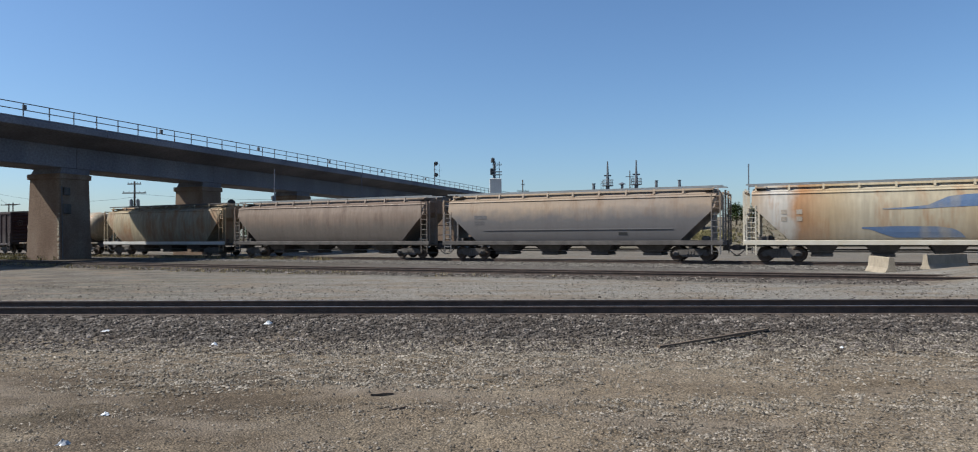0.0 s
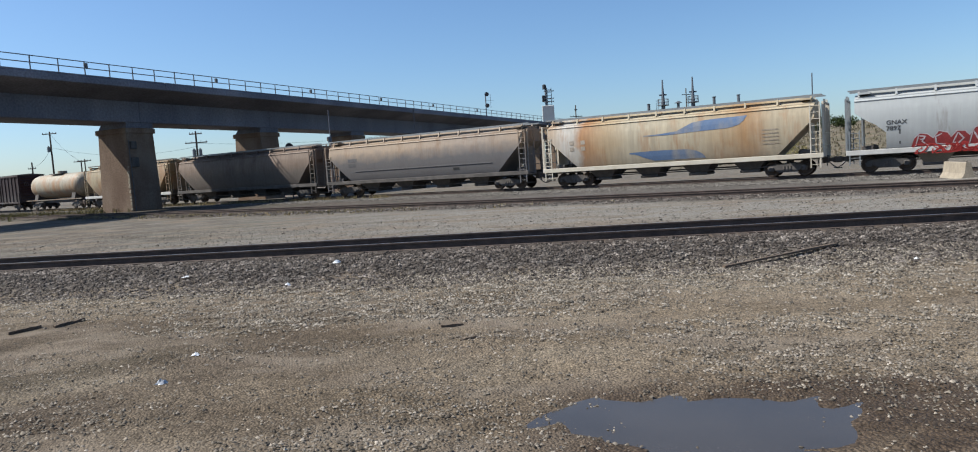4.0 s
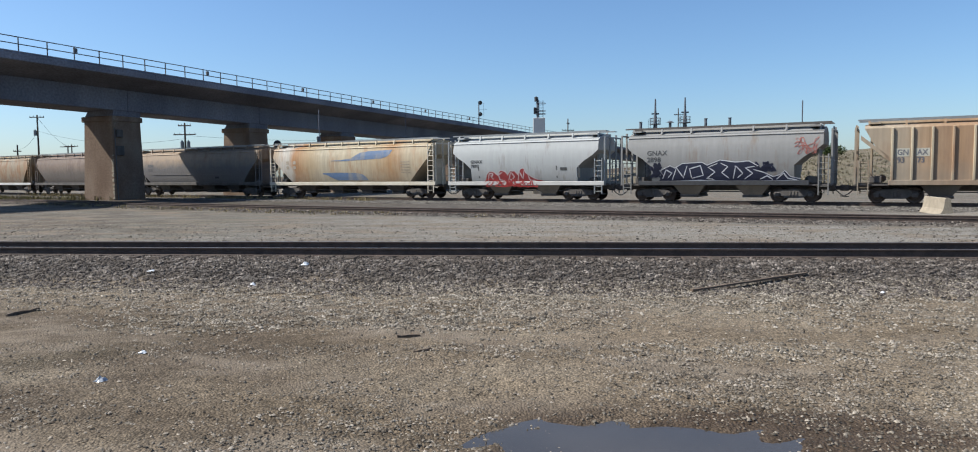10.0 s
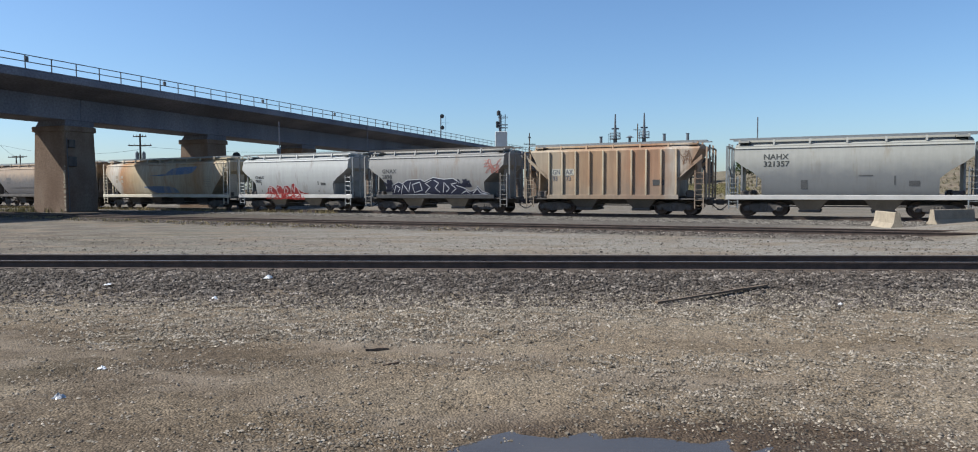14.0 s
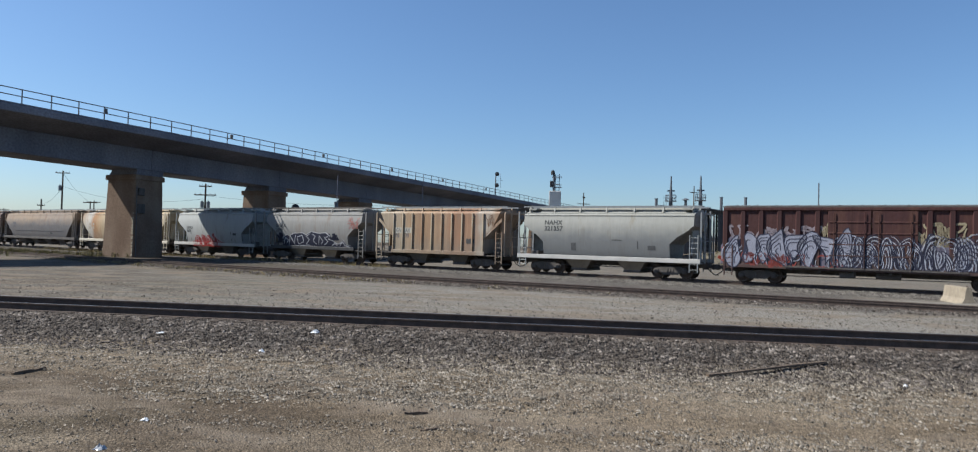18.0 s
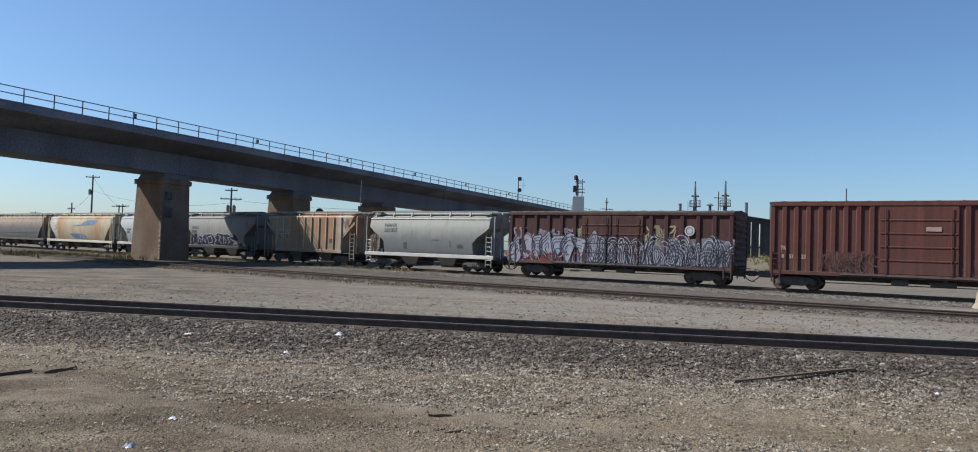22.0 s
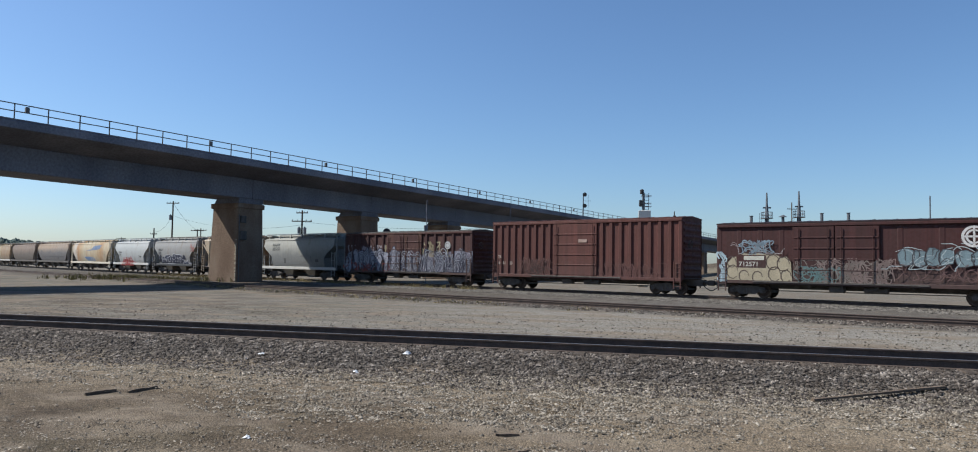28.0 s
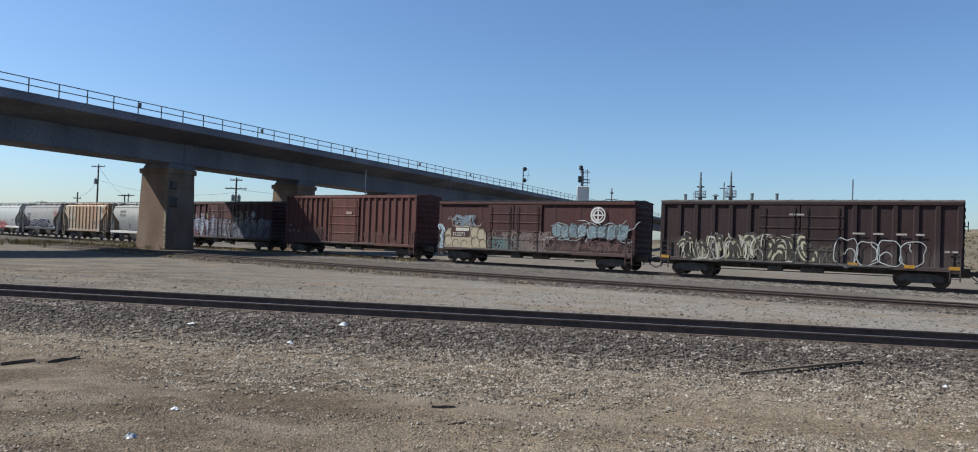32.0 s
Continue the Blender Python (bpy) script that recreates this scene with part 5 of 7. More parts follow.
def car_e():
    c = hopper("pale grey hopper car with a white sill and red graffiti", 13.2, 2, PAINT_E, GREY_METAL, sill=WHITE_SILL, slope=1.5, slope_top=3.2, slope_low=2.3)
    stencil(c, HOPPER_PROFILE, ("GNAX", "7897"), -4.1, 2.55, 0.23)
    red_rim = [(-2.95, 1.29), (-2.8, 1.75), (-2.55, 1.98), (-2.2, 1.92), (-1.95, 1.7), (-1.7, 2.05), (-1.3, 1.95), (-1.15, 1.7), (-0.9, 2.0), (-0.55, 1.98), (-0.35, 1.75), (-0.1, 2.12), (0.15, 2.18), (0.3, 1.85), (0.75, 1.55), (1.2, 1.38), (1.7, 1.29)]
    red_lines = [[(-2.75, 1.32), (-2.6, 1.85), (-2.3, 1.8), (-2.45, 1.55), (-2.15, 1.32)], [(-1.55, 1.9), (-1.85, 1.75), (-1.8, 1.4), (-1.4, 1.32)], [(-1.1, 1.35), (-0.85, 1.9), (-0.6, 1.6), (-0.8, 1.38), (-1.05, 1.4)], [(-0.35, 1.32), (-0.2, 1.98), (0.05, 1.45), (0.2, 2.05)], [(0.45, 1.7), (0.6, 1.35), (1.0, 1.34)], [(-2.55, 1.66), (-2.35, 1.66)]]
    mural(c, HOPPER_PROFILE, red_rim, red_lines, (0.26, 0.035, 0.035), (0.48, 0.4, 0.4), 0.075, "red spray-paint lettering with pale outlines")
    scribble(c, [(1.61, 0.8), (1.61, 2.0)], 6, -2.9, 1.3, 1.02, 1.25, 22, RED, 0.07)
    for x in (-3.5, 2.6, 4.2):
        part("data_stencil", wrap(Shape().add([(x, 0, 1.5), (x + 0.08, 0, 1.5), (x + 0.08, 0, 2.3), (x, 0, 2.3)], [(0, 1, 2, 3)]), HOPPER_PROFILE), spray((0.09, 0.09, 0.09)), c)
    part("data_stencil", wrap(Shape().add([(2.9, 0, 2.0), (3.4, 0, 2.0), (3.4, 0, 2.2), (2.9, 0, 2.2)], [(0, 1, 2, 3)]), HOPPER_PROFILE), spray((0.075, 0.075, 0.075)), c)
    return c


def car_f():
    c = hopper("grey two-bay hopper car with dark blue and white graffiti", 13.29, 2, PAINT_F, UNDER, slope=1.5, sill=BLACK, sill_half=4.95, slope_top=3.2, slope_low=2.3)
    stencil(c, HOPPER_PROFILE, ("GNAX", "2898"), -4.4, 2.84, 0.3)
    navy_rim = [(-3.75, 1.2), (-3.4, 1.6), (-3.6, 1.9), (-2.95, 2.2), (-2.65, 2.05), (-2.2, 2.32), (-1.0, 2.38), (-0.7, 2.2), (0.05, 2.5), (0.95, 2.36), (1.7, 2.42), (2.2, 2.12), (1.95, 1.92), (2.5, 1.75), (3.0, 1.5), (3.4, 1.6), (3.65, 1.85), (3.95, 1.5), (4.5, 1.36), (4.6, 1.2)]
    navy_lines = [[(-3.45, 1.4), (-3.2, 1.95), (-2.85, 1.75), (-3.1, 1.45)], [(-2.85, 1.3), (-2.55, 2.08), (-2.15, 1.45), (-1.9, 2.2)], [(-1.65, 1.42), (-1.75, 2.0), (-1.1, 2.18), (-0.95, 1.6), (-1.65, 1.42)], [(-0.1, 2.3), (-0.65, 2.08), (-0.25, 1.8), (-0.75, 1.4), (-0.3, 1.35)], [(0.1, 2.3), (0.5, 2.1), (0.15, 1.75), (0.55, 1.42)], [(0.8, 1.4), (0.95, 2.15), (1.35, 1.7), (1.05, 1.45)], [(2.0, 2.1), (1.5, 2.02), (1.9, 1.7), (1.45, 1.38)], [(2.3, 1.35), (2.7, 1.55), (3.0, 1.33)], [(3.2, 1.35), (3.6, 1.7), (3.8, 1.4), (4.3, 1.3)], [(-3.7, 1.22), (-1.2, 1.3), (1.0, 1.22), (4.4, 1.28)]]
    mural(c, HOPPER_PROFILE, navy_rim, navy_lines, DARK_BLUE, (0.55, 0.55, 0.57), 0.065, "dark blue spray-paint forms outlined in white")
    scribble(c, HOPPER_PROFILE, 15, -4.2, -3.4, 1.6, 2.2, 9, DARK_BLUE, 0.12)
    scribble(c, HOPPER_PROFILE, 17, 2.0, 3.2, 1.9, 2.2, 8, DARK_BLUE, 0.12)
    scribble(c, HOPPER_PROFILE, 16, 4.3, 5.45, 2.85, 3.6, 9, (0.302, 0.108, 0.086), 0.045, "red scribbled spray paint")
    return c


def car_g():
    c = hopper("ribbed hopper car, cream paint stained orange by rust", 12.97, 2, PAINT_G, PAINT_G, profile=FLAT_PROFILE, ribs=10, slope=1.3, hatches=True, slope_top=3.62, slope_low=2.45, sill_half=4.3)
    for sgn in (-1, 1):
        for y in (-1.5, 1.44):
            s = Shape().prism([(sgn * 5.66, 3.7), (sgn * 5.66, 3.45), (sgn * 4.3, 2.3), (sgn * 4.3, 2.55)][::sgn], 1, y, y + 0.07)
            part("corner_brace", s, PAINT_G, c)
    patch = material("pale_stencil_patch", [(0.35, 0.329, 0.266), (0.406, 0.385, 0.322)], 0.7, scale=2)
    for x, a, b in ((-3.92, "GN", "93"), (-3.0, "AX", "73")):
        part("stencil_patch", wrap(Shape().add([(x - 0.06, 0, 2.52), (x + 0.58, 0, 2.52), (x + 0.58, 0, 2.95), (x - 0.06, 0, 2.95)], [(0, 1, 2, 3)]), FLAT_PROFILE, 0.008), patch, c)
        stencil(c, FLAT_PROFILE, (a, b), x, 2.6, 0.3, (0.12, 0.12, 0.14), 0.85)
    part("data_stencil", wrap(Shape().add([(2.7, 0, 1.85), (3.4, 0, 1.85), (3.4, 0, 2.2), (2.7, 0, 2.2)], [(0, 1, 2, 3)]), FLAT_PROFILE), spray((0.06, 0.06, 0.06)), c)
    scribble(c, FLAT_PROFILE, 21, 4.3, 5.2, 3.2, 3.8, 5, (0.2, 0.11, 0.06), 0.04)
    return c


def car_h():
    c = hopper("off-white two-bay hopper car with black stencilled letters", 13.79, 2, PAINT_H, GREY_METAL, sill=WHITE_SILL, slope=1.5, slope_top=3.2, slope_low=2.3)
    stencil(c, HOPPER_PROFILE, ("NAHX", "321357"), -4.3, 3.3, 0.3, (0.045, 0.048, 0.045), 1.1)
    for x, z, w, h in ((0.6, 2.3, 0.7, 0.06), (3.0, 1.75, 0.5, 0.28), (-2.3, 1.6, 0.35, 0.5), (2.3, 1.8, 0.07, 0.5)):
        part("data_stencil", wrap(Shape().add([(x, 0, z), (x + w, 0, z), (x + w, 0, z + h), (x, 0, z + h)], [(0, 1, 2, 3)]), HOPPER_PROFILE), spray((0.098, 0.098, 0.098)), c)
    return c


def plumes(parent, profile, seed, x0, x1, z0, z1, count, rings, colours, width, label=""):
    """Nested looping arcs of spray paint, like ruffled feathers, in two alternating colours."""
    rng = random.Random(seed)
    shapes = [Shape() for c in colours]
    for i in range(count):
        cx, cz = x0 + (x1 - x0) * (i + rng.random()) / count, z0 + (z1 - z0) * rng.uniform(0.0, 0.55)
        lean, size = rng.uniform(-0.9, 0.9), rng.uniform(0.6, 1.1)
        a0 = rng.uniform(-0.6, 0.5) if i % 3 == 0 else rng.uniform(0, 6.28)
        a1 = a0 + rng.uniform(1.6, 3.8)
        wide, tall, swirl = rng.uniform(0.3, 0.7), rng.uniform(0.7, 1.5), rng.uniform(-0.35, 0.35)
        for k in range(rings):
            r = size * (0.3 + 0.7 * (k + 1) / rings)
            st = []
            for j in range(9):
                a = a0 + (a1 - a0) * j / 8
                x, z = cx + wide * r * math.cos(a + swirl * k) + lean * 0.35 * r * math.sin(a), cz + tall * r * math.sin(a + swirl * k)
                st.append((min(x1, max(x0, x)), min(z1 + 0.12 * math.sin(3 * x), max(z0, z))))
            ribbon(smooth_line(st, sub=2), width * rng.uniform(0.7, 1.2), shapes[k % len(colours)])
    top = None
    for s, c, off in zip(shapes, colours, (0.018, 0.023, 0.028)):
        g = tagged(part("graffiti", wrap(s, profile, off), spray(c), top or parent, label if top is None else ""), kind="stuff")
        top = top or g
    return top


def car_i():
    c = boxcar("brown-red boxcar covered in white and blue graffiti", 17.21, PAINT_I, UNDER, 4.45, 6, 4.4, 0.0)
    navy, pale = (0.03, 0.031, 0.055), (0.36, 0.37, 0.42)
    haze = strip_between([(-8.0, 2.2), (-7.2, 2.9), (-5.6, 2.7), (-4.5, 3.05), (-3.0, 2.7), (-1.0, 2.45), (1.0, 2.6), (3.0, 2.5), (5.0, 2.75), (6.6, 2.9), (7.9, 2.6), (7.9, 1.1), (-8.0, 1.1)])
    tagged(part("graffiti", wrap(haze, BOX_SIDE, 0.012), spray((0.15, 0.135, 0.175)), c, "mauve-grey sprayed ground"), kind="stuff")
    scribble(c, BOX_SIDE, 35, -8.1, -5.6, 1.1, 1.9, 20, (0.34, 0.07, 0.04), 0.22)
    scribble(c, BOX_SIDE, 34, -2.4, 5.5, 2.5, 3.4, 44, (0.3, 0.25, 0.16), 0.14)
    scribble(c, BOX_SIDE, 36, -2.2, 2.0, 3.4, 4.0, 14, (0.26, 0.13, 0.16), 0.07)
    scribble(c, BOX_SIDE, 37, -7.6, -2.4, 2.6, 3.2, 24, (0.26, 0.22, 0.24), 0.13)
    fill, edge = Shape(), Shape()
    rng = random.Random(31)
    for i in range(8):
        x, z, w, h, lean = -7.2 + 0.82 * i, rng.uniform(1.9, 2.15), rng.uniform(0.38, 0.5), rng.uniform(0.75, 1.15), rng.uniform(-0.25, 0.25)
        curl, turn = rng.uniform(-0.28, 0.28), rng.uniform(0, 6.28)
        form = lambda k: [(x + k * w * math.cos(q * 0.35) + lean * k * math.sin(q * 0.35) + curl * k * math.sin(q * 0.7 + turn), z - 0.25 * (1 - k) + k * h * math.sin(q * 0.35) * (1 + 0.15 * math.sin(q * 1.05 + turn))) for q in range(19)]
        polygon(form(1.0), fill)
        ribbon(form(1.0), 0.07, edge)
        for k in (0.8, 0.62, 0.4, 0.22):
            first = rng.randint(0, 8)
            ribbon(form(k)[first:first + rng.randint(7, 11)], 0.06, edge)
    letter = tagged(part("graffiti", wrap(fill, RIB_SIDE, 0.016), spray((0.27, 0.275, 0.33)), c, "white and blue looping spray-paint letters"), kind="stuff")
    tagged(part("graffiti_outline", wrap(edge, RIB_SIDE, 0.022), spray(navy), letter), kind="stuff")
    scribble(c, RIB_SIDE, 38, -8.0, -1.4, 1.12, 1.6, 20, (0.24, 0.05, 0.04), 0.12)
    plumes(c, RIB_SIDE, 32, -1.6, 7.9, 1.12, 2.9, 64, 6, (pale, navy), 0.05)
    plumes(c, RIB_SIDE, 33, -7.9, 7.9, 1.12, 2.9, 22, 3, ((0.34, 0.36, 0.43), (0.03, 0.034, 0.06)), 0.05)
    part("round_emblem", wrap(polygon([(5.2 + 0.32 * math.cos(a * math.pi / 8), 3.3 + 0.32 * math.sin(a * math.pi / 8)) for a in range(16)]), RIB_SIDE), spray(WHITE), c, "round white emblem")
    part("round_emblem", wrap(ribbon([(5.2 + 0.2 * math.cos(a * math.pi / 8), 3.3 + 0.2 * math.sin(a * math.pi / 8)) for a in range(17)], 0.05), RIB_SIDE, 0.018), spray((0.09, 0.05, 0.045)), c)
    return c


def car_j():
    c = boxcar("tall oxide-red boxcar with upright ribs and a plug door", 18.18, PAINT_J, PAINT_J, 5.0, 9, 3.7, -0.35, plug=True, end_gap=0.88)
    scribble(c, RIB_SIDE, 41, 1.7, 7.0, 1.15, 1.9, 24, (0.12, 0.055, 0.048), 0.045)
    scribble(c, RIB_SIDE, 43, -5.2, -2.3, 1.15, 2.2, 22, (0.125, 0.062, 0.053), 0.05)
    scribble(c, RIB_SIDE, 44, -5.2, -2.3, 1.15, 2.1, 10, (0.05, 0.03, 0.028), 0.05)
    stencil(c, RIB_SIDE, ("TR",), -7.19, 2.3, 0.22, (0.36, 0.3, 0.26), 0.8)
    for x, n in ((-6.72, "51"), (-6.08, "23")):
        stencil(c, RIB_SIDE, (n,), x, 1.83, 0.22, (0.36, 0.3, 0.26), 0.85)
    part("lettering_bar", wrap(Shape().add([(-7.25, 0, 1.83), (-6.98, 0, 1.83), (-6.98, 0, 2.03), (-7.25, 0, 2.03)], [(0, 1, 2, 3)]), RIB_SIDE), spray((0.26, 0.2, 0.17)), c)
    part("data_stencil", wrap(Shape().add([(0.0, 0, 3.45), (0.7, 0, 3.45), (0.7, 0, 3.68), (0.0, 0, 3.68)], [(0, 1, 2, 3)]), RIB_SIDE, 0.03), spray((0.315, 0.225, 0.188)), c)
    return c


def car_k():
    c = boxcar("red boxcar with a round white emblem and pale blue graffiti", 17.83, PAINT_K, PAINT_L, 4.5, 4, 4.6, -1.2, end_gap=0.5, rib_depth=0.02)
    cream, drip = (0.36, 0.31, 0.215), (0.08, 0.055, 0.045)
    puffs = [(-7.4, 1.05), (-7.35, 2.1), (-7.0, 2.5), (-6.6, 2.55), (-6.3, 2.75), (-5.8, 2.68), (-5.4, 2.78), (-4.9, 2.65), (-4.5, 2.7), (-4.1, 2.5), (-3.8, 2.55), (-3.55, 2.2), (-3.5, 1.05)]
    rims = []
    for x, z, r in ((-7.0, 1.6, 0.35), (-7.05, 2.2, 0.28), (-4.6, 2.2, 0.38), (-4.0, 2.1, 0.36), (-4.5, 1.5, 0.36), (-3.85, 1.4, 0.3), (-6.3, 1.35, 0.3), (-5.5, 1.3, 0.3)):
        rims.append([(x + r * math.cos(k * 0.7), z + r * 1.2 * math.sin(k * 0.7)) for k in range(9)])
    mural(c, RIB_SIDE, puffs, rims, cream, drip, 0.06, "cream puffed spray-paint forms round a stencilled number")
    scribble(c, RIB_SIDE, 50, -7.9, -7.45, 1.15, 2.6, 14, (0.4, 0.5, 0.55), 0.13, "pale blue spray paint", tall=True)
    scribble(c, RIB_SIDE, 51, -3.5, 1.6, 1.15, 2.2, 40, (0.2, 0.17, 0.15), 0.045)
    scribble(c, RIB_SIDE, 55, -3.4, -0.6, 1.15, 1.8, 16, (0.12, 0.2, 0.2), 0.06)
    scribble(c, RIB_SIDE, 52, -6.5, -4.6, 2.75, 3.35, 14, (0.2, 0.27, 0.32), 0.07)
    scribble(c, RIB_SIDE, 56, -7.2, -3.8, 2.8, 3.2, 10, (0.34, 0.3, 0.3), 0.03)
    for x0, x1, z0, z1, seed in ((2.0, 4.5, 2.0, 3.05, 53), (4.6, 7.5, 1.95, 3.1, 57)):
        graffiti(c, RIB_SIDE, seed, x0, x1, z0, z1, 4, (0.15, 0.205, 0.225), (0.05, 0.045, 0.05), (0.33, 0.38, 0.39), 0.05, "pale blue spray-paint letters", angular=True)
    scribble(c, RIB_SIDE, 58, 1.6, 7.7, 1.4, 2.0, 26, (0.13, 0.075, 0.07), 0.04)
    scribble(c, RIB_SIDE, 54, -2.0, 2.0, 1.2, 2.3, 30, (0.216, 0.158, 0.144), 0.07)
    s, t = Shape(), Shape()
    cx, cz = 5.4, 3.62
    circle = lambda r: [(cx + r * math.cos(a * math.pi / 12), cz + r * math.sin(a * math.pi / 12)) for a in range(25)]
    ribbon(circle(0.5), 0.13, s)
    ribbon([(cx - 0.45, cz), (cx + 0.45, cz)], 0.16, s)
    ribbon([(cx, cz - 0.45), (cx, cz + 0.45)], 0.16, s)
    ribbon(circle(0.33), 0.1, s)
    part("round_emblem", wrap(s, RIB_SIDE, 0.022), spray((0.51, 0.495, 0.48)), c, "white ring and cross emblem")
    for x, z, w in ((-6.3, 2.32, 1.2),):
        part("lettering_bar", wrap(Shape().add([(x, 0, z), (x + w, 0, z), (x + w, 0, z + 0.24), (x, 0, z + 0.24)], [(0, 1, 2, 3)]), RIB_SIDE, 0.025), spray((0.45, 0.435, 0.375)), c)
    part("stencil_ground", wrap(Shape().add([(-6.75, 0, 1.86), (-5.0, 0, 1.86), (-5.0, 0, 2.62), (-6.75, 0, 2.62)], [(0, 1, 2, 3)]), RIB_SIDE, 0.022), PAINT_K, c)
    stencil(c, RIB_SIDE, ("712571",), -6.6, 1.95, 0.27, (0.42, 0.4, 0.36), 1.05, 0.03)
    return c


def car_l():
    c = boxcar("dark brown boxcar with cream and grey graffiti along its foot", 17.6, PAINT_L, UNDER, 4.55, 6, 4.6, 0.2, end_gap=0.35)
    plumes(c, RIB_SIDE, 61, -6.9, 1.2, 1.1, 2.75, 15, 4, ((0.4, 0.375, 0.26), (0.05, 0.042, 0.036)), 0.17, "cream and olive spray-paint letters")
    plumes(c, RIB_SIDE, 65, -6.6, 0.6, 1.1, 2.5, 12, 3, ((0.27, 0.25, 0.17), (0.46, 0.44, 0.38)), 0.08)
    scribble(c, RIB_SIDE, 62, -6.8, 2.4, 1.1, 2.0, 30, (0.12, 0.11, 0.08), 0.05)
    scribble(c, RIB_SIDE, 63, -6.8, 0.5, 1.1, 2.5, 20, (0.432, 0.418, 0.396), 0.05)
    rng = random.Random(64)
    for i in range(4):
        out, inner = glyph(rng, 2.6 + i * 1.05, 1.75, 1.15, 1.3 if i else 1.5)
        s = ribbon(smooth_line(out, True), 0.055)
        for st in inner[:1]:
            ribbon(smooth_line(st), 0.055, s)
        part("graffiti_outline", wrap(s, RIB_SIDE, 0.03), spray((0.375, 0.39, 0.39)), c)
    for x, z, w in ((5.0, 2.75, 0.5), (5.9, 2.75, 0.4), (3.9, 2.75, 0.5), (2.9, 2.75, 0.6), (-0.4, 3.75, 0.8), (7.2, 1.9, 0.6)):
        part("data_stencil", wrap(Shape().add([(x, 0, z), (x + w, 0, z), (x + w, 0, z + 0.1), (x, 0, z + 0.1)], [(0, 1, 2, 3)]), RIB_SIDE), spray((0.3, 0.27, 0.247)), c)
    for x in (-7.9, 2.7, 5.4, 7.4):
        part("yellow_mark", wrap(Shape().add([(x, 0, 1.02), (x + 0.5, 0, 1.02), (x + 0.5, 0, 1.2), (x, 0, 1.2)], [(0, 1, 2, 3)]), [(1.6, 0.5), (1.6, 2)]), spray((0.338, 0.18, 0.022)), c)
    return c


def tank_car():
    c = thing("tank_car", "cream tank car stained with rust", "rail car", group="cars of the freight train")
    n = 20
    s = Shape()
    v, f = [], []
    prof = [(-6.2, 0.0), (-6.15, 0.6), (-5.9, 1.1), (-5.4, 1.38), (-5.0, 1.42), (5.0, 1.42), (5.4, 1.38), (5.9, 1.1), (6.15, 0.6), (6.2, 0.0)]
    for x, r in prof:
        v += [(x, r * math.cos(2 * math.pi * i / n), 2.75 + r * math.sin(2 * math.pi * i / n)) for i in range(n)]
    for k in range(len(prof) - 1):
        f += [(k * n + i, k * n + (i + 1) % n, (k + 1) * n + (i + 1) % n, (k + 1) * n + i) for i in range(n)]
    part("tank", s.add(v, f), PAINT_TANK, c, smooth=True)
    part("dome", Shape().tube((0, 0, 4.1), (0, 0, 4.5), 0.5, 14), PAINT_TANK, c)
    part("walkway", Shape().box(-1.5, 1.5, -0.9, 0.9, 4.15, 4.2), UNDER, c)
    part("centre_sill", Shape().box(-6.9, 6.9, -0.33, 0.33, 0.75, 1.15), UNDER, c)
    for y in (-1.42, 1.34):
        part("side_walk", Shape().box(-6.9, 6.9, y, y + 0.08, 1.1, 1.2), PAINT_TANK, c)
    for x in (-4.6, 4.6):
        part("saddle", Shape().prism([(-1.3, 1.0), (1.3, 1.0), (1.1, 1.9), (-1.1, 1.9)], 0, x - 0.4, x + 0.4), UNDER, c)
    add_ends(c, 7.1)
    add_trucks(c, 4.9)
    return c


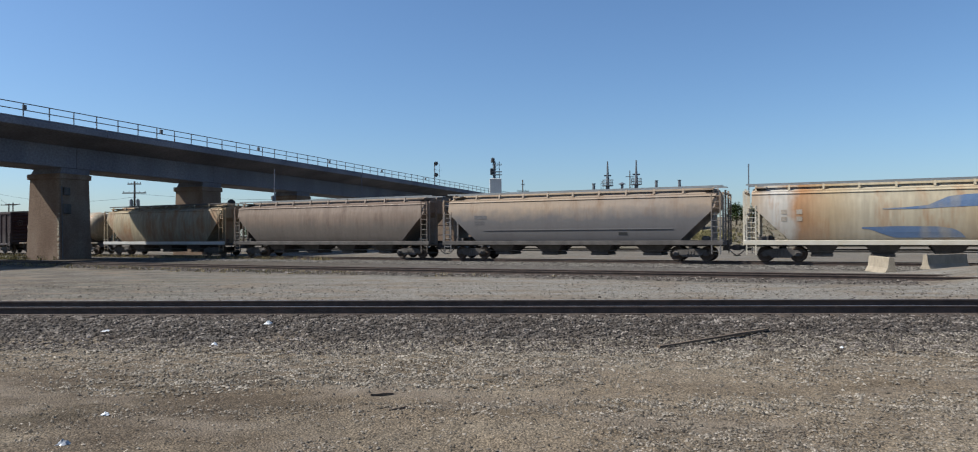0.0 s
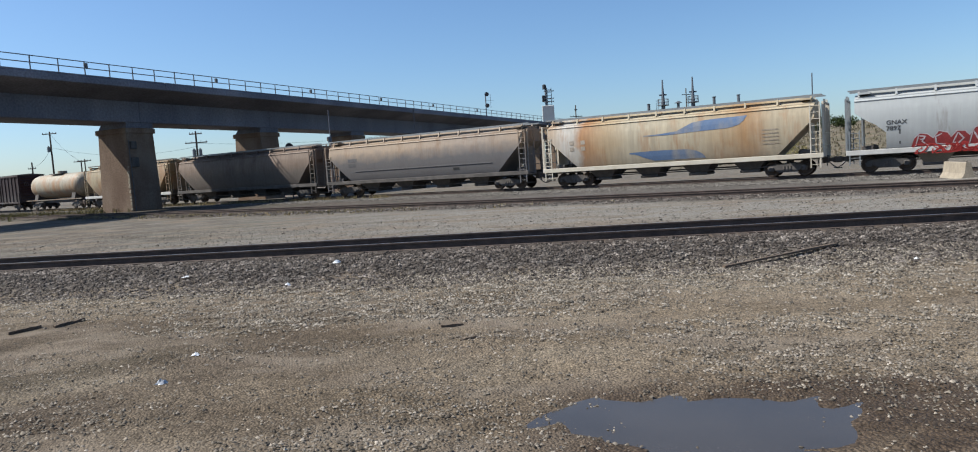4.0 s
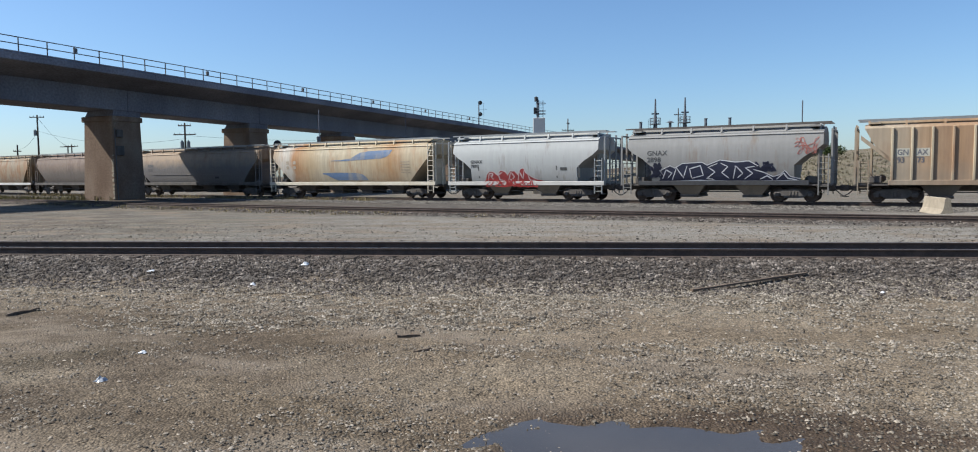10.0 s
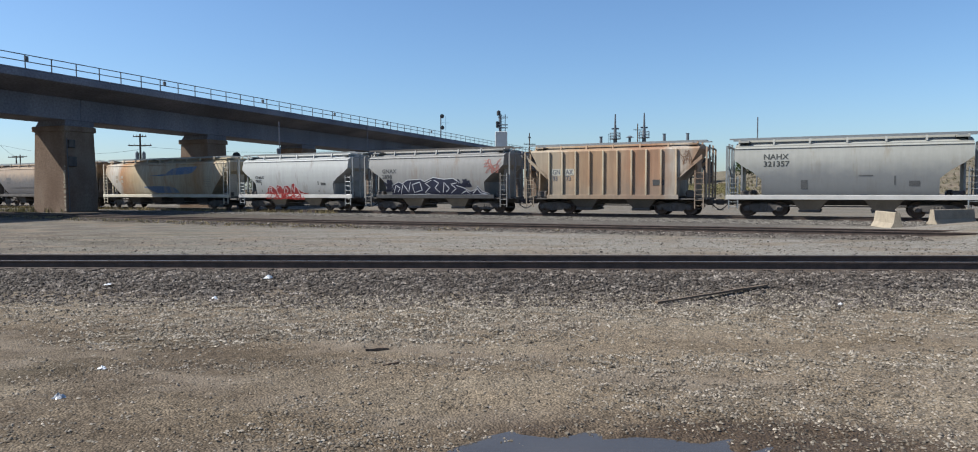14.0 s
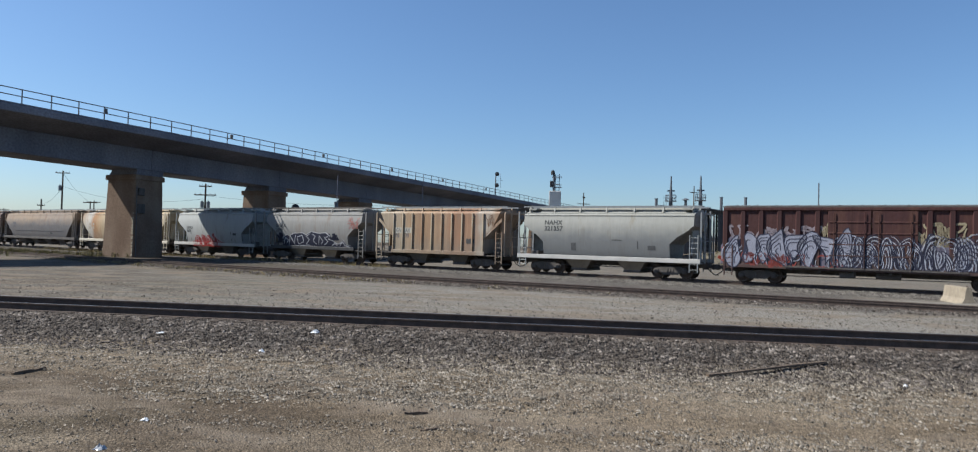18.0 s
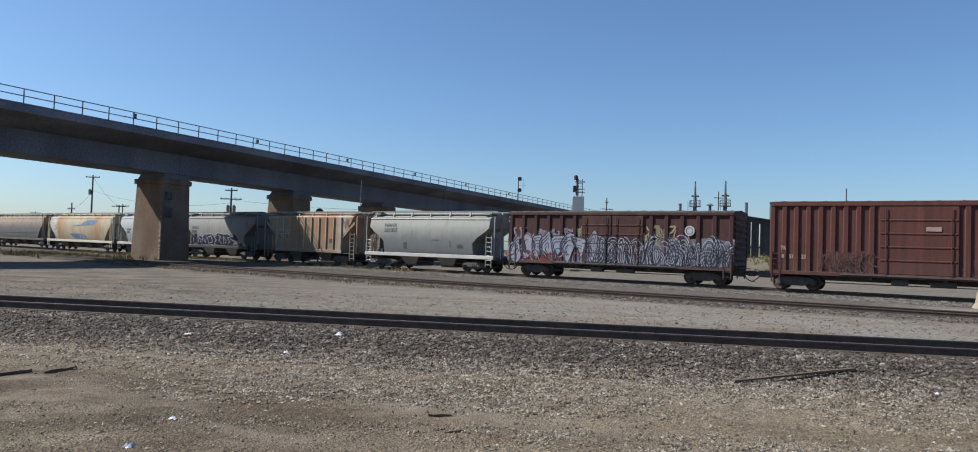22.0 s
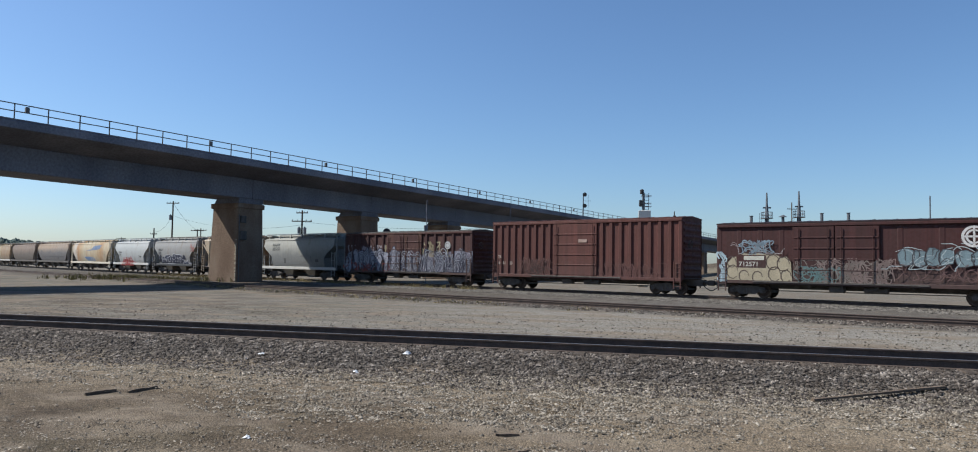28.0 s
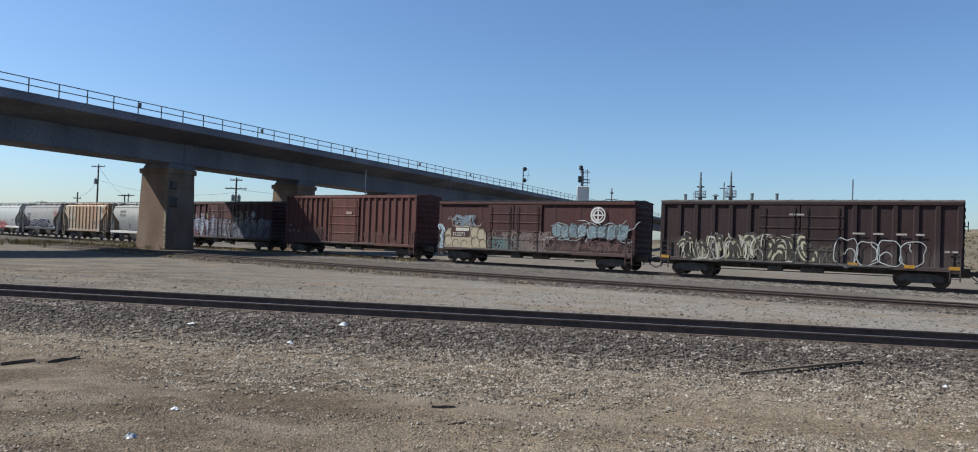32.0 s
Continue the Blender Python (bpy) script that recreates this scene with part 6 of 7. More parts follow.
NEAR_CARS = [(car_b, 20.45), (car_c, 20.23), (car_d, 18.6), (car_e, 13.2), (car_f, 13.29), (car_g, 12.97), (car_h, 13.79), (car_i, 17.21), (car_j, 18.18), (car_k, 17.83), (car_l, 17.6), (lambda: boxcar("dark brown ribbed steel boxcar", 17.4, PAINT_L, UNDER, 4.5, 6, 4.4), 17.4), (lambda: boxcar("worn brown ribbed steel boxcar", 17.4, PAINT_I, UNDER, 4.5, 6, 4.4), 17.4)]
LEAD_CARS = [(car_a, 17.6), (tank_car, 15.1), (lambda: boxcar("dark brown ribbed boxcar far along the train", 17.4, PAINT_L, UNDER, 4.4, 6, 4.4), 17.4), (lambda: hopper("pale grey covered hopper car with white sill", 18.0, 3, PAINT_E, UNDER, sill=WHITE_SILL), 18.0), (lambda: hopper("dull brown curved-side covered hopper car", 18.6, 3, PAINT_B, UNDER), 18.6),
             (lambda: hopper("off-white curved-side covered hopper car", 17.0, 3, PAINT_H, UNDER), 17.0), (tank_car, 15.1), (lambda: hopper("plain grey curved-side covered hopper car", 17.4, 3, PAINT_F, UNDER), 17.4), (lambda: boxcar("dark brown ribbed steel boxcar", 17.4, PAINT_L, UNDER, 4.4, 6, 4.4), 17.4), (lambda: boxcar("red-brown ribbed steel boxcar", 17.4, PAINT_K, UNDER, 4.4, 6, 4.4), 17.4),
             (lambda: boxcar("dark brown weathered steel boxcar", 17.4, PAINT_I, UNDER, 4.4, 6, 4.4), 17.4), (lambda: hopper("plain grey curved-side covered hopper car", 17.4, 3, PAINT_F, UNDER), 17.4), (lambda: boxcar("dark brown ribbed steel boxcar", 17.4, PAINT_L, UNDER, 4.4, 6, 4.4), 17.4)]
TRAIN = []           # the car, and how far its middle lies from the joint between the first two
at = 0.0
for make, long in NEAR_CARS:
    TRAIN.append((make(), at - long / 2))
    at -= long
at = 0.0
for make, long in LEAD_CARS:
    TRAIN.append((make(), at + long / 2))
    at += long

# how far the joint has rolled along the track, second by second
ROLL_T = [0, 6, 9, 13, 17, 23, 28, 32]
ROLL_S = [32.88, 57.9, 70.51, 87.88, 105.45, 130.45, 151.54, 168.65]


def rolled(t):
    return float(np.interp(t, ROLL_T, ROLL_S))


def car_pose(s, reach=5.0):
    x0, y0, _ = track_at(s - reach)
    x1, y1, _ = track_at(s + reach)
    return pose((x0 + x1) / 2, (y0 + y1) / 2, TRAIN_Z, 0, 0, math.degrees(math.atan2(y0 - y1, x0 - x1)))


def motions():
    """The train rolls past, its wheels turning with it."""
    times = [0, 3, 6, 9, 11, 13, 15, 17, 20, 23, 25.5, 28, 30, 32]
    for car, off in TRAIN:
        walk(car, [(t, car_pose(rolled(t) + off)) for t in times])
    steps = sorted({0.0, 32.0} | {round(i * 0.1333333, 4) for i in range(1, 240)})
    for w, dx in WHEELSETS[:52]:
        walk(w, [(t, pose(dx, 0, 0.457, 0, -math.degrees((rolled(t) - ROLL_S[0]) / 0.457), 0)) for t in steps])


# ---- barriers ----
def jersey_barrier(at, long=3.0):
    """A precast highway barrier: flared foot, steep upper slope, chamfered top."""
    b = thing("concrete_barrier", "weathered buff concrete traffic barrier on gravel", "barrier", at, group="traffic barriers")
    prof = [(-0.3, 0), (0.3, 0), (0.3, 0.075), (0.16, 0.33), (0.1, 0.78), (0.075, 0.81), (-0.075, 0.81), (-0.1, 0.78), (-0.16, 0.33), (-0.3, 0.075)]
    part("body", Shape().prism(prof, 0, -long / 2, long / 2), BARRIER, b)
    for x in (-long / 2 + 0.25, long / 2 - 0.25):
        part("lifting_eye", Shape().path([(x - 0.06, 0, 0.8), (x - 0.06, 0, 0.86), (x + 0.06, 0, 0.86), (x + 0.06, 0, 0.8)], 0.012), RAIL_STEEL, b)
    return b


jersey_barrier(pose(18.15, 34.0, float(ground_z(18.15, 34.0)) - 0.08, 0, 0, 78))
jersey_barrier(pose(22.75, 36.6, float(ground_z(22.75, 36.6)) - 0.02, 0, 0, 24))


# ---- signals, masts and poles beyond the train ----
def signal_head(parent, x, y, z, toward=-1, r=0.43):
    """A round target with one hooded lamp, on a short bracket."""
    h = part("signal_head", Shape().tube((x, y + 0.04, z), (x, y - 0.04, z), r, 18).bevel_box(x - 0.15, x + 0.15, y, y + 0.35, z - 0.2, z + 0.2, 0.05), BLACK, parent, "round black signal target")
    part("hood", Shape().path([(x + 0.17 * math.cos(a), y - 0.25, z + 0.17 * math.sin(a)) for a in (0.3, 1.0, 1.6, 2.2, 2.85)], 0.05, 5), BLACK, h)
    return h


def signal_mast(name, label, x, y, top, cabinet):
    z0 = float(ground_z(x, y))
    s = thing(name, label, "railway signal", pose(x, y, z0))
    h = top - z0
    part("mast", Shape().tube((0, 0, 0), (0, 0, h - 0.3), 0.11, 8), MAST, s)
    part("footing", Shape().bevel_box(-0.5, 0.5, -0.5, 0.5, -0.1, 0.3, 0.05), BARRIER, s)
    if not cabinet:
        for z in (h - 0.6, h - 2.9):
            signal_head(s, 0.3, -0.1, z)
            part("bracket_arm", Shape().tube((0, 0, z), (0.3, 0, z), 0.04, 6), MAST, s)
        part("stay", Shape().tube((1.0, 0.1, h - 3.4), (1.0, 0.1, h - 0.6), 0.03, 5).tube((0, 0, h - 1.9), (1.6, 0.1, h - 1.9), 0.025, 5), MAST, s)
    else:
        part("lamp_housing", Shape().tube((-0.12, -0.1, h - 0.5), (-0.12, -0.1, h - 0.1), 0.2, 12).tube((-0.12, -0.1, h - 0.1), (-0.12, -0.1, h), 0.2, 12, 0.05), BLACK, s)
        part("lamp_housing", Shape().bevel_box(-0.4, -0.1, -0.25, 0.15, h - 1.75, h - 1.1, 0.05), BLACK, s)
        part("cabinet", Shape().bevel_box(-0.45, 0.75, -0.4, 0.4, h - 3.75, h - 2.15, 0.04), WHITE_BOX, s, "white equipment cabinet")
        part("platform", Shape().box(-0.5, 1.0, -0.6, 0.6, h - 3.85, h - 3.76), MAST, s)
        part("ladder", ladder_shape(0.35, 0, h - 2.2, h - 0.4, 0.4, 6), MAST, s)
        for z in (h - 1.75, h - 1.45, h - 0.7):
            part("guard_rail", Shape().path([(-0.2, -0.5, z), (0.8, -0.5, z), (0.8, 0.5, z), (-0.2, 0.5, z)], 0.025, 5), MAST, s)
    return s


signal_mast("signal_mast", "tall railway signal with two round black heads", -11.1, 150.0, 17.35, False)
signal_mast("signal_tower", "railway signal tower with ladder and white cabinet", 0.52, 74.9, 9.95, True)


def dwarf_signal():
    z0 = float(ground_z(-25.4, 72))
    s = thing("disc_signal", "round black disc signal on a slim mast", "railway signal", pose(-25.35, 72, z0))
    part("mast", Shape().tube((0, 0, 0), (0, 0, 5.0), 0.06, 8), MAST, s)
    part("disc", Shape().tube((0, 0.05, 5.15), (0, -0.05, 5.15), 0.4, 20), BLACK, s)
    t = thing("cable_mast", "thin grey steel mast with a small box", "mast", pose(-21.1, 72, z0))
    part("pole", Shape().tube((0, 0, 0), (0, 0, 8.5), 0.04, 8), GIRDER, t)
    part("equipment_box", Shape().bevel_box(-0.2, 0.1, -0.15, 0.15, 5.3, 5.9, 0.03), MAST, t)


dwarf_signal()


def vent_mast(x, y, top):
    """A slim industrial mast: thick lower pipe, ring platform with rails, thin spire."""
    z0 = float(ground_z(x, y))
    h = top - z0
    m = thing("vent_mast", "slender blue-grey industrial mast with a railed ring platform", "mast", pose(x, y, z0), group="industrial masts")
    part("lower_pipe", Shape().tube((0, 0, 0), (0, 0, h - 4.6), 0.46, 12, 0.42), MAST, m)
    part("upper_pipe", Shape().tube((0, 0, h - 4.6), (0, 0, h - 2.6), 0.4, 10, 0.26), MAST, m)
    part("spire", Shape().tube((0, 0, h - 2.6), (0, 0, h), 0.24, 8, 0.14), MAST, m)
    part("ring_platform", Shape().tube((0, 0, h - 5.6), (0, 0, h - 5.45), 1.25, 16), MAST, m)
    for i in range(8):
        a = i * math.pi / 4
        part("platform_post", Shape().tube((1.15 * math.cos(a), 1.15 * math.sin(a), h - 5.5), (1.15 * math.cos(a), 1.15 * math.sin(a), h - 4.2), 0.05, 5), MAST, m)
    for z in (h - 4.2, h - 4.85):
        part("ring_rail", Shape().path([(1.15 * math.cos(i * math.pi / 8), 1.15 * math.sin(i * math.pi / 8), z) for i in range(17)], 0.045, 5), MAST, m)
    part("ladder", ladder_shape(-1.3, -0.3, h - 10, h - 4.4, 0.5, 14), MAST, m)
    part("bracket", Shape().box(-0.8, 0.8, -0.15, 0.15, h - 3.4, h - 3.1), MAST, m)
    return m


vent_mast(26.75, 164.8, 18.5)
vent_mast(33.2, 164.8, 18.75)
for x, y, z in ((37.7, 164.8, 14.0), (42.9, 164.8, 14.1), (23.6, 164.8, 13.4)):
    single("vent_pipe", Shape().tube((x, y, 0), (x, y, z), 0.32, 8).tube((x, y, z), (x, y, z + 0.12), 0.42, 8), MAST, "short upright grey vent pipe", "pipe", group="vent pipes")
single("vent_cowl", Shape().tube((30.0, 164.8, 0), (30.0, 164.8, 13.3), 0.3, 8).tube((30.0, 164.8, 13.3), (30.0, 164.8, 13.7), 0.9, 10, 0.2), MAST, "grey roof vent with a conical cowl", "vent")
s = Shape().tube((38.98, 109.85, 0), (38.98, 109.85, 12.5), 0.085, 6)
single("antenna_mast", s, MAST, "thin dark whip antenna mast", "antenna")


SHED_STEEL = material("sooty_shed_steel", [(0.035, 0.036, 0.04), (0.06, 0.06, 0.064), (0.08, 0.072, 0.066)], 0.8, scale=0.4, stretch=(1, 1, 0.3), detail_scale=4, detail=0.3)


def yard_shed():
    """A dark open-sided steel shed behind the bank: columns, wall sheets between some of them, a roof that falls away to one end."""
    shed = thing("yard_shed", "dark open-sided steel shed behind the grassy bank", "shed", pose(19.0, 130, 3.2))
    roof = [(0, 6.5), (9, 6.1), (15, 5.3), (19.5, 2.9)]
    for (x0, z0), (x1, z1) in zip(roof, roof[1:]):
        part("roof_sheet", Shape().prism([(x0, z0), (x1, z1), (x1, z1 + 0.22), (x0, z0 + 0.22)], 1, -0.6, 9.0), SHED_STEEL, shed)
    for i in range(14):
        x = 0.3 + 1.45 * i
        h = float(np.interp(x, [q[0] for q in roof], [q[1] for q in roof]))
        for y in (0.0, 8.4):
            part("column", Shape().bevel_box(x - 0.17, x + 0.17, y - 0.17, y + 0.17, -3.0, h + 0.02, 0.03), SHED_STEEL, shed)
        if i % 4 != 2 and i < 13:
            part("wall_sheet", Shape().bevel_box(x + 0.1, x + (0.95 if i % 3 else 1.4), -0.06, 0.0, -3.0, h - 0.5 - 0.1 * (i % 3), 0.01), SHED_STEEL, shed)
        if i < 13:
            h2 = float(np.interp(x + 1.45, [q[0] for q in roof], [q[1] for q in roof]))
            part("girt", Shape().prism([(x, h - 0.5), (x + 1.45, h2 - 0.5), (x + 1.45, h2 - 0.05), (x, h - 0.05)], 1, -0.1, 0.1), SHED_STEEL, shed)
            part("rail", Shape().box(x, x + 1.45, -0.1, 0.1, 0.6, 0.85), SHED_STEEL, shed)
    return shed


yard_shed()


def utility_pole(x, y, top, arms, wires=(), label="weathered wooden utility pole with crossarms", transformers=0, turn=0.0):
    z0 = float(ground_z(x, y))
    h = top - z0
    p = thing("utility_pole", label, "utility pole", pose(x, y, z0, 0, 0, turn), group="utility poles")
    part("pole", Shape().tube((0, 0, -0.3), (0, 0, h), 0.17, 8, 0.11), POLE_WOOD, p)
    for dz, w in arms:
        arm = part("crossarm", Shape().bevel_box(-w / 2, w / 2, -0.14, -0.02, h - dz - 0.07, h - dz + 0.07, 0.015), POLE_WOOD, p)
        for k in (-0.46, -0.22, 0.22, 0.46):
            part("insulator", Shape().tube((k * w, -0.08, h - dz + 0.07), (k * w, -0.08, h - dz + 0.24), 0.05, 6, 0.03), MAST, arm)
    for i in range(transformers):
        sx = (-0.42, 0.42, 0.0)[i]
        part("transformer", Shape().tube((sx, -0.2 if i == 2 else 0, h - 3.2), (sx, -0.2 if i == 2 else 0, h - 2.4), 0.24, 10).tube((sx, 0, h - 2.4), (sx, 0, h - 2.25), 0.1, 8), GREY_METAL, p)
    return p


utility_pole(-45.4, 93.8, 9.2, ((0.35, 1.7), (1.5, 3.0), (4.2, 1.0)), transformers=2, label="wooden utility pole with crossarms and transformers")
utility_pole(-77.9, 111.6, 12.1, ((0.35, 2.4),), transformers=1, label="tall wooden utility pole with a transformer")
utility_pole(-87.9, 120.5, 7.9, ((1.1, 1.4),), transformers=1, label="short wooden utility pole with a transformer")
utility_pole(-91.9, 140.2, 8.6, ((0.25, 3.0),))
utility_pole(-159.5, 202.6, 8.9, ((0.4, 3.4),))
utility_pole(-198.8, 238.1, 8.9, ((0.4, 3.6),))
utility_pole(-97.5, 150, 9.3, ((0.4, 3.0),))
utility_pole(6.93, 149.9, 13.3, ((1.0, 0.6), (2.3, 2.6)), turn=20)
utility_pole(31.6, 164.0, 16.3, ((1.4, 2.2),), turn=20)
utility_pole(24.0, 88.0, 6.6, ((0.9, 1.6), (1.8, 1.2)), turn=30)


def wire(a, b, sag, r=0.018):
    a, b = Vector(a), Vector(b)
    pts = []
    for i in range(13):
        t = i / 12
        p = a.lerp(b, t)
        p.z -= sag * 4 * t * (1 - t)
        pts.append(p)
    single("overhead_wire", Shape().path(pts, r, 4), WIRE, "sagging black overhead utility wire", "cable", group="overhead wires")


wire((-77.9, 111.6, 9.6), (-87.9, 120.5, 7.2), 0.8)
wire((-77.9, 111.6, 9.6), (-45.4, 93.8, 7.2), 1.2)
wire((-77.9, 111.6, 11.8), (-91.9, 140.2, 8.4), 0.6)
wire((-45.4, 93.8, 7.6), (-10, 96, 7.6), 0.8)
wire((-45.4, 93.8, 5.0), (-10, 90, 5.0), 0.6)


# ---- stones, weeds and litter ----
def scatter(name, label, mat, xy, size, seed, sink=0.3):
    """Angular stones strewn over the ground, all in one mesh."""
    rng = np.random.default_rng(seed)
    n = len(xy)
    z = ground_z(xy[:, 0], xy[:, 1])
    base = np.array([(1, 0, 0), (0, 1, 0), (-1, 0, 0), (0, -1, 0), (0.25, 0.2, 0.8), (-0.3, -0.15, 0.75)], float)
    tri = np.array([(0, 1, 4), (1, 2, 5), (1, 5, 4), (2, 3, 5), (3, 0, 4), (3, 4, 5)])
    s = size[:, None, None] * rng.uniform(0.55, 1.15, (n, 1, 3)) * np.array([1, 1, 0.8])
    v = base[None] * s + rng.normal(0, 0.16, (n, 6, 3)) * size[:, None, None]
    a = rng.uniform(0, 2 * np.pi, n)
    c, d = np.cos(a)[:, None], np.sin(a)[:, None]
    v = np.stack([v[..., 0] * c - v[..., 1] * d, v[..., 0] * d + v[..., 1] * c, v[..., 2]], -1)
    v[..., 0] += xy[:, 0, None]
    v[..., 1] += xy[:, 1, None]
    v[..., 2] += (z + size * (0.5 - sink))[:, None]
    f = (tri[None] + 6 * np.arange(n)[:, None, None]).reshape(-1)
    me = bpy.data.meshes.new(name)
    me.vertices.add(6 * n)
    me.vertices.foreach_set("co", v.reshape(-1).astype(np.float32))
    me.loops.add(len(f))
    me.loops.foreach_set("vertex_index", f.astype(np.int32))
    me.polygons.add(len(f) // 3)
    me.polygons.foreach_set("loop_start", np.arange(0, len(f), 3, dtype=np.int32))
    me.update(calc_edges=True)
    me.validate()
    me.materials.append(mat)
    return tagged(new(name, me), label, "gravel", kind="stuff")


def patchy(x, y, k, seed):
    return np.array([noise.noise(Vector((a * k, b * k * 1.6, seed))) for a, b in zip(x, y)])


def strew():
    rng = np.random.default_rng(3)
    # loose gravel of the yard, thicker in drifts
    n = 130000
    y = 4.6 + 4.2 * rng.random(n)
    x = (rng.random(n) * 2 - 1) * (3.0 + y * 0.95) - 0.12 * y
    keep = rng.random(n) < np.clip(0.68 + 1.1 * patchy(x, y, 0.45, 1.5), 0.12, 1) * np.clip(1 + 0.13 * x, 0.35, 1) * np.clip(1.2 - 0.14 * x, 0.4, 1) * np.clip(0.12 + 0.9 * (np.hypot((x - 1.4) / 2.6, (y - 5.3) / 1.5) - 0.55), 0.1, 1)
    xy = np.stack([x, y], 1)[keep]
    scatter("loose_gravel", "loose fine tan and grey gravel", FINE_GRIT, xy, 0.008 + 0.017 * rng.random(len(xy)) ** 2.0, 4)
    n = 125000
    y = 8.2 + 5.6 * rng.random(n) ** 0.8
    x = (rng.random(n) * 2 - 1) * (3.0 + y * 0.85) - 0.12 * y
    keep = rng.random(n) < np.clip(0.2 + 0.17 * (y - 8) + 0.03 * x + 0.9 * patchy(x, y, 0.3, 7.5), 0.05, 1) * np.clip(np.abs(y - 9.3 - 0.06 * x) / 0.7, 0.12, 1) * np.clip(1 + 0.1 * (x + 3), 0.4, 1)
    xy = np.stack([x, y], 1)[keep]
    scatter("coarse_gravel", "loose coarse tan and grey gravel stones", GRIT, xy, 0.011 + 0.022 * rng.random(len(xy)) ** 1.6, 14)
    # ballast shoulder and bed of the near track
    n = 62000
    x = -22 + 40 * rng.random(n)
    y = near_y(x) - 3.4 + 4.1 * rng.random(n) ** 0.62
    xy = np.stack([x, y], 1)
    scatter("near_ballast", "coarse dark grey-brown track ballast", BALLAST_STONE, xy, 0.02 + 0.026 * rng.random(n), 5, 0.2)
    n = 9000
    x = -22 + 40 * rng.random(n)
    y = near_y(x) + 0.7 + 2.9 * rng.random(n)
    scatter("near_ballast_bed", "coarse track ballast between the rails", BALLAST_STONE, np.stack([x, y], 1), 0.024 + 0.03 * rng.random(n), 6, 0.3)
    # pebbles on the road
    n = 16000
    x = -26 + 48 * rng.random(n)
    y = near_y(x) + 3.2 + 11 * rng.random(n) ** 1.2
    scatter("road_pebbles", "scattered pebbles on the dusty road", FINE_GRIT, np.stack([x, y], 1), 0.008 + 0.03 * rng.random(n) ** 3, 7)
    n = 5000
    x = -26 + 48 * rng.random(n)
    y = near_y(x) + 2.9 + 9 * rng.random(n) ** 1.5
    scatter("road_stones", "dark ballast stones strewn on the dusty road", BALLAST_STONE, np.stack([x, y], 1), 0.018 + 0.03 * rng.random(n) ** 2, 17)
    # ballast of the far tracks
    n = 22000
    x = -40 + 66 * rng.random(n)
    y = second_y(x) - 1.6 + 4.4 * rng.random(n)
    m = x < 15
    scatter("middle_ballast", "grey ballast of the middle track", BALLAST_STONE, np.stack([x, y], 1)[m], (0.03 + 0.035 * rng.random(n))[m], 8, 0.25)
    n = 22000
    x = -40 + 75 * rng.random(n)
    y = train_y(x) - 7.5 + 6.5 * rng.random(n)
    scatter("main_ballast", "pale grey ballast of the main line", MAIN_STONE, np.stack([x, y], 1), 0.04 + 0.045 * rng.random(n), 9, 0.25)


strew()


def grass(name, label, places, seed, height, mat, blades=9, wide=1.0):
    """Tufts of thin bent blades."""
    rng = random.Random(seed)
    s = Shape()
    for x, y in places:
        z = float(ground_z(x, y)) - 0.02
        for k in range(blades):
            a = rng.uniform(0, 6.28)
            h = height * rng.uniform(0.4, 1.1)
            lean = h * rng.uniform(0.1, 0.6)
            bx, by = x + rng.uniform(-0.15, 0.15), y + rng.uniform(-0.15, 0.15)
            w = (0.012 + 0.012 * rng.random()) * wide
            ox, oy = -math.sin(a) * w, math.cos(a) * w
            mx, my = bx + math.cos(a) * lean * 0.4, by + math.sin(a) * lean * 0.4
            s.add([(bx - ox, by - oy, z), (bx + ox, by + oy, z), (mx + ox * 0.7, my + oy * 0.7, z + h * 0.6), (mx - ox * 0.7, my - oy * 0.7, z + h * 0.6), (bx + math.cos(a) * lean, by + math.sin(a) * lean, z + h)], [(0, 1, 2, 3), (3, 2, 4)])
    return single(name, s, mat, label, "grass", kind="stuff")


rng = random.Random(12)
tufts = []
for i in range(1500):
    x = rng.uniform(-36, -6) if rng.random() < 0.97 else rng.uniform(-6, 4)
    tufts.append((x, float(second_y(x)) + rng.choice((-1.0, 2.3, 2.8, 3.4)) + rng.gauss(0, 0.5)))
grass("dry_weeds", "straw-coloured dry weeds along the middle track", tufts, 13, 0.15, STRAW, 6)
WEED = material("dusty_green_weed", [(0.1, 0.095, 0.035), (0.17, 0.14, 0.065)], 0.9, scale=0.8, random_tint=0.35, spec=0.1)
patch = [(rng.gauss(-45, 4), rng.gauss(60.5, 2.0)) for i in range(320)]
grass("weeds_by_pier", "dusty green and yellow weeds beside the pier", patch, 14, 0.5, WEED, 10)
patch = [(x, float(train_y(x)) - 2.2 + rng.gauss(0, 0.5)) for x in (rng.uniform(-60, -12) for i in range(380))]
grass("dry_weeds_main_line", "dry yellow weeds along the main line", patch, 15, 0.35, STRAW)

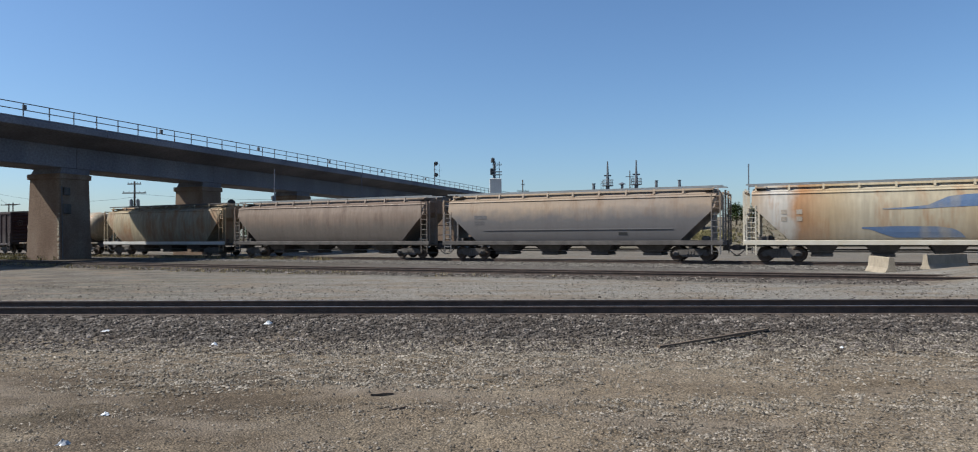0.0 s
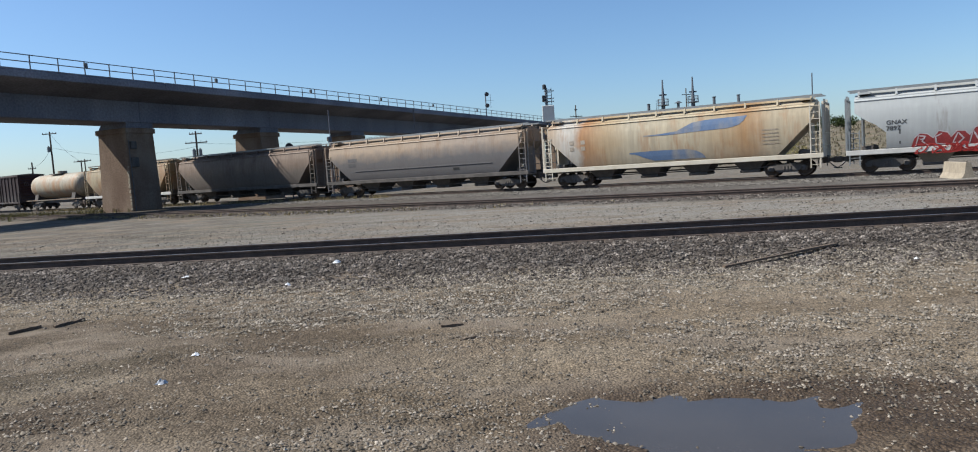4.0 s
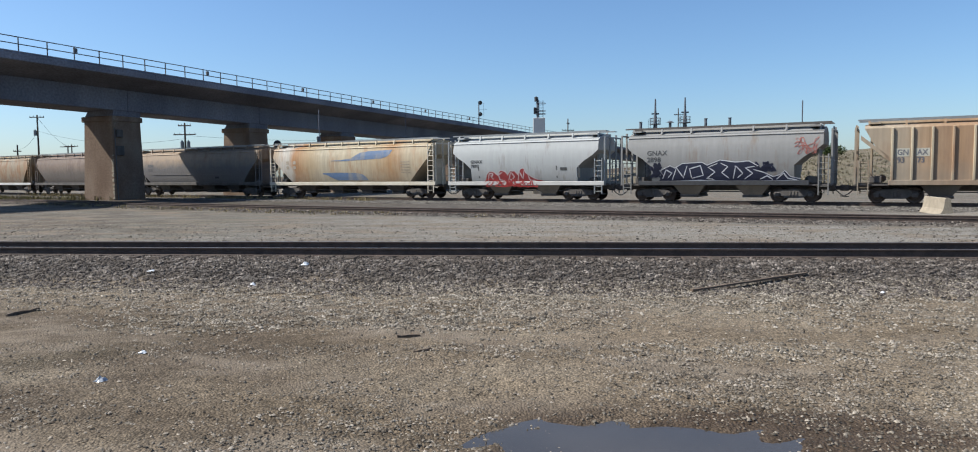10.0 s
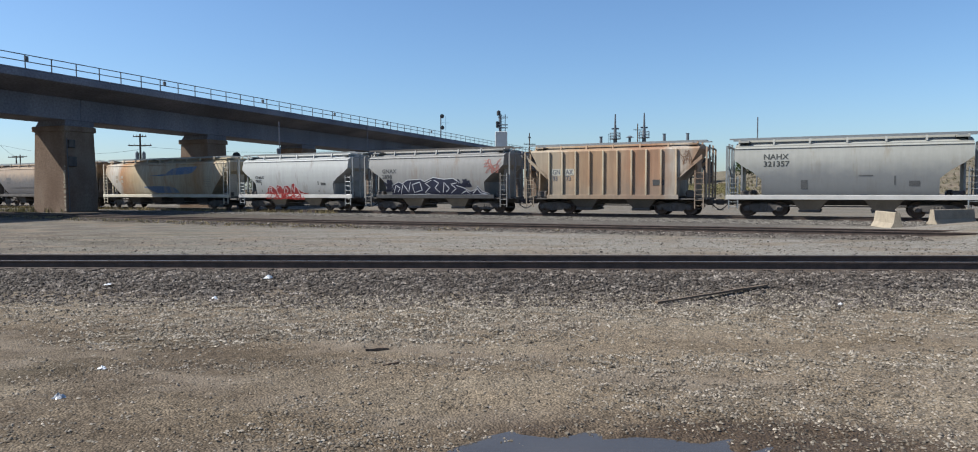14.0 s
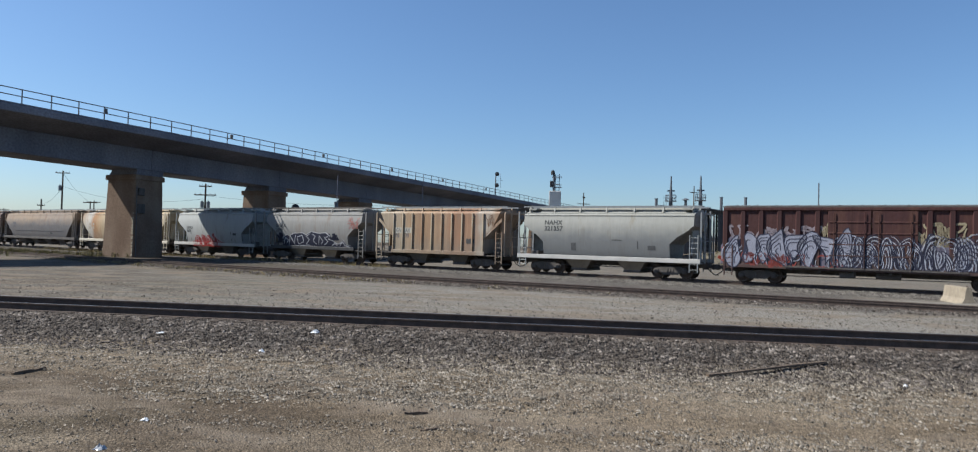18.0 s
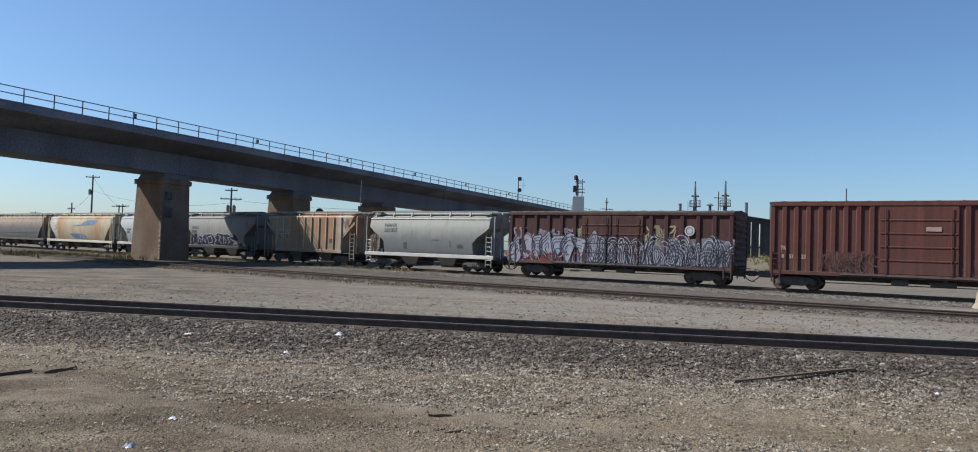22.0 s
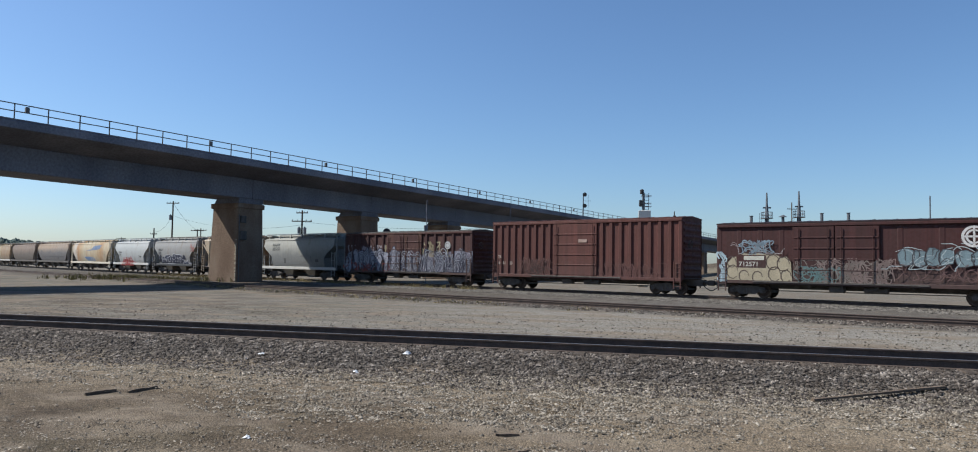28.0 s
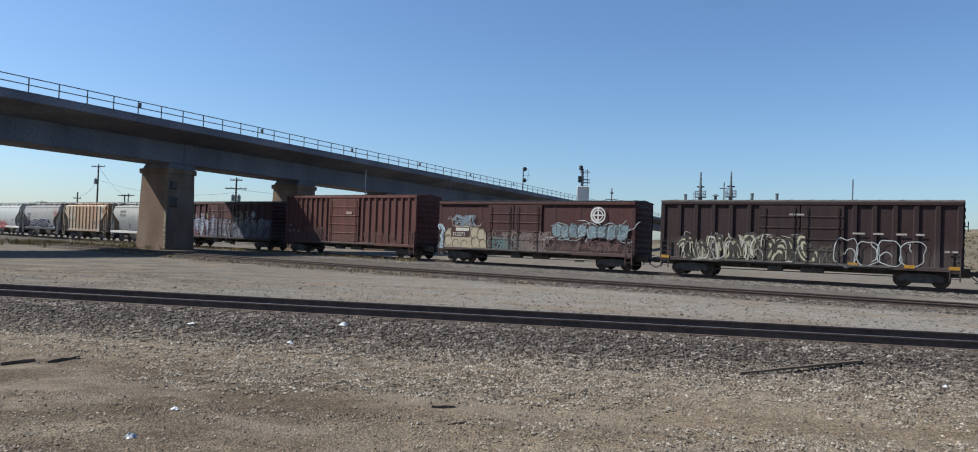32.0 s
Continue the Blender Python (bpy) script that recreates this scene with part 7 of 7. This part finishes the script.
GOLD = material("golden_bank_grass", [(0.170, 0.145, 0.065), (0.230, 0.198, 0.098), (0.136, 0.132, 0.058)], 0.9, scale=0.5, random_tint=0.3, spec=0.05)
patch = [(rng.gauss(32, 2.4), rng.gauss(110, 4)) for i in range(700)]
grass("bank_grass", "tall sunlit golden-green grass on the dirt bank", patch, 16, 0.45, GOLD, 9, 2.0)
DUSTY_GRASS = material("dusty_bank_grass", [(0.12, 0.104, 0.068), (0.17, 0.148, 0.1), (0.145, 0.12, 0.08)], 0.95, scale=0.3, random_tint=0.35, spec=0.05)
patch = [(rng.uniform(34, 110), rng.uniform(94, 118)) for i in range(2200)]
grass("bank_dry_grass", "dusty olive and brown grass on the dirt bank", patch, 17, 0.4, DUSTY_GRASS, 8, 2.2)

# water
def puddle():
    s = Shape()
    n = 40
    v = [(1.3, 5.25, -0.045)] + [(1.3 + 1.75 * math.cos(2 * math.pi * i / n), 5.25 + 1.35 * math.sin(2 * math.pi * i / n), -0.045) for i in range(n)]
    s.add(v, [(0, 1 + i, 1 + (i + 1) % n) for i in range(n)])
    single("puddle", s, WATER, "shallow muddy puddle reflecting the sky", "puddle", kind="structure")


puddle()


def on_ground(x, y, up=0.0):
    return float(ground_z(x, y)) + up


def timber(a, b, w, h, label, up=0.0):
    za, zb = on_ground(*a, up - 0.012), on_ground(*b, up - 0.008)
    d = Vector((b[0] - a[0], b[1] - a[1], zb - za))
    s = Shape()
    n = 7
    rng = random.Random(int(abs(a[0]) * 100))
    v = []
    side = Vector((-d.y, d.x, 0)).normalized()
    for i in range(n):
        t = i / (n - 1)
        c = Vector((a[0], a[1], za)) + d * t
        k = 0.75 + 0.35 * rng.random()
        for sx, sz in ((-1, 0), (1, 0), (0.8, 1), (-0.8, 1)):
            q = c + side * (sx * w / 2 * k)
            v.append((q.x, q.y, q.z + sz * h * k))
    f = [(3, 2, 1, 0), tuple(range(4 * n - 4, 4 * n))]
    for i in range(n - 1):
        f += [(4 * i + k, 4 * i + (k + 1) % 4, 4 * i + 4 + (k + 1) % 4, 4 * i + 4 + k) for k in range(4)]
    return single("old_timber", s.add(v, f), OLD_WOOD, label, "timber")


timber((2.95, 12.95), (5.3, 14.05), 0.09, 0.035, "long weathered plank lying across the ballast edge", 0.035)
timber((-1.53, 9.15), (-1.26, 9.27), 0.04, 0.03, "short broken stick on the gravel")
timber((-1.44, 9.5), (-1.26, 9.3), 0.02, 0.02, "thin broken twig on the gravel")
timber((-1.2, 8.43), (-0.99, 8.5), 0.035, 0.03, "short grey stick on the gravel")
timber((-8.27, 10.23), (-8.05, 10.65), 0.05, 0.05, "dark broken stick on the dirt")
timber((-7.8, 10.6), (-7.7, 11.19), 0.05, 0.05, "dark broken stick on the dirt")


def crumple(x, y, r, mat, label, seed, flat=0.6):
    rng = random.Random(seed)
    s = Shape()
    z = on_ground(x, y)
    n = 9
    v, f = [], []
    for k in range(4):
        for i in range(n):
            a = 2 * math.pi * i / n
            rr = r * (1 - 0.28 * k) * rng.uniform(0.65, 1.2)
            v.append((x + rr * math.cos(a) * 1.3, y + rr * math.sin(a), z + r * flat * k / 2.2 * rng.uniform(0.6, 1.2)))
    for k in range(3):
        f += [(k * n + i, k * n + (i + 1) % n, k * n + n + (i + 1) % n, k * n + n + i) for i in range(n)]
    f.append(tuple(range(3 * n, 4 * n)))
    single("litter", s.add(v, f), mat, label, "litter", group="scattered litter")


crumple(-4.54, 14.95, 0.085, PLASTIC, "crumpled white paper on the ballast", 1)
crumple(-5.16, 13.63, 0.07, PLASTIC, "small crumpled white plastic scrap", 2)
crumple(-7.66, 14.64, 0.09, PLASTIC, "flattened white paper scrap on ballast", 3, 0.25)
crumple(-4.35, 8.22, 0.045, PLASTIC, "small white paper scrap on gravel", 4)
crumple(-4.18, 7.11, 0.075, material("clear_plastic_film", [(0.24, 0.25, 0.27), (0.36, 0.37, 0.39)], 0.25, scale=8, spec=0.6), "crumpled clear plastic bottle scrap", 5)
crumple(6.15, 12.87, 0.05, PLASTIC, "small pale scrap on the ballast", 6)


# ---- trees and woods ----
def leaf_blob(s, rng, c, r, leaves, size):
    for i in range(leaves):
        d = Vector((rng.gauss(0, 1), rng.gauss(0, 1), rng.gauss(0, 0.8)))
        d = d.normalized() * r * (0.55 + 0.5 * rng.random())
        p = Vector(c) + d
        a, b = Vector((rng.gauss(0, 1), rng.gauss(0, 1), rng.gauss(0, 1))).normalized(), Vector((rng.gauss(0, 1), rng.gauss(0, 1), rng.gauss(0, 1))).normalized()
        k = size * rng.uniform(0.6, 1.3)
        s.add([p - a * k, p + b * k * 0.6, p + a * k, p - b * k * 0.6], [(0, 1, 2, 3)])


def tree(x, y, height, spread, seed, label, leaves=1500, size=0.28):
    rng = random.Random(seed)
    z0 = on_ground(x, y)
    t = thing("tree", label, "tree", pose(x, y, z0), group="trees beyond the yard")
    trunk = Shape().tube((0, 0, -0.2), (0.1, 0, height * 0.4), 0.09 * height ** 0.7, 8, 0.06 * height ** 0.7)
    crown = Shape()
    clumps = 11
    for i in range(clumps):
        a = rng.uniform(0, 6.28)
        r = spread * rng.uniform(0.1, 0.75)
        c = (r * math.cos(a), r * math.sin(a), height * rng.uniform(0.38, 0.86))
        trunk.tube((0.05, 0, height * 0.28), c, 0.035 * height ** 0.6, 5, 0.015)
        leaf_blob(crown, rng, c, spread * rng.uniform(0.28, 0.5), leaves // clumps, size)
    part("trunk", trunk, BARK, t)
    part("crown", crown, LEAF, t)
    return t


for i, (x, y, h, sp) in enumerate(((-51.5, 97, 4.6, 2.4), (-48.3, 99, 5.0, 2.3), (-57, 101, 4.2, 2.8), (-62, 104, 3.6, 2.6), (-86, 121, 5.6, 2.4), (-100, 132, 4.6, 3.0), (-38, 118, 5.2, 3.0), (42.5, 126, 3.4, 2.6), (45.8, 127, 2.8, 2.4), (49.5, 126, 2.2, 2.2))):
    tree(x, y, h, sp, 100 + i, "bushy green tree with an uneven crown", 2600, 0.13)


SCRUB = material("dusty_scrub", [(0.075, 0.07, 0.036), (0.12, 0.105, 0.06), (0.15, 0.125, 0.078)], 0.95, scale=0.3, detail=0.4, random_tint=0.4, spec=0.05)


def scrub():
    rng = random.Random(31)
    s = Shape()
    for i in range(260):
        x = rng.uniform(14, 120)
        y = rng.uniform(94, 124) if i % 2 else rng.uniform(113, 123)
        r = rng.uniform(0.15, 0.4) if i % 2 else rng.uniform(0.4, 0.95)
        leaf_blob(s, rng, (x, y, on_ground(x, y) + r * 0.5), r, 40, 0.09)
    single("bank_scrub", s, SCRUB, "low green scrub on the dirt bank", "shrubs", kind="stuff")


scrub()


def far_woods():
    """Wooded ridge behind the yard."""
    rng = random.Random(40)
    s = Shape()
    for i in range(7000):
        az = radians(rng.uniform(20, 64))
        d = rng.uniform(430, 690)
        x, y = -d * math.sin(az), d * math.cos(az)
        z = on_ground(x, y)
        if z < 2.0 and rng.random() < 0.75:
            continue
        r = rng.uniform(1.6, 3.2)
        n = 7
        v = [(x, y, z + r * rng.uniform(1.5, 2.1))]
        for k, (q, hh) in enumerate(((0.75, 1.25), (1.0, 0.6), (0.6, -0.4))):
            v += [(x + r * q * math.cos(6.283 * j / n) * rng.uniform(0.75, 1.2), y + r * q * math.sin(6.283 * j / n) * rng.uniform(0.75, 1.2), z + r * hh * rng.uniform(0.8, 1.2)) for j in range(n)]
        f = [(0, 1 + j, 1 + (j + 1) % n) for j in range(n)]
        for k in range(2):
            f += [(1 + k * n + j, 1 + (k + 1) * n + j, 1 + (k + 1) * n + (j + 1) % n, 1 + k * n + (j + 1) % n) for j in range(n)]
        s.add(v, f)
    single("far_woods", s, HAZED_LEAF, "dark wooded ridge on the horizon", "woods", kind="stuff")


far_woods()


motions()
